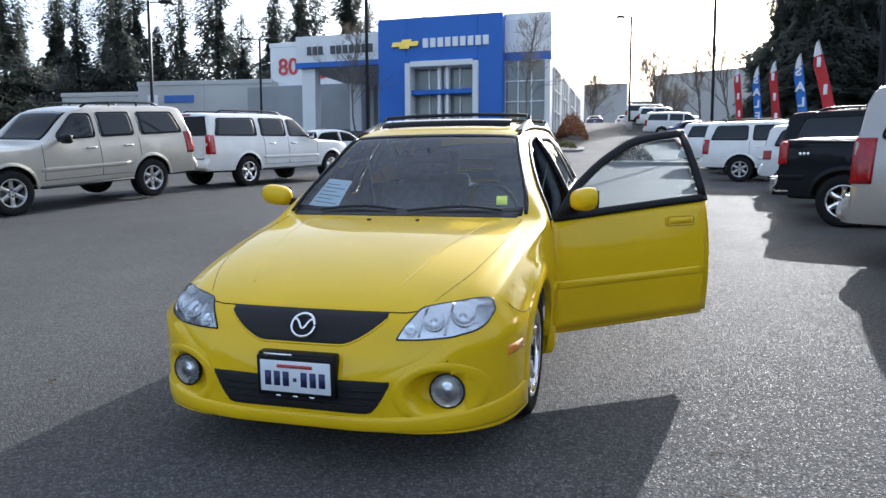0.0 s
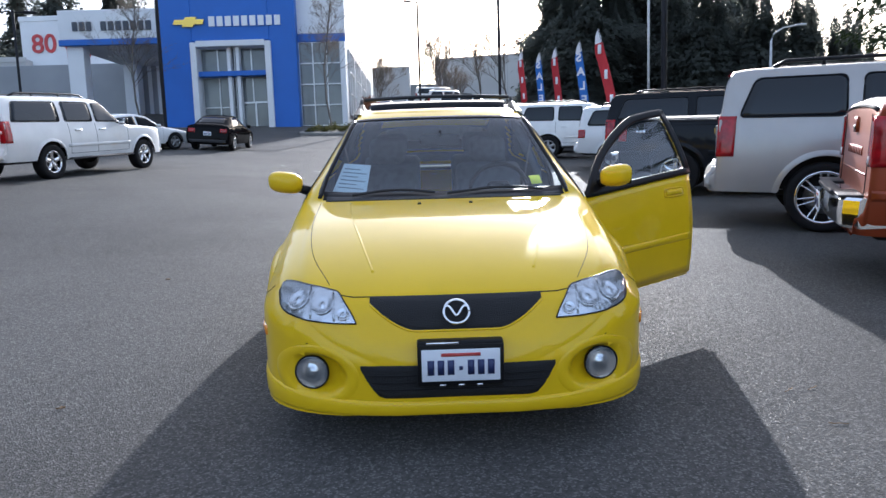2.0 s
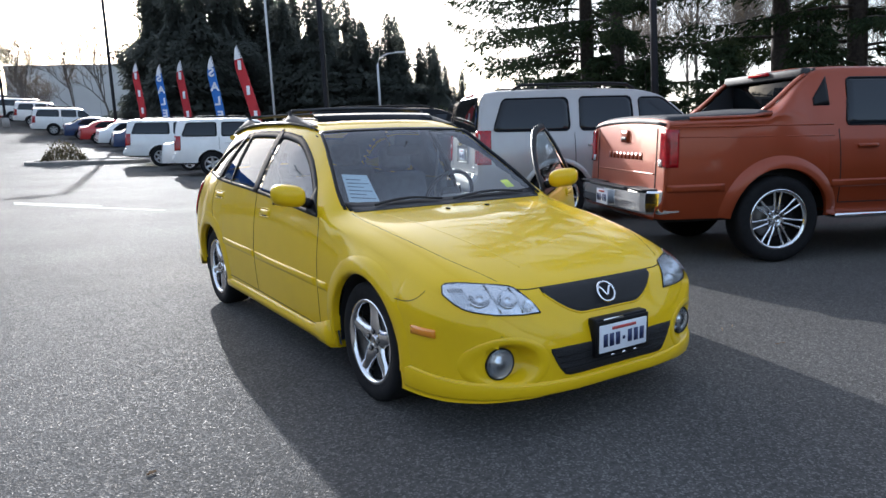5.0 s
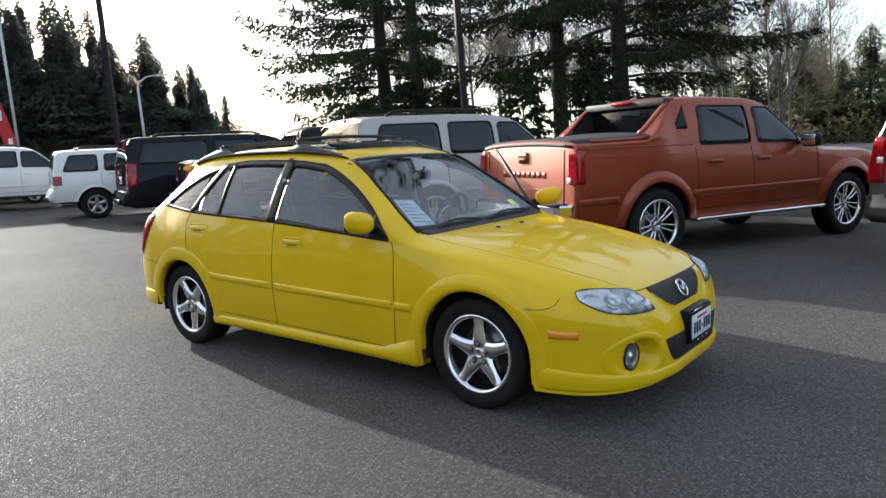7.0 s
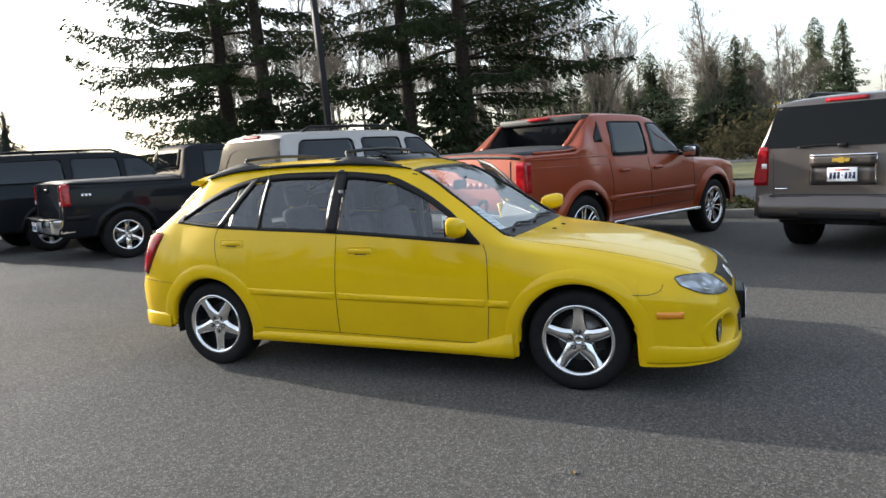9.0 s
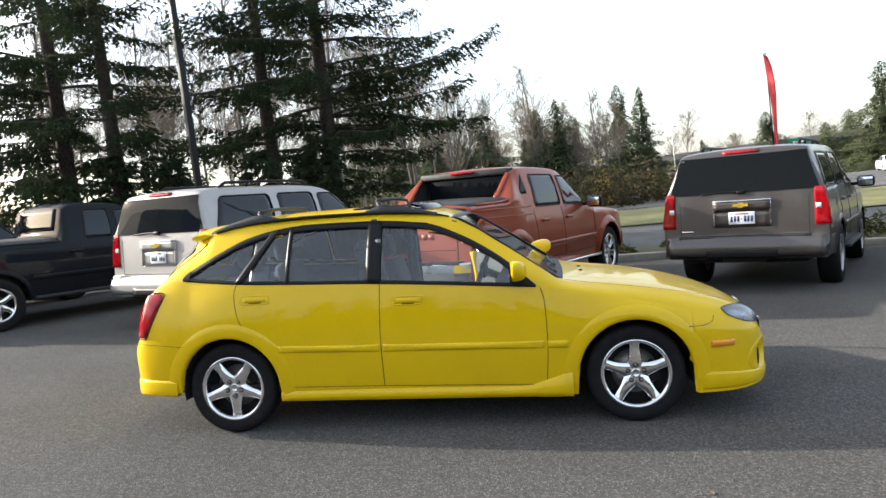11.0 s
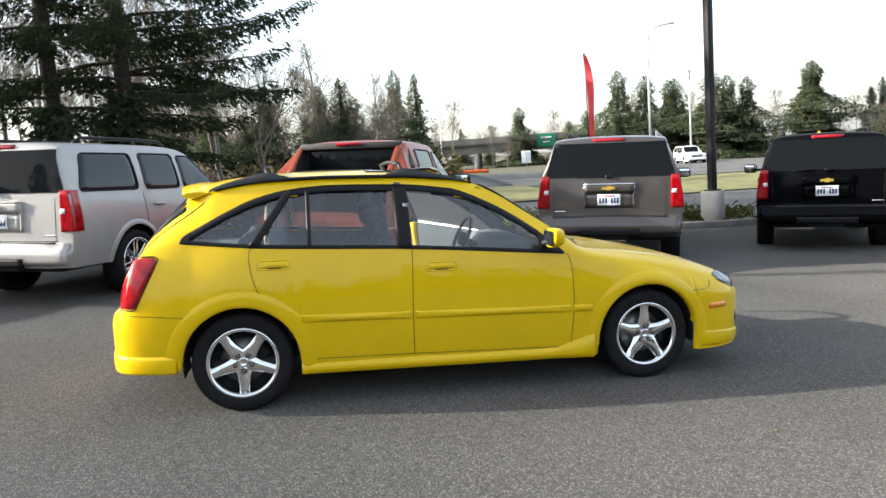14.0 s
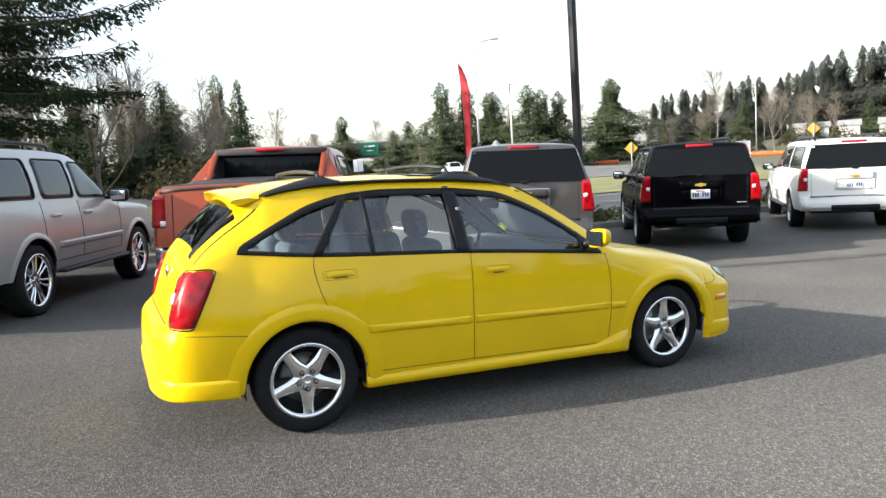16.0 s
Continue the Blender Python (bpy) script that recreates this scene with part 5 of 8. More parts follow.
        part("handle_slot", sh.panel("y", -0.065, 0.065, 1.17, 1.205, 4, 2, 1, off=0.024, thick=0.01), BLACK_PLASTIC, car)
        part("bed_cover", sh.panel("z", -0.89, 0.89, (cowl + 1.92) if kind == "pickup" else cowl + 2.64, R - 0.11, 10, 12, off=0.022, thick=0.04), BLACK_PLASTIC, car)
        for s in (-1, 1):
            part("tailgate_seam", sh.line("y", [(s * (half - 0.22), 1.29), (s * (half - 0.22), 0.72)], 1, off=0.0, r=0.006), SEAM_DARK, car)
            part("bed_rail", tube_bm([sh.cast("z", s * (half - 0.09), (cowl + 1.95 if kind == "pickup" else cowl + 2.66) + 0.2 * k, off=0.008) for k in range(int((R - 0.16 - (cowl + 1.95 if kind == "pickup" else cowl + 2.66)) / 0.2) + 1)], 0.04 if kind == "pickup" else 0.03, 8, flat=0.6), BLACK_PLASTIC if kind == "pickup" else paint, car)
        rows = []
        for k in range(25):
            x = -half + 0.03 + (2 * half - 0.06) * k / 24
            e = abs(x) / (half - 0.03)
            y = R + 0.115 - 0.05 * e ** 2 - 0.10 * max(0.0, (e - 0.86) / 0.14) ** 2
            rows.append([(x, y - 0.20, 0.515), (x, y - 0.02, 0.50), (x, y, 0.52), (x, y + 0.006, 0.60), (x, y, 0.695), (x, y - 0.02, 0.715), (x, y - 0.20, 0.715)])
        bm = bmesh.new()
        vr = grid_mesh(bm, rows, close=True)
        bm.faces.new(vr[0][::-1])
        bm.faces.new(vr[-1])
        bmesh.ops.recalc_face_normals(bm, faces=bm.faces[:])
        part("rear_bumper", bm, CHROME, car, "chrome step bumper", smooth=False)
        for x0 in (-0.62, 0.62):
            part("bumper_pad", box_bm(0.46, 0.16, 0.012, x0, R + 0.01, 0.722, bevel=0.004), BLACK_PLASTIC, car)
        part("bumper_pad", box_bm(1.0, 0.10, 0.03, 0, R + 0.07, 0.715, bevel=0.01), BLACK_PLASTIC, car)
        if kind == "avalanche":
            for k in range(9):
                x = -0.40 + 0.10 * k
                part("gate_bar", sh.panel("y", x - 0.036, x + 0.036, 0.985, 1.05, 3, 2, 1, off=0.007, thick=0.007), paint, car)
        part("gate_crease", sh.line("y", [(-half + 0.25, 0.86), (half - 0.25, 0.86)], 1, off=0.0, r=0.008, sides=6), paint, car)
    if kind == "avalanche":
        # black rear window well with its sloping flying buttresses
        part("cab_back_window", box_bm(1.24, 0.02, 0.44, 0, cowl + 2.17, 1.53, bevel=0.01), TINT_GLASS, car)
        part("well_header", box_bm(1.42, 0.10, 0.09, 0, cowl + 2.20, 1.775, bevel=0.02), BLACK_PLASTIC, car)
        part("well_floor", box_bm(1.44, 0.52, 0.04, 0, cowl + 2.38, 1.24, bevel=0.01), BLACK_PLASTIC, car)
        part("well_back", box_bm(1.44, 0.03, 0.60, 0, cowl + 2.13, 1.52, bevel=0.005), BLACK_PLASTIC, car)
        part("well_brake_light", box_bm(0.36, 0.03, 0.035, 0, cowl + 2.26, 1.80, bevel=0.008), RED_LENS, car)
        for s in (-1, 1):
            side = [(cowl + 2.14, 1.22), (cowl + 2.64, 1.22), (cowl + 2.62, zr(cowl + 2.62) - 0.01), (cowl + 2.42, zr(cowl + 2.42) - 0.01), (cowl + 2.22, zr(cowl + 2.22) - 0.01), (cowl + 2.14, 1.74)]
            bm = bmesh.new()
            f = bm.faces.new([bm.verts.new((s * 0.70, y, z)) for y, z in side])
            r = bmesh.ops.extrude_face_region(bm, geom=[f])
            for v in r["geom"]:
                if isinstance(v, bmesh.types.BMVert):
                    v.co.x -= s * 0.03
            bmesh.ops.recalc_face_normals(bm, faces=bm.faces[:])
            part("buttress_lining", bm, BLACK_PLASTIC, car, smooth=False)
            part("buttress_cap", tube_bm([sh.cast("z", s * 0.70, cowl + 2.22 + 0.04 * k, off=0.006) for k in range(11)], 0.04, 8, flat=0.4), paint, car)
            part("buttress_window", sh.panel("x", cowl + 2.06, cowl + 2.22, lambda y: 1.46, lambda y: 1.50 + (cowl + 2.24 - y) * 1.3, 6, 4, s, off=0.006, thick=0.01), BLACK_TRIM, car)
    if kind == "pickup":
        for s in (-1, 1):
            for k in range(3):
                part("badge_bar", sh.panel("x", R - 0.52 + 0.055 * k, R - 0.48 + 0.055 * k, 1.06, 1.11, 2, 2, s, off=0.006, thick=0.006), CHROME, car)
        part("rear_window", sh.panel("y", -0.60, 0.60, 1.42, 1.76, 10, 5, 1, off=0.006, thick=0.01), TINT_GLASS, car)
    if kind == "suv":
        badge = [(-0.09, 0.018), (-0.03, 0.018), (-0.026, 0.032), (0.036, 0.032), (0.03, 0.018), (0.09, 0.018), (0.08, -0.018), (0.03, -0.018), (0.026, -0.032), (-0.036, -0.032), (-0.03, -0.018), (-0.10, -0.018)]
        c = sh.cast("y", 0.0, 1.125, 1, 0.042)
        bm = bmesh.new()
        f = bm.faces.new([bm.verts.new((c.x - a, c.y, c.z + b)) for a, b in badge])
        r = bmesh.ops.extrude_face_region(bm, geom=[f])
        for v in r["geom"]:
            if isinstance(v, bmesh.types.BMVert):
                v.co.y += 0.012
        bmesh.ops.recalc_face_normals(bm, faces=bm.faces[:])
        part("badge", bm, GOLD, car, "gold badge", smooth=False)
        c = sh.cast("y", 0.0, 0.965, 1, 0.02)
        plate_part(car, pose(c.x, c.y, c.z, 0, 0, 180), plain=True)
    else:
        plate_part(car, pose(0, R + 0.155, 0.60, 0, 0, 180), plain=True)
    part("underbody", box_bm(1.5, R + 0.6, 0.22, 0, (R - 0.9) / 2, 0.50, bevel=0.05), DARK_VOID, car)
    part("hitch", box_bm(0.5, 0.10, 0.10, 0, R - 0.10, 0.46, bevel=0.02), BLACK_PLASTIC, car)
    for y0 in (0.0, wb):
        part("wheel_housing", box_bm(1.70, 2 * tyre + 0.1, 0.5, 0, y0, tyre + 0.28, bevel=0.1), DARK_VOID, car)
    for x, y in ((-1, 0.0), (1, 0.0), (-1, wb), (1, wb)):
        make_wheel(car, x * (half - 0.13), y, x, tyre, rim, 0.26, style, alloy=alloy or ALLOY_DULL)
    return car


def rear_glass(sh, half, z0, z1):
    """Tailgate glass, narrower towards its top."""
    rows = []
    for i in range(9):
        t = i / 8
        hw = (half - 0.10) * (1 - t) + (half - 0.235) * t
        rows.append([sh.cast("y", -hw + 2 * hw * k / 16, z0 + (z1 - z0) * t, 1, 0.008) for k in range(17)])
    bm = bmesh.new()
    grid_mesh(bm, rows)
    bmesh.ops.recalc_face_normals(bm, faces=bm.faces[:])
    return bm


def make_sedan(name, label, paint, roof=1.44, wb=2.68, boot=1.02):
    """Low car: sloping bonnet, arched roof and a short high tail."""
    car = empty(name)
    tagged(car, label, "car")
    R = wb + 0.95
    zc = [(-0.90, 0.45), (-0.87, 0.60), (-0.75, 0.70), (-0.2, 0.83), (0.35, 0.92), (0.48, 0.95), (1.25, roof - 0.05), (1.7, roof), (2.3, roof - 0.03), (2.75, roof - 0.16), (3.15, boot + 0.04), (3.3, boot), (R - 0.08, boot - 0.03), (R - 0.03, 0.75), (R - 0.02, 0.62), (R, 0.52)]
    zr, zb, w, wb_, wr = [], [], [], [], []
    for y, z in zc:
        house = z > 1.06
        nose = max(0.0, (-0.5 - y) / 0.4)
        end = max(0.0, (y - R + 0.15) / 0.15)
        ww = 0.89 - 0.28 * nose ** 2 - 0.10 * end ** 2
        zr.append((y, z - 0.05 if house else z - 0.03))
        zb.append((y, min(0.90 + 0.02 * y, z - 0.07)))
        w.append((y, ww))
        wb_.append((y, ww - 0.05))
        wr.append((y, 0.58 if house else ww - 0.16))
    spec = dict(axles=(0.0, wb), arch=0.38, hub=0.32, tuck=0.05, zm=0.58, bow=0.02, curves=dict(zc=zc, zr=zr, zb=zb, w=w, wb=wb_, wr=wr, zs=[(-0.9, 0.25), (R, 0.28)]))
    sh = Shell(spec, spread(-0.90, R, 0.08, (0.0, wb), 0.38, [k[0] for k in zc]))
    part("body", sh.mesh(), paint, car)
    for s in (-1, 1):
        top = lambda y: min(sh.f["zr"](y) - 0.05, sh.f["zb"](y) + 0.04 + (y - 0.72) * 0.75)
        part("side_window", sh.panel("x", 0.75, 1.62, lambda y: sh.f["zb"](y) + 0.02, top, 10, 5, s, off=0.006, thick=0.01), TINT_GLASS, car)
        end = lambda y: max(sh.f["zb"](y) + 0.03, min(sh.f["zr"](y) - 0.05, sh.f["zb"](y) + 0.04 + (2.85 - y) * 0.8))
        part("side_window", sh.panel("x", 1.70, 2.80, lambda y: sh.f["zb"](y) + 0.02, end, 12, 5, s, off=0.006, thick=0.01), TINT_GLASS, car)
        part("door_mirror", box_bm(0.18, 0.10, 0.12, s * 0.97, 0.80, 0.98, bevel=0.04), paint, car)
        part("tail_lamp", sh.panel("y", s * 0.50, s * 0.78, 0.74, 0.90, 6, 4, 1, off=0.012, thick=0.02), RED_LENS, car)
        part("headlamp", sh.panel("y", s * 0.42, s * 0.68, 0.58, 0.68, 6, 4, -1, off=0.012, thick=0.02), CLEAR_LENS, car)
        for y in (0.55, 1.66, 2.62):
            part("door_seam", sh.line("x", [(y, 0.88), (y, 0.36)], s, off=0.0, r=0.004, step=0.1), SEAM_DARK, car)
        for y in (1.45, 2.45):
            part("door_handle", sh.panel("x", y - 0.08, y + 0.08, 0.82, 0.85, 5, 2, s, off=0.02, thick=0.03), paint, car)
    part("windscreen", sh.panel("z", -0.55, 0.55, 0.52, 1.22, 12, 8, off=0.006, thick=0.01), TINT_GLASS, car)
    part("rear_window", sh.panel("z", -0.50, 0.50, 2.62, 3.12, 12, 8, off=0.006, thick=0.01), TINT_GLASS, car)
    part("rear_bumper", sh.panel("y", -0.74, 0.74, 0.34, 0.46, 12, 3, 1, off=0.012, thick=0.02), BLACK_PLASTIC, car)
    c = sh.cast("y", 0.0, 0.70, 1, 0.012)
    plate_part(car, pose(c.x, c.y, c.z, 0, 0, 180), plain=True)
    part("underbody", box_bm(1.3, R + 0.3, 0.14, 0, R / 2 - 0.4, 0.32, bevel=0.04), DARK_VOID, car)
    for x, y in ((-1, 0.0), (1, 0.0), (-1, wb), (1, wb)):
        make_wheel(car, x * 0.77, y, x, 0.32, 0.215, 0.20, (5, 0.46, 0.4, False), alloy=ALLOY_DULL)
    return car


def park(car, x, y, yaw, wb):
    """Stands a vehicle with the middle of its rear axle at x, y, facing yaw."""
    fx, fy = math.cos(radians(yaw)), math.sin(radians(yaw))
    car.matrix_world = lot_frame(x + fx * wb, y + fy * wb, yaw)
    return car


TW, SW, AW, PW = 2.946, 3.302, 3.302, 3.645
TWIN6, FIVE, SIX = (7, 0.20, 0.20, True), (5, 0.5, 0.42, False), (6, 0.42, 0.36, False)
park(make_suv("sport_utility_vehicle", "pewter-silver full-size SUV with chrome wheels and tinted windows", SILVER_PAINT, style=TWIN6, alloy=CHROME, rim=0.292), 5.56, 7.27, -38.5, TW)
park(make_suv("pickup_truck", "burnt orange four-door sport pickup with black bed cover and chrome wheels", ORANGE_PAINT, wb=AW, ro=1.22, kind="avalanche", tyre=0.41, rim=0.285, alloy=CHROME, style=TWIN6, roof=1.86), 4.35, 4.05, -40.8, AW)
park(make_suv("sport_utility_vehicle", "brown-gray full-size SUV with tinted rear window", GRAY_PAINT, style=FIVE), 3.99, -0.19, -42.5, TW)
park(make_suv("sport_utility_vehicle", "glossy black full-size SUV parked beside a light pole", BLACK_PAINT, style=FIVE), 3.18, -3.97, -50.9, TW)
park(make_suv("sport_utility_vehicle", "white long full-size SUV with dark rear window", WHITE_PAINT, wb=SW, ro=1.34, style=FIVE), 2.05, -8.09, -58.9, SW)
park(make_suv("sport_utility_vehicle", "beige-silver full-size SUV with roof rails", BEIGE_PAINT, style=SIX), -6.83, 15.34, 242.5, TW)
park(make_suv("sport_utility_vehicle", "long white SUV with dark tinted windows and roof rails", WHITE_PAINT, wb=SW, ro=1.34, style=FIVE, alloy=ALLOY), -5.75, 18.8, 60.0, SW)
pickup = park(make_suv("pickup_truck", "dark slate pickup with chrome rear bumper", DARK_PAINT, wb=PW, ro=1.02, kind="pickup", style=SIX, alloy=ALLOY), 6.56, 11.27, -43, PW)
park(make_suv("sport_utility_vehicle", "dark full-size SUV with glossy paint", DARK_PAINT, wb=SW, ro=1.34, style=SIX, rails=0.045), 8.02, 13.78, -37, SW)
crossover = park(make_suv("sport_utility_vehicle", "small white crossover SUV with red tail lamps", WHITE_PAINT, wb=2.86, ro=0.98, roof=1.70, tyre=0.35, rim=0.22, half=0.92, belt=1.10, hood=1.02, style=FIVE), 9.0, 17.6, -37, 2.86)
white_row = park(make_suv("sport_utility_vehicle", "white full-size SUV with gray wheels", WHITE_PAINT, style=SIX), 9.66, 23.0, -32, TW)
white_hatch = park(make_sedan("sedan", "small white car with red tail lamps", WHITE_PAINT, roof=1.5), 10.7, 26.3, -32, 2.68)
row_x = park(make_suv("sport_utility_vehicle", "white full-size SUV beside a curbed island", WHITE_PAINT, wb=SW, ro=1.34, style=SIX), 11.2, 29.4, -30, SW)
volt = park(make_sedan("sedan", "black hatchback parked before the showroom", BLACK_PAINT, boot=1.08), -1.5, 31.9, 74, 2.68)
red_car = park(make_sedan("sedan", "red car parked in the upper row", RED_PAINT), 19.6, 72.0, -18, 2.68)
pale_car = park(make_sedan("sedan", "white sedan parked by a light pole", WHITE_PAINT), -5.6, 30.5, 40, 2.68)
dark_low = park(make_sedan("sedan", "dark blue sedan in the upper row", BLUE_PAINT), 15.0, 40.0, -20, 2.68)
copies = ((white_hatch, 15.6, 43.6), (red_car, 16.1, 47.2), (dark_low, 16.6, 50.8), (row_x, 17.2, 55.0), (red_car, 17.9, 59.4), (white_row, 18.4, 63.4), (row_x, 19.0, 68.0))
for src, x, y in copies:
    park(copy_thing(src, Matrix.Identity(4)), x, y, -18, 2.8)
for k, (src, x, y) in enumerate(((dark_low, 6.9, 72.0), (white_hatch, 10.2, 72.5), (volt, 13.5, 73.0))):
    park(copy_thing(src, Matrix.Identity(4)), x + 9.5, y + 6, 80, 2.7)
park(copy_thing(white_row, Matrix.Identity(4)), 48.2, -46.6, 150, TW)
park(copy_thing(pale_car, Matrix.Identity(4)), 52.6, -42.5, 150, 2.68)

# ---- ground ----
CURB = [(14.5, 20.0), (12.2, 12.5), (10.6, 8.2), (9.3, 4.6), (8.2, 1.0), (7.3, -2.8), (6.45, -4.9), (5.9, -7.3), (4.6, -12.2), (2.0, -19.0), (-4.0, -30.0)]


def asphalt_mat(name, base, light):
    m = bpy.data.materials.new(name)
    m.use_nodes = True
    nt = m.node_tree
    b = nt.nodes["Principled BSDF"]
    tc = nt.nodes.new("ShaderNodeTexCoord")
    stones = nt.nodes.new("ShaderNodeTexVoronoi")
    stones.inputs["Scale"].default_value = 125.0
    big = nt.nodes.new("ShaderNodeTexNoise")
    big.inputs["Scale"].default_value = 0.5
    big.inputs["Detail"].default_value = 6.0
    mid = nt.nodes.new("ShaderNodeTexNoise")
    mid.inputs["Scale"].default_value = 45.0
    mid.inputs["Detail"].default_value = 4.0
    for n in (stones, big, mid):
        nt.links.new(tc.outputs["Object"], n.inputs["Vector"])
    mr = nt.nodes.new("ShaderNodeMapRange")
    mr.inputs["From Min"].default_value, mr.inputs["From Max"].default_value = 0.3, 0.75
    nt.links.new(mid.outputs["Fac"], mr.inputs["Value"])
    mix = nt.nodes.new("ShaderNodeMix")
    mix.data_type = "RGBA"
    mix.inputs["A"].default_value = (*base, 1)
    mix.inputs["B"].default_value = (*light, 1)
    nt.links.new(mr.outputs["Result"], mix.inputs["Factor"])
    # single pale stones
    sep = nt.nodes.new("ShaderNodeSeparateColor")
    nt.links.new(stones.outputs["Color"], sep.inputs["Color"])
    gt = nt.nodes.new("ShaderNodeMath")
    gt.operation = "GREATER_THAN"
    gt.inputs[1].default_value = 0.84
    nt.links.new(sep.outputs["Red"], gt.inputs[0])
    sc = nt.nodes.new("ShaderNodeMath")
    sc.operation = "MULTIPLY"
    sc.inputs[1].default_value = 0.45
    nt.links.new(gt.outputs["Value"], sc.inputs[0])
    mix2 = nt.nodes.new("ShaderNodeMix")
    mix2.data_type = "RGBA"
    nt.links.new(sc.outputs["Value"], mix2.inputs["Factor"])
    nt.links.new(mix.outputs["Result"], mix2.inputs["A"])
    mix2.inputs["B"].default_value = (0.26, 0.245, 0.23, 1)
    # large patches of wear
    mix3 = nt.nodes.new("ShaderNodeMix")
    mix3.data_type = "RGBA"
    mix3.blend_type = "MULTIPLY"
    mix3.inputs["Factor"].default_value = 1.0
    mr2 = nt.nodes.new("ShaderNodeMapRange")
    mr2.inputs["From Min"].default_value, mr2.inputs["From Max"].default_value = 0.3, 0.7
    mr2.inputs["To Min"].default_value, mr2.inputs["To Max"].default_value = 0.78, 1.15
    nt.links.new(big.outputs["Fac"], mr2.inputs["Value"])
    nt.links.new(mix2.outputs["Result"], mix3.inputs["A"])
    nt.links.new(mr2.outputs["Result"], mix3.inputs["B"])
    nt.links.new(mix3.outputs["Result"], b.inputs["Base Color"])
    # some stones are polished, most are dull
    gloss = nt.nodes.new("ShaderNodeMapRange")
    gloss.inputs["From Min"].default_value, gloss.inputs["From Max"].default_value = 0.0, 0.35
    gloss.inputs["To Min"].default_value, gloss.inputs["To Max"].default_value = 0.55, 0.92
    nt.links.new(sep.outputs["Green"], gloss.inputs["Value"])
    nt.links.new(gloss.outputs["Result"], b.inputs["Roughness"])
    b.inputs["Diffuse Roughness"].default_value = 0.6
    b.inputs["Specular IOR Level"].default_value = 0.16
    bp = nt.nodes.new("ShaderNodeBump")
    bp.inputs["Strength"].default_value = 0.6
    bp.inputs["Distance"].default_value = 0.006
    add = nt.nodes.new("ShaderNodeMath")
    add.operation = "ADD"
    nt.links.new(stones.outputs["Distance"], add.inputs[0])
    nt.links.new(mid.outputs["Fac"], add.inputs[1])
    nt.links.new(add.outputs["Value"], bp.inputs["Height"])
    nt.links.new(bp.outputs["Normal"], b.inputs["Normal"])
    return m


ASPHALT = asphalt_mat("asphalt", (0.056, 0.054, 0.051), (0.108, 0.103, 0.096))
STREET = asphalt_mat("street_asphalt", (0.09, 0.088, 0.085), (0.14, 0.135, 0.13))
GRASS = mat("winter_grass", (0.20, 0.185, 0.065), rough=0.95, color2=(0.13, 0.13, 0.045), scale=0.8, bump=0.6, bscale=40, detail=8)
EARTH = mat("brown_verge", (0.09, 0.075, 0.045), rough=0.95, color2=(0.07, 0.08, 0.03), scale=0.3, bump=0.6, bscale=20, detail=8)
CONCRETE = mat("concrete", (0.33, 0.32, 0.30), rough=0.85, vary=0.25, scale=3, bump=0.3, bscale=40)
CURB_CONC = mat("curb_concrete", (0.22, 0.21, 0.19), rough=0.9, vary=0.3, scale=4, bump=0.3, bscale=30)
LINE_WHITE = mat("road_paint", (0.42, 0.42, 0.41), rough=0.75, color2=(0.09, 0.09, 0.09), scale=22, detail=8)


def curb_x(y):
    for (x0, y0), (x1, y1) in zip(CURB, CURB[1:]):
        if y1 <= y <= y0:
            return x0 + (x1 - x0) * (y - y0) / (y1 - y0)
    return CURB[0][0] + (y - 20) * 0.31 if y > 20 else CURB[-1][0]


def sheet(name, rows, material, label, kind="structure", category=""):
    bm = bmesh.new()
    grid_mesh(bm, rows)
    bmesh.ops.recalc_face_normals(bm, faces=bm.faces[:])
    if sum(f.normal.z for f in bm.faces) < 0:
        bmesh.ops.reverse_faces(bm, faces=bm.faces[:])
    ob = part(name, bm, material)
    tagged(ob, label, category or name, kind=kind)
    return ob


far = [-2500, -1200, -600, -300, -180, -120, -90, -70, -55]
steps_x = far + list(range(-45, 46, 3)) + [-v for v in far[::-1]]
steps_y = far + list(range(-45, 121, 3)) + [130, 150, 180, 240, 400, 800, 1500, 2500]
lx = lambda x: max(-60, min(60, x))
ly = lambda y: max(-60, min(125, y))
sheet("ground", [[(x, y, land(lx(x), ly(y)) - 0.14) for x in steps_x] for y in steps_y], EARTH, "brown and green winter verge ground stretching to the horizon")
lot_y = [-30 + 1.5 * k for k in range(101)]
sheet("parking_lot", [[(-45 + (curb_x(y) + 45) * k / 40, y, land(-45 + (curb_x(y) + 45) * k / 40, y)) for k in range(41)] for y in lot_y], ASPHALT, "worn dark gray asphalt parking lot with pale stones", category="parking lot")


def strip(line, prof):
    """Sweeps an (outwards, up) profile along the ground."""
    rows = []
    for i, (x, y) in enumerate(line):
        a, b = line[max(i - 1, 0)], line[min(i + 1, len(line) - 1)]
        t = Vector((b[0] - a[0], b[1] - a[1], 0)).normalized()
        n = Vector((-t.y, t.x, 0))
        rows.append([(x + n.x * o, y + n.y * o, land(x, y) + u) for o, u in prof])
    return rows


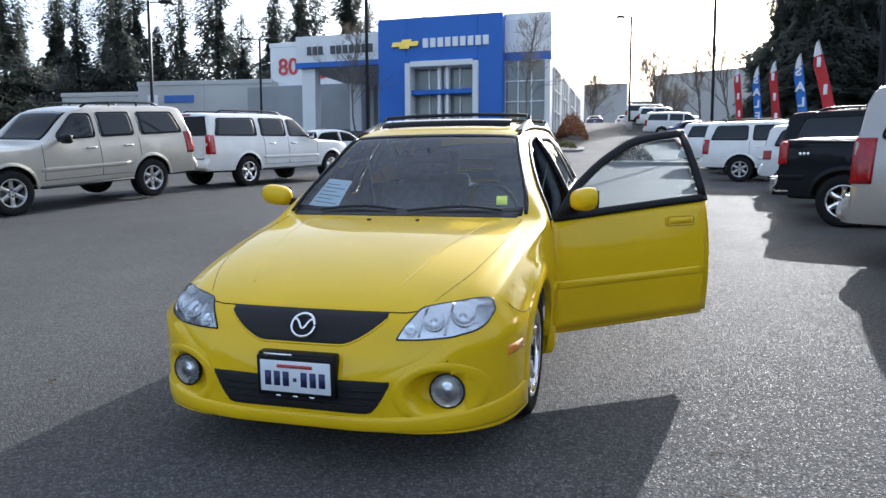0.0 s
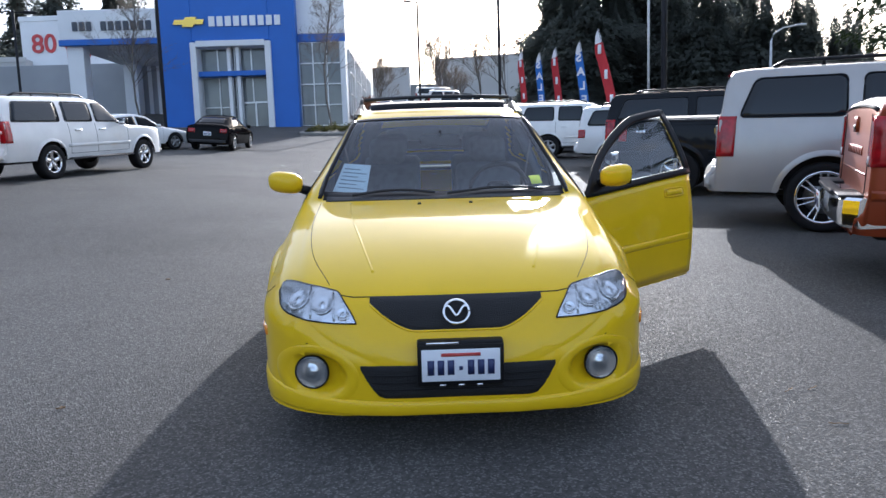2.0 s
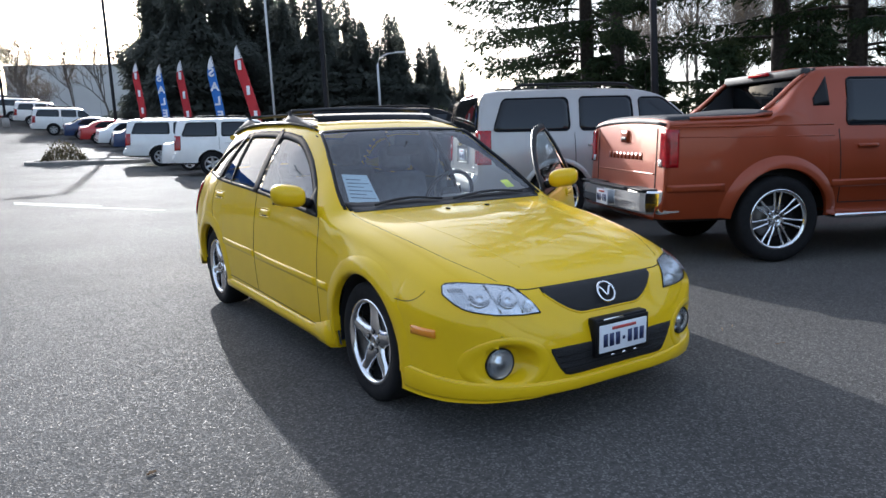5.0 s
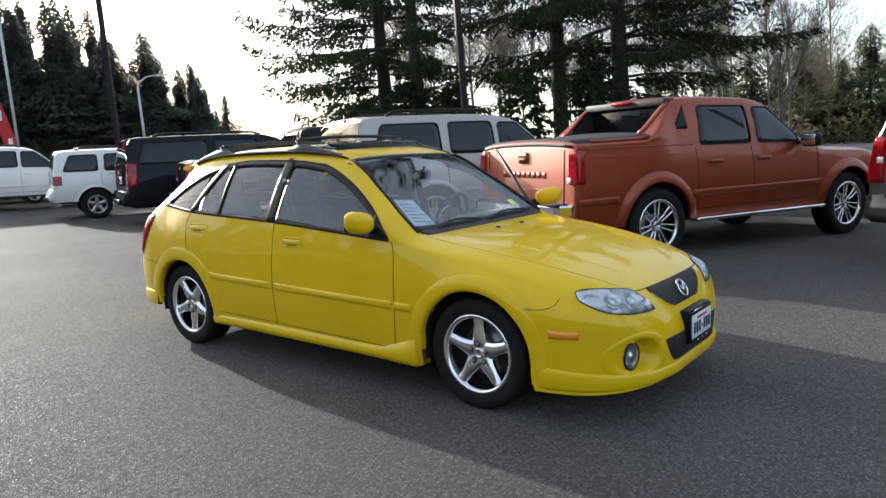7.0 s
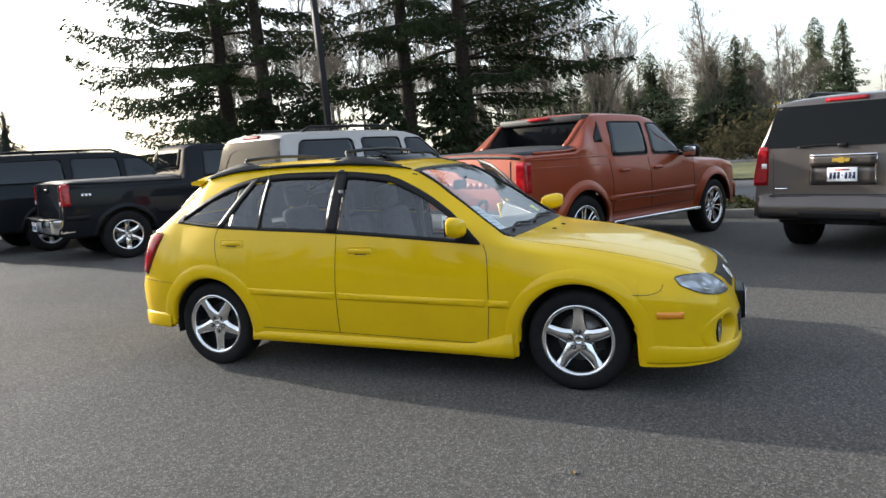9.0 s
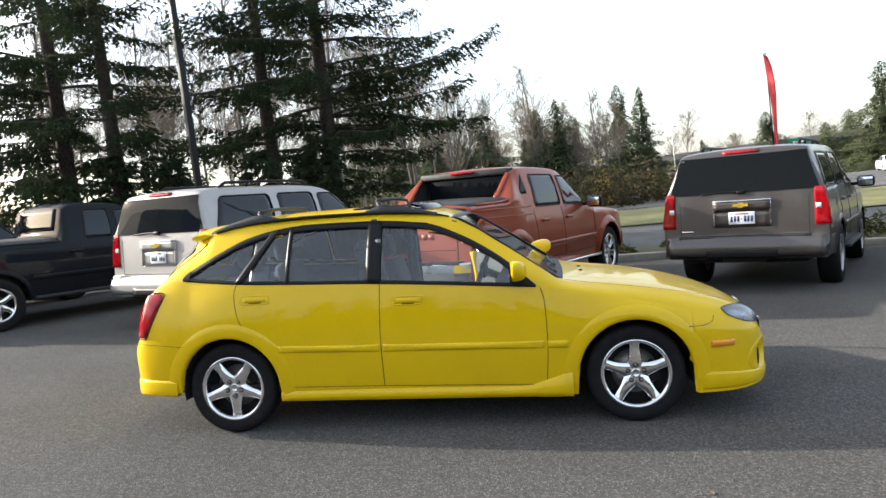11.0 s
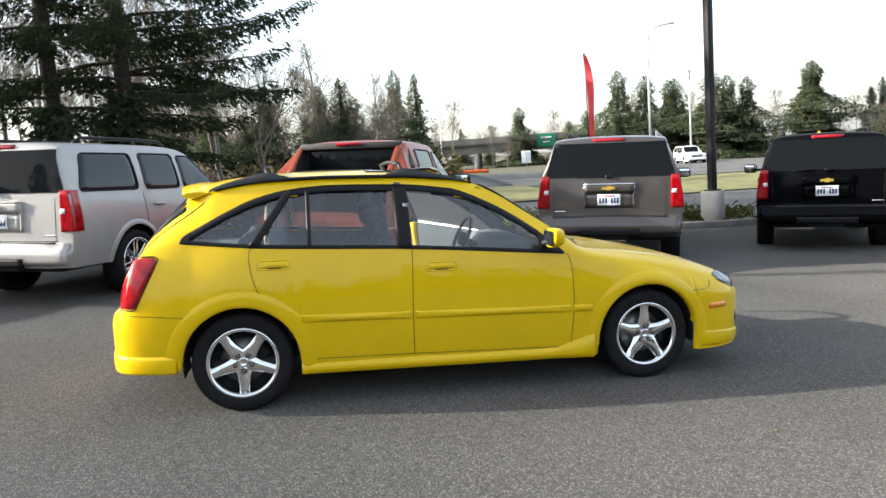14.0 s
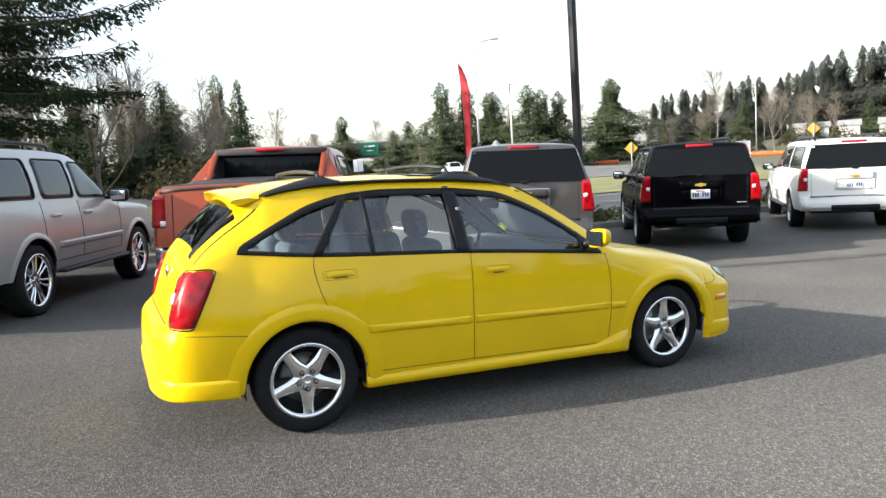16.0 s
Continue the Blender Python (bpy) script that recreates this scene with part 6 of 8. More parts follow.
curb_line = smooth_line(CURB, 6)
sheet("curb", strip(curb_line, [(0.0, -0.05), (0.0, 0.13), (0.02, 0.15), (0.15, 0.15), (0.16, 0.10)]), CURB_CONC, "gray concrete curb along the lot", category="curb")
sheet("planting_strip", strip(curb_line, [(0.155, 0.10), (0.8, 0.14), (1.8, 0.14), (2.6, 0.08)]), EARTH, "brown mulch planting strip behind the curb", category="verge")
sheet("street", strip(curb_line[12:], [(2.6, 0.06), (6.0, 0.07), (11.0, 0.05)]), STREET, "light gray street beyond the planting strip", category="street")
sheet("lawn", strip(curb_line[8:], [(11.0, 0.10), (15.0, 0.25), (20.0, 0.3), (25.0, 0.1)]), GRASS, "yellow-green winter lawn", category="lawn")
sheet("far_road", strip(curb_line[4:], [(25.0, 0.14), (44.0, 0.15), (60.0, 0.1)]), STREET, "gray road beyond the lawn", category="road")


# ---- trees ----
BARK = mat("bark", (0.055, 0.042, 0.032), rough=0.95, vary=0.5, scale=12, bump=0.8, bscale=25)
BARK_GRAY = mat("gray_bark", (0.17, 0.15, 0.13), rough=0.95, vary=0.4, scale=10, bump=0.5, bscale=30)


def leaf_mat(name, a, b, through_light=0.4):
    m = bpy.data.materials.new(name)
    m.use_nodes = True
    nt = m.node_tree
    p = nt.nodes["Principled BSDF"]
    geo = nt.nodes.new("ShaderNodeNewGeometry")
    ramp = nt.nodes.new("ShaderNodeMix")
    ramp.data_type = "RGBA"
    ramp.inputs["A"].default_value = (*a, 1)
    ramp.inputs["B"].default_value = (*b, 1)
    nt.links.new(geo.outputs["Random Per Island"], ramp.inputs["Factor"])
    nt.links.new(ramp.outputs["Result"], p.inputs["Base Color"])
    p.inputs["Roughness"].default_value = 0.85
    p.inputs["Specular IOR Level"].default_value = 0.05
    tl = nt.nodes.new("ShaderNodeBsdfTranslucent")
    nt.links.new(ramp.outputs["Result"], tl.inputs["Color"])
    mx = nt.nodes.new("ShaderNodeMixShader")
    mx.inputs["Fac"].default_value = through_light
    nt.links.new(p.outputs["BSDF"], mx.inputs[1])
    nt.links.new(tl.outputs["BSDF"], mx.inputs[2])
    nt.links.new(mx.outputs["Shader"], nt.nodes["Material Output"].inputs["Surface"])
    return m


NEEDLES = leaf_mat("fir_needles", (0.022, 0.034, 0.018), (0.045, 0.060, 0.028), 0.25)
# Stand needles are greyed and paled: atmospheric haze put into their colour.
NEEDLES_STAND_HAZED = leaf_mat("hazed_stand_fir_needles", (0.10, 0.112, 0.10), (0.125, 0.135, 0.118), 0.65)
# Lighter than the near needles; the base colour carries the distance haze.
NEEDLES_FAR_HAZED = leaf_mat("hazed_far_fir_needles", (0.055, 0.075, 0.042), (0.105, 0.12, 0.065))
# Brown twigs made paler for haze on far trees; near trees share them.
TWIGS = leaf_mat("hazed_bare_twigs", (0.13, 0.105, 0.08), (0.21, 0.175, 0.14))
SHRUB = leaf_mat("shrub_leaves", (0.05, 0.06, 0.02), (0.12, 0.11, 0.04))
SHRUB_DIM = leaf_mat("dim_thicket_leaves", (0.05, 0.05, 0.03), (0.09, 0.075, 0.04))
SHRUB_GOLD = leaf_mat("golden_leaves", (0.30, 0.20, 0.04), (0.42, 0.30, 0.07))
SHRUB_RED = leaf_mat("red_brown_hedge_leaves", (0.13, 0.06, 0.035), (0.20, 0.10, 0.06), 0.2)


def mesh_part(name, verts, faces, material, parent=None, label="", smooth=False):
    me = bpy.data.meshes.new(name)
    me.from_pydata([tuple(v) for v in verts], [], [tuple(f) for f in faces])
    me.materials.append(material)
    if smooth:
        for p in me.polygons:
            p.use_smooth = True
    ob = new(name, me)
    if parent is not None:
        ob.parent = parent
    if label:
        ob["label"] = label
    return ob


def conifer(name, label, height, spread_r, seed, limbs=120, tuft=0.13, bare=0.10, droop=0.30, narrow=0.6, material=None, boughs=()):
    """Fir: tapered trunk, drooping limbs with side twigs, each hung with small needle sprays."""
    rnd = random.Random(seed)
    tree = empty(name)
    tagged(tree, label, "tree")
    pts, rad = [], []
    for k in range(9):
        t = k / 8
        pts.append((0.12 * math.sin(3 * t + seed), 0.12 * math.cos(2 * t + seed), height * t))
        rad.append(max(0.02, height * 0.0135 * (1 - t) ** 0.9))
    part("trunk", tube_bm(pts, 0.2, 10, radii=rad), BARK, tree)
    V, F = [], []
    lbm = bmesh.new()
    down = Vector((0, 0, -1))
    for n in range(limbs + len(boughs)):
        f = bare + (0.985 - bare) * (n + rnd.random()) / limbs
        a = n * 2.39996 + rnd.uniform(-0.6, 0.6)
        ln = spread_r * ((1 - f) ** narrow * 0.95 + 0.05) * rnd.choice((0.55, 0.75, 0.9, 1.0, 1.12)) * rnd.uniform(0.85, 1.1)
        d = Vector((math.cos(a), math.sin(a), 0))
        side = Vector((-math.sin(a), math.cos(a), 0))
        rise = rnd.uniform(0.0, 0.22) + 0.25 * (f > 0.75)
        z = height * f
        sway = rnd.uniform(-0.18, 0.18)
        sag = droop * rnd.uniform(0.7, 1.3)
        if n >= limbs:  # long low boughs: height, direction, length, rise
            z, a, ln, rise = boughs[n - limbs]
            d, side, sag = Vector((math.cos(radians(a)), math.sin(radians(a)), 0)), Vector((-math.sin(radians(a)), math.cos(radians(a)), 0)), droop
        line = [Vector((0, 0, z)) + d * ln * t + side * ln * sway * t * t + Vector((0, 0, ln * (rise * t - sag * t * t + 0.28 * t ** 4))) for t in (0, 0.2, 0.4, 0.6, 0.8, 1.0)]
        tube_bm(line, 0.02, 4, bm=lbm, radii=[max(0.006, 0.012 * ln * (1 - k / 5.3)) for k in range(6)], caps=False)
        m = max(5, int(ln / 0.12))
        for q in range(m):
            t = 0.10 + 0.90 * (q + rnd.random()) / m
            i = min(4, int(t * 5))
            base = line[i].lerp(line[i + 1], min(1, t * 5 - i))
            for sd in (-1, 1):
                if rnd.random() < 0.10:
                    continue
                tw = (0.17 * ln * (1 - t) ** 0.5 + 0.17) * rnd.uniform(0.6, 1.2)
                out = (side * sd + d * rnd.uniform(0.4, 1.1) + down * rnd.uniform(-0.1, 0.55)).normalized()
                tufts = max(3, int(tw / 0.06))
                for u in range(tufts):
                    c = base + out * tw * (u + rnd.random()) / tufts + down * (0.12 * tw * (u / tufts) ** 2 + 0.30 * min(1, ln / 3.5) * rnd.random() ** 2)
                    for q2 in range(3):
                        w = tuft * rnd.uniform(0.5, 1.3)
                        o = (out * rnd.uniform(0.2, 1.0) + d * 0.3 + down * rnd.uniform(-0.1, 1.1) + Vector((rnd.uniform(-.6, .6), rnd.uniform(-.6, .6), rnd.uniform(-.2, .3)))).normalized() * w
                        cr = o.cross(Vector((rnd.uniform(-1, 1), rnd.uniform(-1, 1), rnd.uniform(-.4, .4)))).normalized() * w * rnd.uniform(0.11, 0.20)
                        b = len(V)
                        V += [c - o * 0.3, c + o * 0.35 + cr, c + o, c + o * 0.35 - cr]
                        F.append((b, b + 1, b + 2, b + 3))
    part("branchwork", lbm, BARK, tree)["kind"] = "stuff"
    mesh_part("crown", V, F, material or NEEDLES, tree)
    return tree


def cone_fir(name, label, height, spread_r, seed, n=3600, piece=0.62, ragged=0.35, bulge=0.85, material=None):
    """Fir seen from afar: a ragged cone of drooping sprays round a trunk."""
    rnd = random.Random(seed)
    tree = empty(name)
    tagged(tree, label, "tree")
    part("trunk", tube_bm([(0, 0, 0), (0.05, 0, height * 0.5), (0, 0, height * 0.97)], 0.1, 6, radii=[height * 0.014, height * 0.008, 0.03]), BARK, tree)
    lobes = [(rnd.uniform(0, 6.28), rnd.uniform(0.1, 0.9), rnd.uniform(0.6, 1.35)) for _ in range(70)]
    V, F = [], []
    for k in range(n):
        f = 1 - (rnd.random()) ** 0.62
        f = 0.03 + 0.97 * f
        a = rnd.uniform(0, 2 * math.pi)
        r = spread_r * (1 - f) ** bulge * 0.98 + 0.12
        grow = 1.0
        for la, lf, lg in lobes:
            if abs(f - lf) < 0.07 and math.cos(a - la) > 0.4:
                grow *= lg
        r *= grow * (1 - ragged * rnd.random() ** 2) * (0.55 + 0.45 * rnd.random() ** 0.4)
        c = Vector((r * math.cos(a), r * math.sin(a), height * f - 0.1 * r))
        w = piece * rnd.uniform(0.5, 1.2) * (0.55 + 0.6 * (1 - f))
        o = Vector((math.cos(a), math.sin(a), rnd.uniform(-1.3, -0.1))).normalized() * w
        cr = Vector((-math.sin(a), math.cos(a), rnd.uniform(-.5, .5))).normalized() * w * rnd.uniform(0.25, 0.5)
        b = len(V)
        V += [c - o * 0.5, c + cr, c + o * 0.7, c - cr]
        F.append((b, b + 1, b + 2, b + 3))
    mesh_part("crown", V, F, material or NEEDLES_FAR_HAZED, tree)
    return tree


def bare_tree(name, label, height, seed, levels=4, material=None, lean=0.0, spread_a=0.55, stem=0.5, forks=7, ratio=(0.45, 0.7)):
    """Leafless tree: forking tapered branches with a haze of fine twigs."""
    rnd = random.Random(seed)
    tree = empty(name)
    tagged(tree, label, "tree")
    bm = bmesh.new()
    V, F = [], []

    def grow(p, d, ln, r, lev):
        pts, q, dd = [p], p, d.copy()
        n = 4
        for k in range(n):
            dd = (dd + Vector((rnd.uniform(-.16, .16), rnd.uniform(-.16, .16), rnd.uniform(0.0, .12)))).normalized()
            q = q + dd * ln / n
            pts.append(q)
        tube_bm(pts, r, 6 if lev < 2 else 4 if lev < 3 else 3, bm=bm, radii=[r * (1 - 0.55 * k / n) for k in range(n + 1)], caps=False)
        if lev >= levels:
            for k in range(7):
                o = pts[rnd.randint(1, n)]
                t = (dd + Vector((rnd.uniform(-1, 1), rnd.uniform(-1, 1), rnd.uniform(-.2, 1)))).normalized() * ln * rnd.uniform(.4, .9)
                s = t.cross(Vector((rnd.uniform(-1, 1), rnd.uniform(-1, 1), 0.1))).normalized() * 0.009
                b = len(V)
                V.extend([o - s, o + s, o + t])
                F.append((b, b + 1, b + 2))
            return
        kids = rnd.randint(3, 5) if lev else forks
        for k in range(kids):
            t = rnd.uniform(0.35, 1.0)
            i = min(n - 1, int(t * n))
            o = pts[i].lerp(pts[i + 1], t * n - i)
            a = rnd.uniform(0, 2 * math.pi)
            up = dd.cross(Vector((math.cos(a), math.sin(a), 0.2))).normalized()
            grow(o, (dd + up * rnd.uniform(spread_a * 0.6, spread_a * 1.6)).normalized(), ln * (rnd.uniform(*ratio) * (1.25 - t) if lev == 0 and stem > 0.8 else rnd.uniform(0.45, 0.7)), r * (0.5 if stem < 0.8 or lev else 0.3), lev + 1)
    grow(Vector((0, 0, 0)), Vector((lean, 0, 1)).normalized(), height * stem, height * (0.012 if stem < 0.8 else 0.0075), 0)
    part("trunk", bm, material or BARK_GRAY, tree, smooth=True)
    mesh_part("twig_mass", V, F, TWIGS, tree)["kind"] = "stuff"
    return tree


def shrub(name, label, rx, ry, h, seed, n=700, material=None, leaf=0.06):
    rnd = random.Random(seed)
    V, F = [], []
    for k in range(n):
        a, u = rnd.uniform(0, 2 * math.pi), rnd.random()
        rr = math.sqrt(u)
        top = h * (1 - rr ** 2.2) * rnd.uniform(0.55, 1.05)
        p = Vector((rx * rr * math.cos(a), ry * rr * math.sin(a), max(0.01, top * rnd.uniform(0.35, 1.0))))
        o = Vector((rnd.uniform(-1, 1), rnd.uniform(-1, 1), rnd.uniform(-.2, 1))).normalized() * leaf * rnd.uniform(.6, 1.5)
        s = o.cross(Vector((rnd.uniform(-1, 1), rnd.uniform(-1, 1), rnd.uniform(-1, 1)))).normalized() * leaf * 0.4
        b = len(V)
        V += [p - o, p + s, p + o, p - s]
        F.append((b, b + 1, b + 2, b + 3))
    ob = mesh_part(name, V, F, material or SHRUB)
    tagged(ob, label, "shrub")
    return ob


def put(ob, x, y, z=None, turn=0.0, size=1.0, wide=1.0):
    ob.matrix_world = Matrix.Translation((x, y, (land(lx(x), ly(y)) - 0.1) if z is None else z)) @ Matrix.Rotation(radians(turn), 4, "Z") @ Matrix.Diagonal((size * wide, size * wide, size, 1))
    return ob


def polar(az, dist):
    """A place seen from the lot's middle: degrees from +y towards +x, metres."""
    return dist * math.sin(radians(az)), dist * math.cos(radians(az))


# big dark firs beyond the row of vehicles
fir_a = conifer("fir_tree", "tall dark green fir with drooping limbs and bare lower trunk", 21.0, 5.0, 11, limbs=84, droop=0.36, bare=0.08, narrow=0.42, boughs=((6.6, 132, 4.4, 0.30), (5.3, 94, 3.9, 0.28), (4.7, 117, 4.6, 0.22), (4.1, 101, 3.7, 0.12), (3.6, 131, 4.2, 0.15), (3.0, 110, 3.4, 0.10), (5.6, 150, 3.8, 0.25), (2.5, 140, 3.0, 0.1)))
fir_b = conifer("fir_tree", "tall dark fir with long ragged drooping limbs", 21.0, 4.6, 23, limbs=42, droop=0.40, bare=0.13, narrow=0.40)
put(fir_a, 18.6, 13.7)
put(fir_b, 17.9, 7.4, turn=200, size=0.95)
fir_c = conifer("fir_tree", "tall dark fir with broad drooping limbs over the parked vehicles", 21.0, 6.0, 57, limbs=66, droop=0.38, bare=0.12, narrow=0.40, boughs=((5.1, -100, 5.6, 0.40), (5.6, -88, 4.6, 0.30), (4.5, -112, 4.6, 0.25), (3.9, -96, 4.4, 0.20), (3.3, -104, 3.4, 0.10), (2.3, -92, 3.3, 0.05)))
put(fir_c, 18.0, 5.5, turn=10)
for src, x, y, t, s in ((fir_b, 16.9, 11.9, 130, 0.9),):
    put(copy_thing(src, Matrix.Identity(4)), x, y, turn=t, size=s)
young = conifer("young_fir", "low dark young fir behind the parked vehicles", 3.2, 1.7, 29, limbs=60, tuft=0.16, bare=0.03, droop=0.3, narrow=0.8)
put(young, 13.6, 7.4)
for x, y, t, s in ((14.8, 9.8, 30, 1.0), (15.6, 11.6, 140, 1.1), (15.0, 5.9, 220, 1.15), (14.2, 12.4, 10, 0.9)):
    put(copy_thing(young, Matrix.Identity(4)), x, y, turn=t, size=s)
bare_a = bare_tree("bare_tree", "leafless tree with fine gray-brown branches", 9.0, 5, lean=0.15)
put(bare_a, 20.4, 2.6, size=1.0)
put(copy_thing(bare_a, Matrix.Identity(4)), 22.0, 0.8, turn=120, size=0.7)
bare_b = bare_tree("bare_tree", "slender leafless tree with pale trunk", 12.0, 8, levels=3, spread_a=0.6, stem=0.92, forks=22, ratio=(0.20, 0.36))
put(bare_b, 24.0, 5.0)
rnd = random.Random(4)
bare_c = bare_tree("bare_tree", "thin straight leafless alder with brown twigs", 12.0, 14, levels=3, spread_a=0.75, stem=0.95, forks=26, ratio=(0.16, 0.30))
put(bare_c, 25.0, 9.0)
for k in range(60):
    src = rnd.choice((bare_b, bare_c, bare_c))
    az = 58 + 51 * rnd.random() if k < 40 else 84 + 24 * rnd.random()
    x, y = polar(az, rnd.uniform(30, 50) + 20 * (az > 92))
    put(copy_thing(src, Matrix.Identity(4)), x, y, turn=rnd.uniform(0, 360), size=rnd.uniform(0.7, 1.1) if k < 34 else rnd.uniform(0.5, 0.8))


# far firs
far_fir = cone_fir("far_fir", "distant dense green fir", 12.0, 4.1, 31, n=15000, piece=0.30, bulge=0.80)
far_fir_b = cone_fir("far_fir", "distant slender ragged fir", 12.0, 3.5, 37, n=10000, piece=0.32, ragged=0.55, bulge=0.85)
wood_fir = cone_fir("far_fir", "distant dark fir in a dense stand", 18.0, 4.2, 41, n=15000, piece=0.46, ragged=0.45, bulge=0.78, material=NEEDLES_STAND_HAZED)
thin_fir = cone_fir("far_fir", "tall distant fir with feathery gaps in its crown", 18.0, 4.4, 43, n=11500, piece=0.40, ragged=0.5, bulge=0.85, material=NEEDLES_STAND_HAZED)
put(far_fir, 68.7, -24.7)
put(far_fir_b, 69.6, -27.6, size=0.98)
put(wood_fir, *polar(-44, 105), size=1.15)
put(thin_fir, *polar(-24, 100), size=1.3)
plan = []
for k in range(26):  # behind the warehouses
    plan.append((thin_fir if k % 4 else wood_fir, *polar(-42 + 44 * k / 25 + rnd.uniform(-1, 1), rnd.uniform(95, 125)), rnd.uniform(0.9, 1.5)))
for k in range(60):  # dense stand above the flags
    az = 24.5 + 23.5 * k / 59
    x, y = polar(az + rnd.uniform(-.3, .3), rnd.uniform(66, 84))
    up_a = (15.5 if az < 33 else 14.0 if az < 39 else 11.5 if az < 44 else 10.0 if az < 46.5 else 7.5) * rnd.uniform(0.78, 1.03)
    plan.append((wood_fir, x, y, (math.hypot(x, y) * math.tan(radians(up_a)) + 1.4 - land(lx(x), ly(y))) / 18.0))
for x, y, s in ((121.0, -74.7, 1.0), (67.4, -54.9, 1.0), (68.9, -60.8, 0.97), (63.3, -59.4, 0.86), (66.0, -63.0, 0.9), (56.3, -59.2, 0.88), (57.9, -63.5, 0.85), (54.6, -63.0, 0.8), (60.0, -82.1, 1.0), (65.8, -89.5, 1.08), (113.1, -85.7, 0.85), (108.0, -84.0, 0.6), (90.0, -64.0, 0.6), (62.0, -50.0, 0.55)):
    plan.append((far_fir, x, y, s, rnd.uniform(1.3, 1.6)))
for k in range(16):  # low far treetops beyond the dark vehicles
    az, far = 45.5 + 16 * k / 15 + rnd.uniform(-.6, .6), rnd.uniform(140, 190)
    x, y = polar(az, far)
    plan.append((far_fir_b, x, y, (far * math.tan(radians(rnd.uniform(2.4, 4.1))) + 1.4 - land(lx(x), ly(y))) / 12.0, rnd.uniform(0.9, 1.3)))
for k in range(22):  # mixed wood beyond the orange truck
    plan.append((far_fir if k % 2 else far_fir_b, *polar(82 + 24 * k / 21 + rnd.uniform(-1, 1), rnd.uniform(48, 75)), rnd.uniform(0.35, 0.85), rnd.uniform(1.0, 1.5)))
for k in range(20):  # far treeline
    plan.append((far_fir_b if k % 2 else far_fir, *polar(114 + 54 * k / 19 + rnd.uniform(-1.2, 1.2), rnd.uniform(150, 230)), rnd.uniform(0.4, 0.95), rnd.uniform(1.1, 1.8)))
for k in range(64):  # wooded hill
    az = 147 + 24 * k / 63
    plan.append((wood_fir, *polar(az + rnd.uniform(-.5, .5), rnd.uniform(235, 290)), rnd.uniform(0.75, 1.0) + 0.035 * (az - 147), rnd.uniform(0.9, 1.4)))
for k in range(36):  # unseen stand added to close the far side and darken car reflections
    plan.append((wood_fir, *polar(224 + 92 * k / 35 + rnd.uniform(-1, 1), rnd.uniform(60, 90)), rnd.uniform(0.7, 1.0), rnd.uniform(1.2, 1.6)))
for src, x, y, sz, *wd in plan:
    put(copy_thing(src, Matrix.Identity(4)), x, y, turn=rnd.uniform(0, 360), size=sz, wide=wd[0] if wd else rnd.uniform(0.95, 1.25))
for k in range(26):  # brown understorey
    o = shrub("thicket", "brown leafless thicket under the far trees", rnd.uniform(2.5, 4.5), rnd.uniform(2, 3), rnd.uniform(1.8, 3.6), 200 + k, 900, TWIGS if k % 3 else SHRUB_DIM, 0.22) if k < 4 else copy_thing(thicket, Matrix.Identity(4))
    thicket = o if k < 4 else thicket
    az = 86 + 24 * k / 13 if k < 14 else 128 + 36 * (k - 14) / 11
    put(o, *polar(az, rnd.uniform(38, 60) if k < 14 else rnd.uniform(110, 140)), turn=rnd.uniform(0, 360))
for k in range(46):
    x, y = polar(112 + 58 * rnd.random(), rnd.uniform(100, 190))
    put(copy_thing(rnd.choice((bare_a, bare_b)), Matrix.Identity(4)), x, y, turn=rnd.uniform(0, 360), size=rnd.uniform(0.6, 1.1))
for k in range(10):
    x, y = polar(8 + 16 * rnd.random(), rnd.uniform(75, 110))
    put(copy_thing(bare_a, Matrix.Identity(4)), x, y, turn=rnd.uniform(0, 360), size=rnd.uniform(0.8, 1.2))


# ---- dealership building ----
BLUE_PANEL = mat("blue_panel", (0.018, 0.13, 0.52), rough=0.45, vary=0.08, scale=0.6)
WHITE_PANEL = mat("white_panel", (0.78, 0.79, 0.80), rough=0.5, vary=0.06, scale=0.5)
WARE_WALL = mat("warehouse_wall", (0.52, 0.51, 0.49), rough=0.85, vary=0.12, scale=0.2, bump=0.2, bscale=4)
GRAY_WALL = mat("gray_wall", (0.35, 0.36, 0.37), rough=0.8, vary=0.15, scale=0.3)
ROOF_GRAY = mat("roof_membrane", (0.25, 0.25, 0.25), rough=0.9, vary=0.2, scale=0.5)
SHOP_GLASS = mat("shop_glass", (0.20, 0.225, 0.235), rough=0.06, spec=0.6, vary=0.3, scale=0.4)
ALUMINIUM = mat("aluminium_frame", (0.62, 0.63, 0.64), rough=0.4, metal=0.5)
SIGN_WHITE = mat("sign_letters_white", (0.80, 0.81, 0.82), rough=0.5)
SIGN_DARK = mat("sign_letters_dark", (0.05, 0.06, 0.08), rough=0.5)
SIGN_RED = mat("sign_letters_red", (0.5, 0.05, 0.05), rough=0.5)
SIGN_BLUE = mat("sign_blue", (0.05, 0.14, 0.42), rough=0.5)

FRONT = Matrix.Translation((7.4, 50.3, 4.0)) @ Matrix.Rotation(radians(-15.6), 4, "Z")  # x along the facade, y into it, from its right end


def block(name, parent, mtx, x0, x1, y0, y1, z0, z1, material, bevel=0.03, label=""):
    bm = box_bm(x1 - x0, y1 - y0, z1 - z0, (x0 + x1) / 2, (y0 + y1) / 2, (z0 + z1) / 2, bevel=bevel, seg=1)
    if mtx is not None:
        bm.transform(mtx)
    return part(name, bm, material, parent, label, smooth=False)


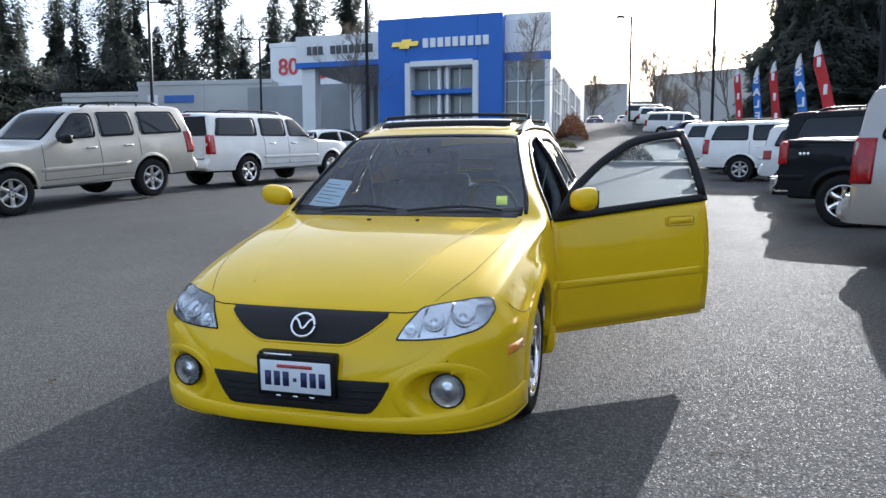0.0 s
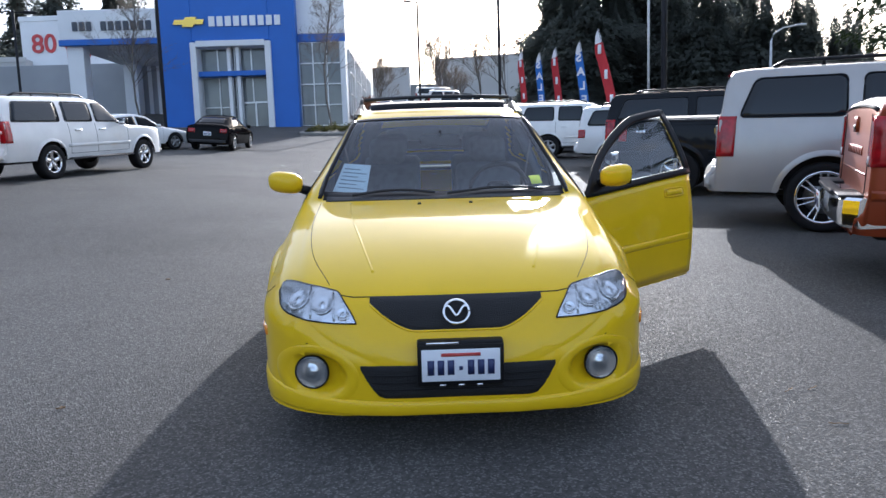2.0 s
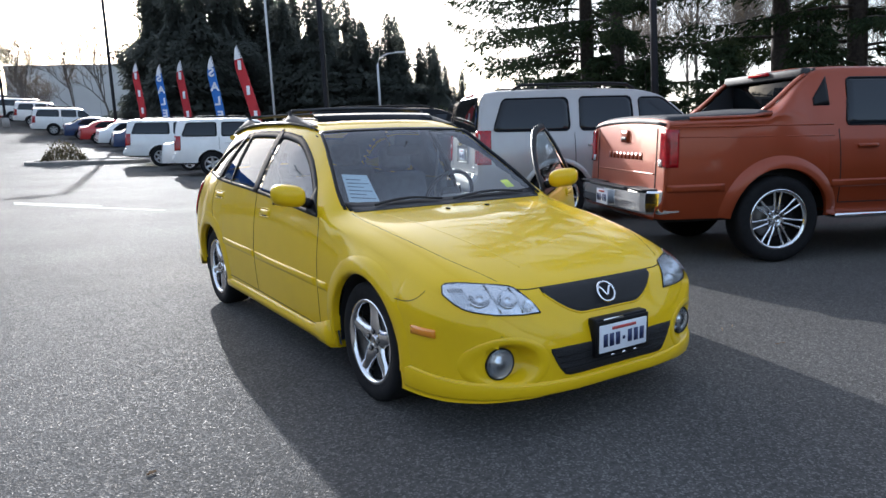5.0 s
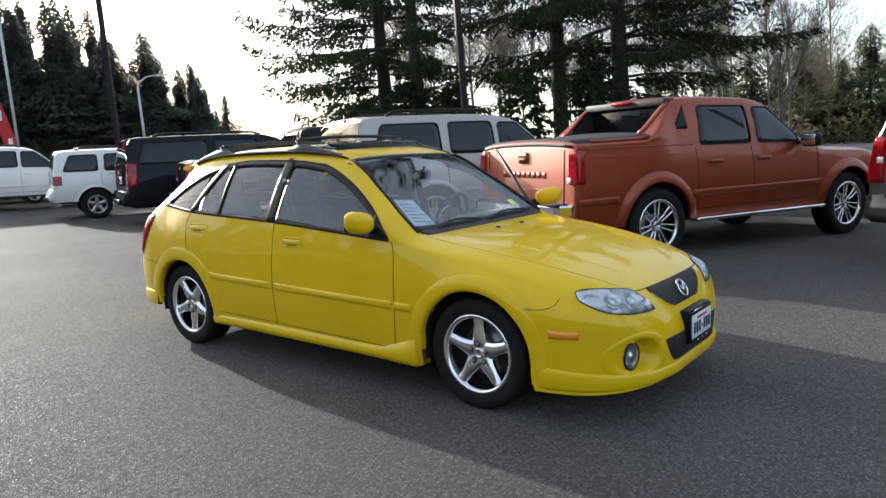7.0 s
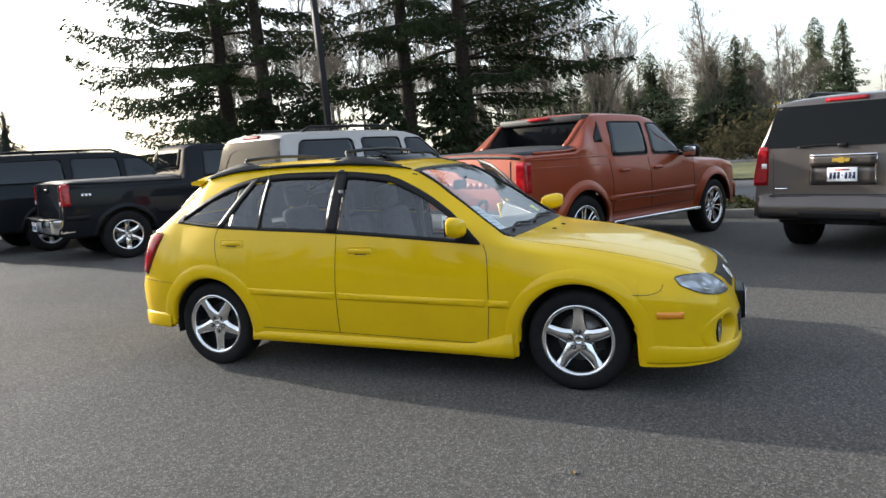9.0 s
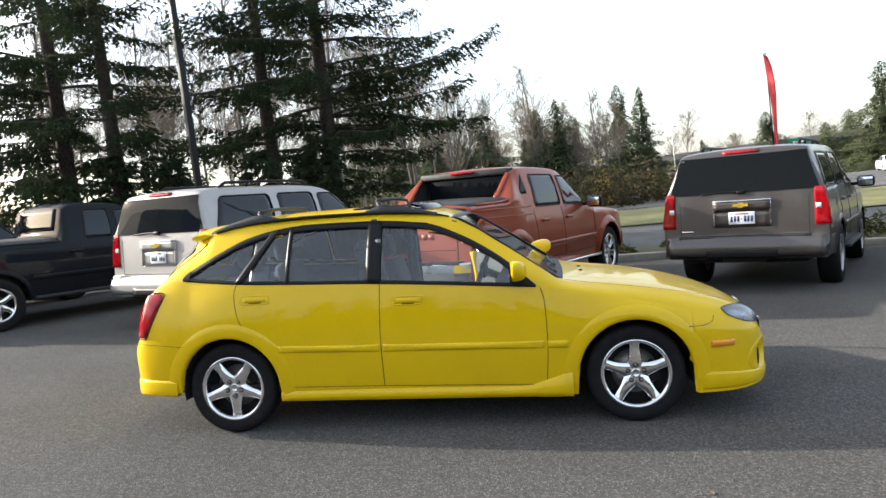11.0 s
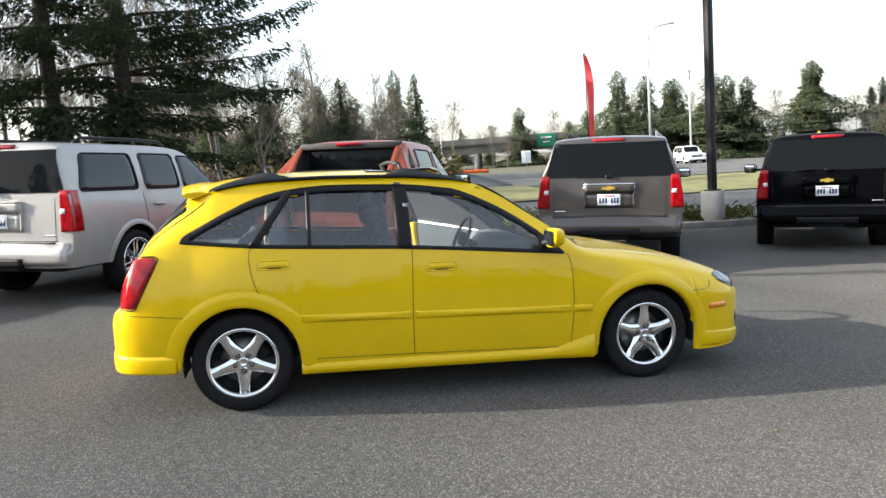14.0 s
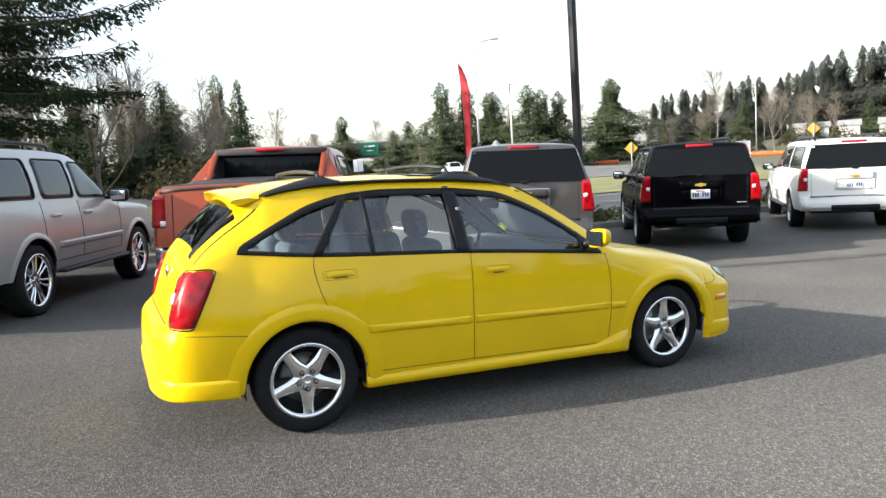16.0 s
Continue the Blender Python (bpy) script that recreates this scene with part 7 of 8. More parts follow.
def text_part(txt, parent, m, size, material, name="sign_lettering", depth=0.04, bold=0.0):
    cu = bpy.data.curves.new(name, "FONT")
    cu.body = txt
    cu.size = size
    cu.extrude = depth
    cu.offset = bold
    cu.align_x, cu.align_y = "CENTER", "CENTER"
    tmp = bpy.data.objects.new(name, cu)
    scene.collection.objects.link(tmp)
    dg = bpy.context.evaluated_depsgraph_get()
    me = bpy.data.meshes.new_from_object(tmp.evaluated_get(dg))
    bpy.data.objects.remove(tmp)
    bpy.data.curves.remove(cu)
    me.materials.clear()
    me.materials.append(material)
    ob = new(name, me)
    ob.parent = parent
    ob.matrix_local = m
    return ob


def bars_part(parent, mtx, x0, x1, z0, z1, y, n, material, gap=0.28):
    """Plain bars in place of a brand's letters."""
    w = (x1 - x0) / n
    for k in range(n):
        block("sign_bar", parent, mtx, x0 + w * k + w * gap / 2, x0 + w * (k + 1) - w * gap / 2, y - 0.08, y, z0, z1, material, 0.0)


def window_grid(parent, mtx, x0, x1, z0, z1, y, nx, nz, bar=0.08, glass=None, frame_mat=None):
    w = block("window", parent, mtx, x0, x1, y + 0.10, y + 0.14, z0, z1, glass or SHOP_GLASS, 0.0)
    for k in range(nx + 1):
        x = x0 + (x1 - x0) * k / nx
        block("mullion", w, mtx, x - bar / 2, x + bar / 2, y - 0.02, y + 0.10, z0, z1, frame_mat or ALUMINIUM, 0.0)
    for k in range(nz + 1):
        z = z0 + (z1 - z0) * k / nz
        block("transom", w, mtx, x0 + bar / 2, x1 - bar / 2, y - 0.01, y + 0.09, z - bar / 2, z + bar / 2, frame_mat or ALUMINIUM, 0.0)
    return w


def dealership():
    b = empty("dealership_building")
    tagged(b, "blue and white dealership showroom with entrance tower, canopy and glass", "building")
    m = FRONT
    # right-hand glazed wing
    block("wing_wall", b, m, -3.3, 0.0, 0.6, 30.0, -1.0, 9.2, WHITE_PANEL, label="white wall panels")
    block("wing_band", b, m, -3.3, 0.06, 0.35, 0.6, 5.9, 6.45, BLUE_PANEL)
    block("wing_fascia", b, m, -3.3, 0.08, 0.30, 0.6, 6.45, 8.75, WHITE_PANEL)
    window_grid(b, m, -3.2, -0.35, 0.2, 5.9, 0.42, 3, 4)
    block("wing_post", b, m, -0.35, 0.0, 0.35, 0.6, -0.5, 5.9, WHITE_PANEL)
    for k in range(4):  # side windows
        mm = m @ Matrix.Translation((0.0, 2.0 + 6.0 * k, 0)) @ Matrix.Rotation(radians(90), 4, "Z")
        window_grid(b, mm, 0.2, 3.8, 1.0, 5.6, -0.12, 2, 3)
    # blue tower with framed entrance
    x0, x1 = -12.4, -3.2
    for a, c, d, e in ((x0, -10.2, -1.0, 9.1), (-5.0, x1, -1.0, 9.1), (-10.2, -5.0, 6.0, 9.1)):
        block("tower_wall", b, m, a, c, -0.5, 2.5, d, e, BLUE_PANEL, label="bright blue metal panels")
    block("tower_roof", b, m, x0 + .1, x1 - .1, -0.4, 8.0, 9.0, 9.12, ROOF_GRAY)
    block("tower_back", b, m, -10.2, -5.0, 1.4, 2.2, -1.0, 6.2, GRAY_WALL)
    block("portal_frame", b, m, -10.3, -9.9, -0.75, 0.4, -0.6, 5.9, WHITE_PANEL)
    block("portal_frame", b, m, -5.3, -4.9, -0.75, 0.4, -0.6, 5.9, WHITE_PANEL)
    block("portal_frame", b, m, -9.9, -5.3, -0.75, 0.4, 5.6, 6.0, WHITE_PANEL)
    block("portal_band", b, m, -9.9, -5.3, -0.5, 0.3, 3.65, 4.0, BLUE_PANEL)
    window_grid(b, m, -9.9, -5.3, 4.0, 5.6, 0.25, 4, 1)
    window_grid(b, m, -9.9, -5.3, -0.4, 3.65, 0.35, 4, 2)
    for x in (-7.85, -7.25):
        block("portal_post", b, m, x - 0.12, x + 0.12, -0.35, 0.3, -0.4, 5.6, WHITE_PANEL)
    window_grid(b, m, -7.2, -5.4, -0.4, 1.9, 0.18, 2, 1, bar=0.12)
    # sign: emblem and brand bars
    em = [(-11.2, 7.42), (-10.55, 7.42), (-10.50, 7.58), (-9.75, 7.58), (-9.82, 7.42), (-9.25, 7.42), (-9.35, 7.10), (-9.95, 7.10), (-10.0, 6.94), (-10.75, 6.94), (-10.68, 7.10), (-11.35, 7.10)]
    bm = bmesh.new()
    f = bm.faces.new([bm.verts.new((x, -0.56, z)) for x, z in em])
    r = bmesh.ops.extrude_face_region(bm, geom=[f])
    for v in r["geom"]:
        if isinstance(v, bmesh.types.BMVert):
            v.co.y -= 0.1
    bmesh.ops.recalc_face_normals(bm, faces=bm.faces[:])
    bm.transform(m)
    part("sign_emblem", bm, GOLD, b, "gold emblem", smooth=False)
    bars_part(b, m, -9.05, -4.1, 6.95, 7.60, -0.52, 9, SIGN_WHITE)
    # canopy on the left with white fascia
    block("canopy_fascia", b, m, -19.2, -12.4, -0.1, 0.2, 6.4, 8.35, WHITE_PANEL, label="white canopy fascia with dark bars")
    block("canopy_stripe", b, m, -19.25, -12.4, -0.16, 0.2, 6.0, 6.4, BLUE_PANEL)
    block("canopy_roof", b, m, -19.2, -12.4, 0.2, 11.0, 6.1, 8.2, WHITE_PANEL)
    block("canopy_column", b, m, -18.9, -17.8, 0.2, 1.2, -1.2, 6.1, WHITE_PANEL)
    block("canopy_column", b, m, -18.9, -17.8, 9.5, 10.5, -1.2, 6.1, WHITE_PANEL)
    bars_part(b, m, -18.3, -16.9, 6.95, 7.55, -0.12, 3, SIGN_DARK)
    bars_part(b, m, -16.4, -12.9, 6.95, 7.55, -0.12, 7, SIGN_DARK)
    block("back_wall", b, m, -30.0, -3.3, 11.0, 30.0, -1.0, 6.4, GRAY_WALL)
    for k in range(9):
        block("corrugation", b, m, -19.0 + 0.75 * k, -18.7 + 0.75 * k, 10.9, 11.0, -0.5, 6.4, WHITE_PANEL, 0.0)
    block("showroom_door", b, m, -15.8, -13.0, 10.82, 10.98, 0.0, 2.6, SHOP_GLASS, 0.0)
    return b


dealership()


def warehouse(name, label, p0, p1, depth, z0, z1, wall):
    b = empty(name)
    tagged(b, label, "building")
    d = Vector((p1[0] - p0[0], p1[1] - p0[1], 0))
    m = Matrix.Translation((p0[0], p0[1], 0)) @ Matrix.Rotation(math.atan2(d.y, d.x), 4, "Z")
    L = d.length
    block("wall", b, m, 0, L, 0, depth, z0, z1, wall, 0.05)
    block("roof", b, m, 0.3, L - 0.3, 0.3, depth - 0.3, z1 - 0.1, z1 + 0.06, ROOF_GRAY)
    block("parapet", b, m, -0.06, L + 0.06, -0.08, 0.25, z1 - 0.35, z1 + 0.1, wall)
    n = max(1, int(L / 6))
    for k in range(1, n):
        block("wall_joint", b, m, L * k / n - 0.03, L * k / n + 0.03, -0.012, 0.05, z0, z1 - 0.4, GRAY_WALL, 0.0)
    return b, m, L


wh, whm, whl = warehouse("warehouse", "long pale concrete warehouse with flat roof and small signs", (-31.2, 74.4), (-17.0, 72.5), 22, 3.0, 11.6, WARE_WALL)
warehouse("warehouse", "lower pale concrete warehouse wing with flat roof", (-40.0, 76.2), (-31.3, 75.0), 20, 3.0, 10.7, WARE_WALL)
block("wall_sign", wh, whm, 2.9, 6.0, -0.15, 0.0, 9.55, 10.25, SIGN_BLUE, 0.0)
block("wall_sign", wh, whm, 1.1, 2.2, -0.15, 0.0, 9.35, 10.3, SIGN_WHITE, 0.0)
wh2, wm2, wl2 = warehouse("warehouse", "white warehouse wall with red anniversary lettering", (-17.6, 74.5), (-7.0, 71.0), 16, 3.5, 15.4, WHITE_PANEL)
up = Matrix.Rotation(radians(90), 4, "X")
text_part("80", wh2, wm2 @ Matrix.Translation((2.1, -0.06, 13.0)) @ up, 2.3, SIGN_RED, bold=0.03)
text_part("YEARS", wh2, wm2 @ Matrix.Translation((6.6, -0.06, 12.4)) @ up, 2.1, SIGN_RED, bold=0.03)
block("canopy", wh2, wm2, 0.0, 10.0, -1.6, 0.0, 6.9, 7.6, GRAY_WALL)
warehouse("far_building", "pale far industrial building with flat roof", (22.6, 118.0), (29.5, 116.0), 15, 7.0, 17.0, WARE_WALL)
warehouse("far_building", "low pale far building", (29.5, 120.0), (35.0, 119.0), 12, 7.0, 14.5, GRAY_WALL)
warehouse("far_building", "broad pale warehouse beyond the upper lot", (34.5, 118.0), (50.0, 108.0), 18, 7.0, 18.5, WARE_WALL)
hedge = shrub("hedge", "red-brown clipped hedge on the bank beside the showroom", 1.1, 8.0, 2.1, 3, 4200, SHRUB_RED, 0.12)
put(hedge, 9.8, 54.0, turn=-14)


# ---- poles, flags, signs, islands ----
POLE_BLACK = mat("black_pole_paint", (0.012, 0.012, 0.016), rough=0.45, spec=0.25)
GALV = mat("galvanised_steel", (0.50, 0.51, 0.52), rough=0.45, metal=0.6, vary=0.15, scale=6)
FLAG_RED = mat("red_flag_cloth", (0.44, 0.025, 0.032), rough=0.8)
FLAG_BLUE = mat("blue_flag_cloth", (0.04, 0.16, 0.50), rough=0.8)
FLAG_WHITE = mat("white_flag_cloth", (0.75, 0.75, 0.77), rough=0.8)
YELLOW_SIGN = mat("yellow_sign", (0.45, 0.27, 0.03), rough=0.5)
BRIDGE_CONC = mat("dark_bridge_concrete", (0.135, 0.135, 0.13), rough=0.9, vary=0.35, scale=0.3)
GREEN_SIGN = mat("green_sign", (0.0, 0.20, 0.13), rough=0.5)
ORANGE_NET = mat("orange_barrier", (0.70, 0.14, 0.03), rough=0.7, vary=0.4, scale=3)


def light_pole(x, y, h=9.0, base=0.75, r=0.075, heads=1, turn=0.0, material=None):
    p = empty("light_pole")
    tagged(p, "tall black steel parking lot light pole on a concrete base", "light pole", group="lot light poles")
    part("concrete_base", cyl_bm(0.26, base + 0.3, "z", 24, (0, 0, base / 2 - 0.15), r2=0.25, bevel=0.02), CONCRETE, p)
    part("base_plate", box_bm(0.26, 0.26, 0.03, 0, 0, base + 0.015, bevel=0.005), POLE_BLACK, p)
    part("pole", box_bm(2 * r, 2 * r, h - base - 0.03, 0, 0, (h + base + 0.03) / 2, bevel=0.015), material or POLE_BLACK, p)
    for k in range(heads):
        s = 1 if k == 0 else -1
        part("arm", box_bm(0.7, 0.06, 0.06, s * 0.35, 0, h - 0.1, bevel=0.01), material or POLE_BLACK, p)
        part("lamp_head", box_bm(0.75, 0.36, 0.16, s * 0.95, 0, h - 0.08, bevel=0.04), material or POLE_BLACK, p)
    put(p, x, y, z=land(lx(x), ly(y)), turn=turn)
    return p


def street_lamp(x, y, h=9.5, turn=0.0):
    p = empty("street_lamp")
    tagged(p, "galvanised street lamp with a curved arm", "street lamp", group="street lamps")
    pts = [(0, 0, 0), (0, 0, h * 0.5), (0, 0, h * 0.86), (0.15, 0, h * 0.93), (0.7, 0, h * 0.985), (1.5, 0, h)]
    part("post", tube_bm(pts, 0.08, 10, radii=[0.11, 0.09, 0.075, 0.06, 0.05, 0.045]), GALV, p)
    part("lamp_head", box_bm(0.7, 0.26, 0.13, 1.75, 0, h, bevel=0.05), GALV, p)
    put(p, x, y, turn=turn)
    return p


def feather_flag(x, y, h, letters, material, label, lean=0.06, turn=0.0, wide=0.42, foot=0.34):
    f = empty("feather_flag")
    tagged(f, label, "flag", group="feather flags")

    def at(t):
        return lean * h * t ** 1.5

    part("flag_pole", tube_bm([(at(k / 8), 0, h * k / 8) for k in range(9)], 0.02, 8, radii=[0.022 - 0.0016 * k for k in range(9)]), POLE_BLACK, f)

    def cloth(t0, t1, name, m):
        rows = []
        for k in range(13):
            t = t0 + (t1 - t0) * k / 12
            w = wide * min(1, (1.005 - t) * 5.5) ** 0.6
            rows.append([(at(t) + 0.03 - w * q / 5, 0.04 * math.sin(7 * t + 0.8 * q), h * t - 0.10 * q / 5) for q in range(6)])
        bm = bmesh.new()
        grid_mesh(bm, rows)
        md = part(name, bm, m, f).modifiers.new("thick", "SOLIDIFY")
        md.thickness = 0.012

    top = 1.0 if not letters else 0.89
    cloth(foot, top, "flag_cloth", material)
    if letters:
        cloth(top, 1.0, "flag_tip", FLAG_WHITE)
    n = len(letters)
    for k, ch in enumerate(letters):
        t = 0.83 - (0.83 - foot - 0.07) * k / max(1, n - 1)
        m = Matrix.Translation((at(t) + 0.03 - wide / 2, 0.0, h * t)) @ Matrix.Rotation(radians(-90 * 0), 4, "Y")
        if ch == "|":  # plain bar in place of a brand letter
            part("flag_bar", box_bm(wide * 0.34, 0.11, 0.40, bevel=0.01, seg=1), FLAG_WHITE, f).matrix_local = m
        else:
            text_part(ch, f, m @ Matrix.Rotation(math.pi, 4, "Z") @ Matrix.Rotation(radians(90), 4, "X"), 0.58, FLAG_WHITE, "flag_letter", 0.055, 0.02)
    put(f, x, y, turn=turn)
    return f


light_pole(6.75, -5.35, 11.0, 0.78)
light_pole(13.2, 8.9, 11.0, 0.7, turn=40)
light_pole(-3.4, 32.8, 12.0, 0.8, r=0.065, turn=20)
light_pole(-16.0, 40.0, 8.5, 0.8, turn=0)
light_pole(-13.0, 52.0, 7.5, 0.8, heads=2, turn=10)
light_pole(11.6, 19.2, 12.0, 0.7, turn=20, r=0.065)
light_pole(17.5, 47.0, 9.5, 0.7, turn=190)
light_pole(16.0, 62.0, 9.5, 0.7, turn=190)
light_pole(26.0, 42.0, 13.0, 0.7, r=0.06, turn=180, material=GALV)
street_lamp(34.0, 40.0, 6.5, turn=-35)
for x, y, h, m, t, ln in ((15.7, 28.3, 5.2, FLAG_RED, "|||", -0.20), (17.1, 33.6, 5.1, FLAG_BLUE, "SALE", -0.11), (18.2, 38.8, 5.1, FLAG_RED, "|||", -0.09), (18.8, 42.5, 5.0, FLAG_BLUE, "SALE", -0.07), (19.2, 46.1, 5.2, FLAG_RED, "|||", -0.08)):
    feather_flag(x, y, h, t, m, "tall red feather flag with white bars and white tip" if m is FLAG_RED else "tall blue feather flag with white SALE lettering", lean=ln, turn=-38)
feather_flag(8.75, -3.6, 4.1, "", FLAG_RED, "red feather flag on a black pole behind an SUV", lean=0.0, turn=-17, wide=0.46, foot=0.2)


# ---- overpass, signs, street furniture beyond the lawn ----
def overpass():
    b = empty("overpass_bridge")
    tagged(b, "gray concrete highway overpass with dark girders and piers", "bridge")
    a0, a1 = Vector((131.3, -56.1, 0)), Vector((108.0, -90.5, 0))
    d = a1 - a0
    m = Matrix.Translation((a0.x, a0.y, 0)) @ Matrix.Rotation(math.atan2(d.y, d.x), 4, "Z")
    L = d.length
    block("deck", b, m, -20, L, 0, 18, 4.0, 4.6, BRIDGE_CONC, 0.05)
    block("parapet", b, m, -20, L, -0.2, 0.15, 4.3, 5.5, BRIDGE_CONC, 0.05)
    for k in range(6):
        block("girder", b, m, -20, L, 0.6 + 2.8 * k, 1.2 + 2.8 * k, 2.4, 4.0, BRIDGE_CONC, 0.02)
    for k in range(5):
        for j in range(3):
            o = part("pier", cyl_bm(0.55, 5.0, "z", 16, (0, 0, 1.5)), GRAY_WALL, b)
            o.matrix_world = m @ Matrix.Translation((3 + 9.0 * k, 1.5 + 4 * j, 0))
    block("sign_panel", b, m, 24.6, 28.2, -0.45, -0.3, 2.9, 5.4, GREEN_SIGN, 0.0)
    for z, w in ((4.7, 2.2), (3.8, 1.4)):
        block("sign_bar", b, m, 26.4 - w / 2, 26.4 + w / 2, -0.5, -0.46, z - 0.15, z + 0.15, SIGN_WHITE, 0.0)
    return b


overpass()


def post_sign(x, y, h, size, shape, material, label, turn, z=None):
    s = empty("road_sign")
    tagged(s, label, "road sign")
    part("post", box_bm(0.06, 0.06, h, 0, 0, h / 2, bevel=0.005), GALV, s)
    bm = box_bm(size, 0.02, size * (1.0 if shape != "tall" else 1.3), 0, 0, 0, bevel=0.008, seg=1)
    bm.transform(Matrix.Translation((0, -0.05, h - size * 0.55)) @ (Matrix.Rotation(radians(45), 4, "Y") if shape == "diamond" else Matrix.Identity(4)))
    part("sign_plate", bm, material, s, smooth=False)
    if shape == "circle":
        part("disc", cyl_bm(size * 0.45, 0.012, "y", 32, (0, -0.07, h - size * 0.55)), SIGN_RED, s)
        for word, dz in (("DO NOT", 0.17), ("ENTER", -0.28)):
            text_part(word, s, Matrix.Translation((0, -0.074, h - size * 0.55 + dz * size)) @ Matrix.Rotation(radians(90), 4, "X"), size * 0.17, SIGN_WHITE, depth=0.006)
        part("bar", box_bm(size * 0.62, 0.012, size * 0.13, 0, -0.082, h - size * 0.55), SIGN_WHITE, s)
    if shape == "diamond" and material is YELLOW_SIGN:
        part("arrow", box_bm(0.07, 0.012, 0.42, 0, -0.07, h - size * 0.58), SIGN_DARK, s)
        bm = bmesh.new()
        bm.faces.new([bm.verts.new(p) for p in ((-0.16, -0.072, h - size * 0.45), (0.16, -0.072, h - size * 0.45), (0, -0.072, h - size * 0.25))])
        part("arrow_head", bm, SIGN_DARK, s)
    put(s, x, y, z, turn=turn)
    return s


post_sign(21.5, -17.7, 2.6, 0.72, "diamond", GALV, "diamond road sign seen from its gray back", 45)
post_sign(23.0, -31.6, 2.3, 0.6, "diamond", YELLOW_SIGN, "yellow diamond road sign with a black arrow", 35)
post_sign(18.1, -47.6, 3.1, 0.65, "diamond", YELLOW_SIGN, "yellow diamond warning sign", 30)
post_sign(53.7, -31.5, 2.2, 0.9, "tall", SIGN_WHITE, "white rectangular road sign", 55)
post_sign(6.37, -12.77, 1.87, 0.84, "circle", SIGN_WHITE, "red and white do-not-enter road sign on a steel post", 145, -0.15)
board = empty("low_sign")
tagged(board, "low blue-framed dark sign board in the planting strip", "sign")
part("board_panel", box_bm(0.70, 0.05, 0.40, 0, 0, 0.20, bevel=0.012), SIGN_BLUE, board)
part("board_face", box_bm(0.58, 0.012, 0.22, 0, -0.028, 0.17, bevel=0.004), SIGN_DARK, board)
part("board_bar", box_bm(0.30, 0.006, 0.05, 0, -0.037, 0.19), SIGN_WHITE, board)
for sx in (-0.28, 0.28):
    part("board_leg", box_bm(0.04, 0.04, 0.16, sx, 0.03, -0.02, bevel=0.006), GALV, board)
put(board, 6.12, -11.86, -0.17, turn=206)
street_lamp(39.3, -33.9, 11.4, turn=-132)
street_lamp(47.6, -46.8, 9.0, turn=-225)
street_lamp(93.5, -42.5, 9.0, turn=-45)
street_lamp(47.0, -100.0, 11.0, turn=30)
street_lamp(62.0, -75.0, 7.5, turn=-200)


def barrier(az0, az1, dist, h):
    rows = []
    for k in range(41):
        x, y = polar(az0 + (az1 - az0) * k / 40, dist)
        z = land(lx(x), ly(y)) - 0.1
        rows.append([(x, y, z), (x, y, z + h * (1 + 0.08 * math.sin(k * 1.7)))])
    bm = bmesh.new()
    grid_mesh(bm, rows)
    ob = part("barrier_fence", bm, ORANGE_NET)
    md = ob.modifiers.new("thick", "SOLIDIFY")
    md.thickness = 0.05
    tagged(ob, "orange plastic construction fence along the road", "fence")


barrier(114.5, 118.0, 88, 0.5)
barrier(141.8, 144, 86, 0.5)
barrier(152.5, 158, 86, 0.5)


def house(x, y, w, d, h, turn, wall, roof_m):
    b = empty("house")
    tagged(b, "small distant house with a pitched roof", "house", group="distant houses")
    part("wall", box_bm(w, d, h, 0, 0, h / 2, bevel=0.03, seg=1), wall, b, smooth=False)
    bm = bmesh.new()
    o, e = 0.4, h * 0.55
    v = [bm.verts.new(p) for p in ((-w / 2 - o, -d / 2 - o, h), (w / 2 + o, -d / 2 - o, h), (w / 2 + o, d / 2 + o, h), (-w / 2 - o, d / 2 + o, h), (-w / 2 - o, 0, h + e), (w / 2 + o, 0, h + e))]
    for f in ((0, 1, 5, 4), (2, 3, 4, 5), (0, 4, 3), (1, 2, 5), (3, 2, 1, 0)):
        bm.faces.new([v[i] for i in f])
    part("roof", bm, roof_m, b, smooth=False)
    for k in range(3):
        part("window", box_bm(w * 0.16, 0.06, h * 0.35, (k - 1) * w * 0.3, -d / 2 - 0.02, h * 0.55), SHOP_GLASS, b, smooth=False)
    put(b, x, y, turn=turn)


for k, (az, dist, w) in enumerate(((157.6, 190, 3.6), (159.2, 196, 3.4), (161.0, 190, 4.4), (163.5, 186, 4.0))):
    house(*polar(az, dist), w, 7, 2.6, -az + 180, (WARE_WALL, GRAY_WALL)[k % 2], ROOF_GRAY)


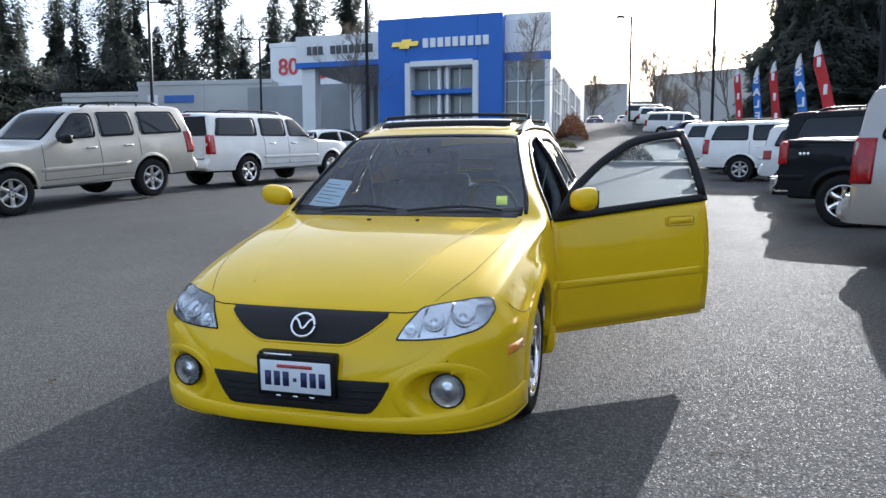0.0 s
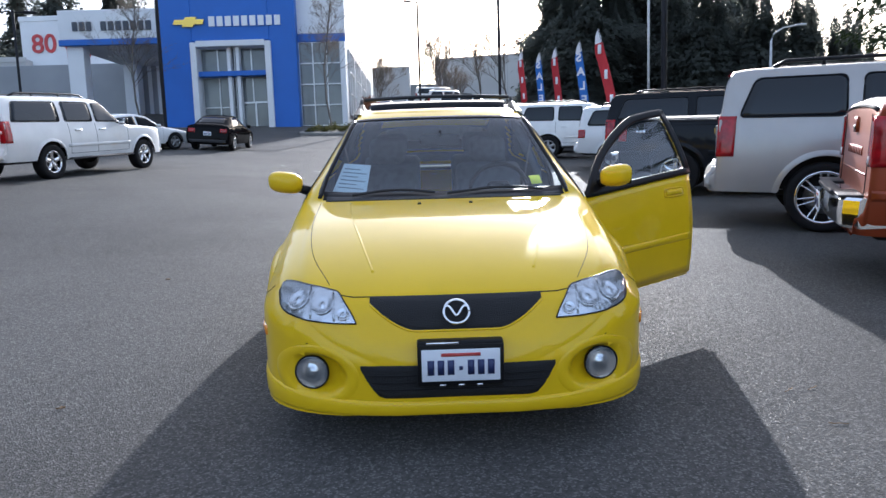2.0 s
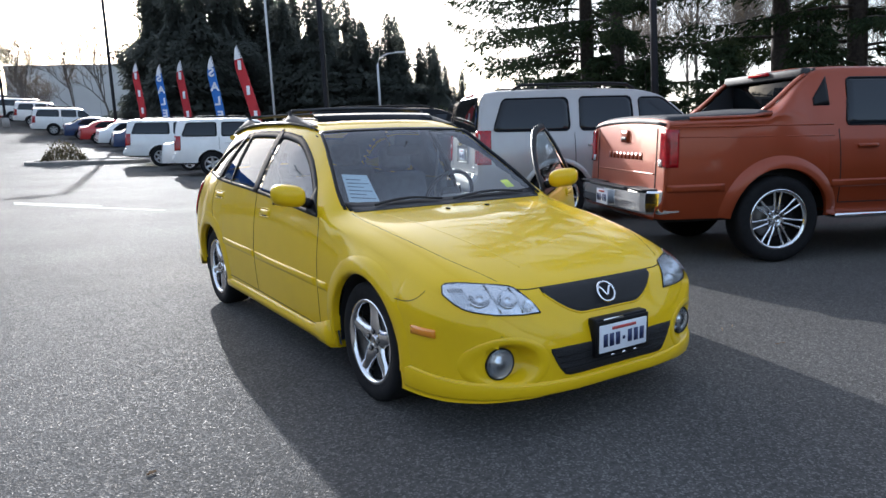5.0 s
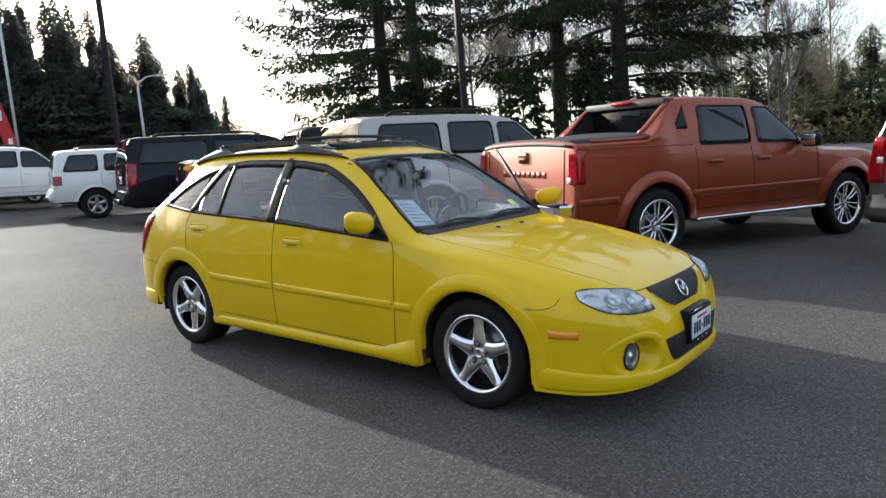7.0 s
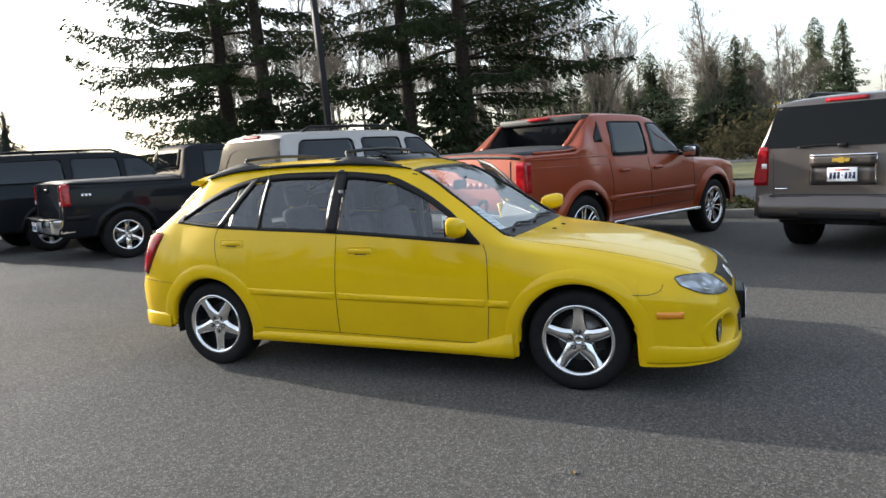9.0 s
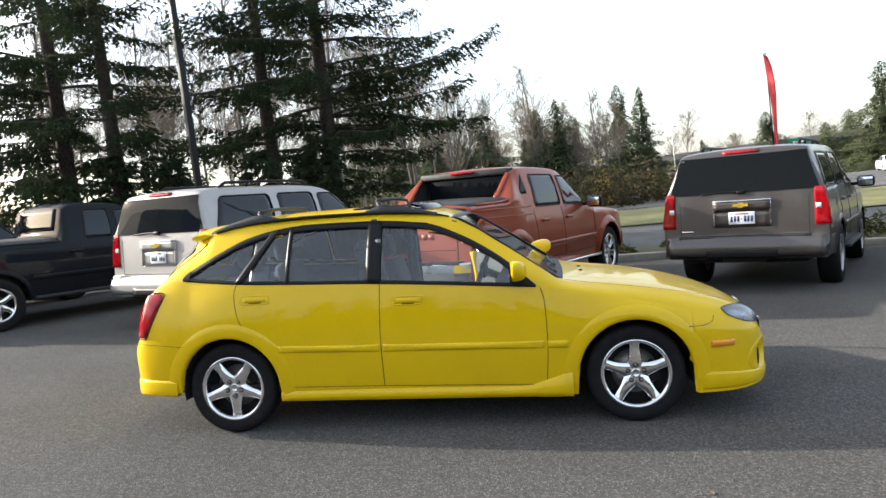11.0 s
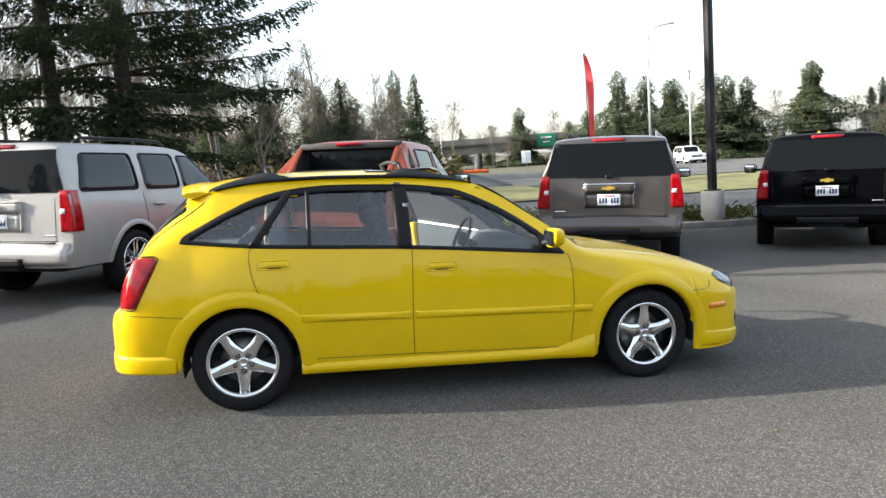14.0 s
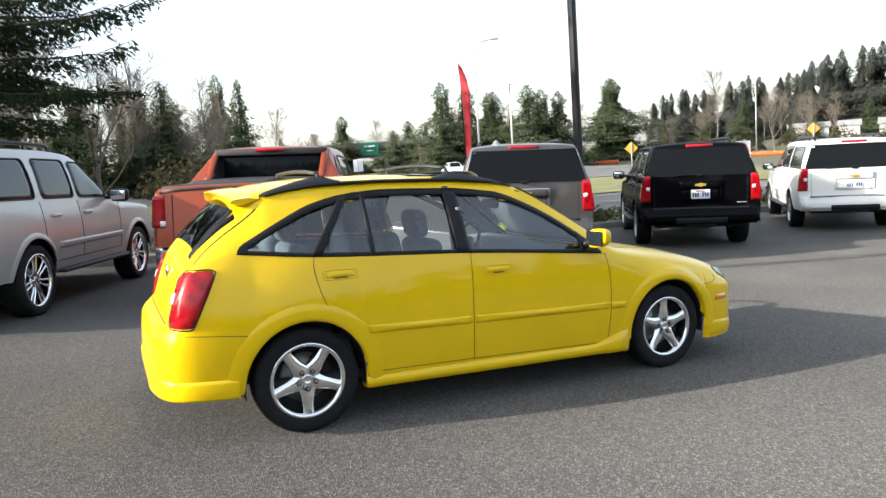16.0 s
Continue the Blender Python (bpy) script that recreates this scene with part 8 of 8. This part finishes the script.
# planting and islands
for x, y, h, k in ((37.7, -10.5, 4.2, 0), (39.6, -16.2, 3.2, 1), (41.9, -15.9, 2.2, 2)):
    tree = empty("sapling")
    tagged(tree, "small sapling with golden autumn leaves beyond the street", "tree", group="golden saplings")
    crown = shrub("crown", "", 0.9, 0.8, h, 300 + k, 420, SHRUB_GOLD, 0.09)
    crown.parent = tree
    del crown["category"]
    part("trunk", tube_bm([(0, 0, 0), (0.05, 0, h * 0.6)], 0.03, 6), BARK_GRAY, tree)
    put(tree, x, y)
for k in range(16):
    t = 0.02 + 0.055 * k
    i = int(t * (len(curb_line) - 1)) + 14
    if i >= len(curb_line) - 1:
        break
    x, y = curb_line[i]
    o = shrub("shrub", "low brown-green ground-cover shrub", rnd.uniform(0.7, 1.2), rnd.uniform(0.5, 0.8), rnd.uniform(0.35, 0.6), 50 + k, 500, SHRUB, 0.07)
    put(o, x + 0.95, y - 0.35 * 0, z=land(x, y) + 0.10, turn=rnd.uniform(0, 90))


def island(x, y, rx, ry, turn):
    rows = []
    for prof_r, prof_z in ((1.0, -0.05), (1.0, 0.13), (0.97, 0.15), (0.86, 0.15), (0.85, 0.11), (0.0, 0.16)):
        ring = []
        for k in range(32):
            a = 2 * math.pi * k / 32
            ux, uy = rx * prof_r * math.copysign(abs(math.cos(a)) ** 0.6, math.cos(a)), ry * prof_r * math.copysign(abs(math.sin(a)) ** 0.6, math.sin(a))
            c, s = math.cos(radians(turn)), math.sin(radians(turn))
            px, py = x + ux * c - uy * s, y + ux * s + uy * c
            ring.append((px, py, land(px, py) + prof_z))
        rows.append(ring)
    bm = bmesh.new()
    grid_mesh(bm, rows, close=True)
    bmesh.ops.remove_doubles(bm, verts=bm.verts[:], dist=0.001)
    bmesh.ops.recalc_face_normals(bm, faces=bm.faces[:])
    tagged(part("curb_island", bm, CURB_CONC, smooth=False), "raised concrete curbed planting island", "curb island", kind="structure")


island(9.6, 32.6, 2.4, 0.9, -15)
put(shrub("shrub", "round brown clipped shrub on a curbed island", 0.9, 0.8, 1.0, 71, 1500, SHRUB_DIM, 0.06), 8.7, 32.8, z=land(8.7, 32.8) + 0.14)
island(6.0, 44.0, 2.6, 1.6, -15)
for k in range(4):
    put(shrub("shrub", "low brown-green shrub in front of the showroom", 0.7, 0.6, 0.6, 80 + k, 500, SHRUB, 0.07), 4.4 + 1.0 * k, 44.3 - 0.25 * k, z=land(5, 44) + 0.14)
put(copy_thing(bare_b, Matrix.Identity(4)), 5.6, 45.4, turn=30, size=0.75)
put(copy_thing(bare_b, Matrix.Identity(4)), -5.6, 48.0, turn=80, size=0.75)


# ---- markings and litter on the asphalt ----
def painted_line(x0, y0, x1, y1, w=0.10, material=None):
    d = Vector((x1 - x0, y1 - y0, 0)).normalized()
    n = Vector((-d.y, d.x, 0)) * w / 2
    m = max(2, int(math.hypot(x1 - x0, y1 - y0) / 0.5))
    rows = []
    for k in range(m + 1):
        x, y = x0 + (x1 - x0) * k / m, y0 + (y1 - y0) * k / m
        rows.append([(x - n.x, y - n.y, land(x - n.x, y - n.y) + 0.005), (x + n.x, y + n.y, land(x + n.x, y + n.y) + 0.005)])
    sheet("parking_line", rows, material or LINE_WHITE, "worn white painted parking line", category="line")


painted_line(1.84, 18.62, 3.04, 13.77)
painted_line(0.5, 24.0, 2.82, 15.9, 0.08)


LEAF_BROWN = mat("dead_leaf", (0.26, 0.16, 0.08), rough=0.8, vary=0.4, scale=30)
rl = random.Random(9)
for k, (x, y) in enumerate(((1.10, 2.86), (1.01, 2.51), (1.22, 2.84), (0.9, 1.9), (-2.6, 1.8), (2.2, 1.5), (-2.9, 5.2), (-1.9, 6.9), (3.4, 2.2), (-2.2, 3.9))):
    if k < 3:
        pts = [(x + 0.014 * q, y + 0.006 * q * (-1) ** k + rl.uniform(-.006, .006), 0) for q in range(6)]
        tw = tube_bm([(a, b, land(a, b) + 0.006) for a, b, _ in pts], 0.002, 5)
        tagged(part("twig", tw, LEAF_BROWN), "small dry twig lying on the asphalt", "twig")
        continue
    bm = bmesh.new()
    rows = []
    for q in range(5):
        w = 0.011 * math.sin(math.pi * (q + 0.3) / 4.6)
        rows.append([(x + 0.010 * q, y - w, 0.006 + 0.006 * rl.random()), (x + 0.010 * q, y, 0.004), (x + 0.010 * q, y + w, 0.006 + 0.008 * rl.random())])
    rows = [[(a, b, land(a, b) + c) for a, b, c in r] for r in rows]
    grid_mesh(bm, rows)
    tagged(part("fallen_leaf", bm, LEAF_BROWN), "small brown fallen leaf on the asphalt", "leaf")
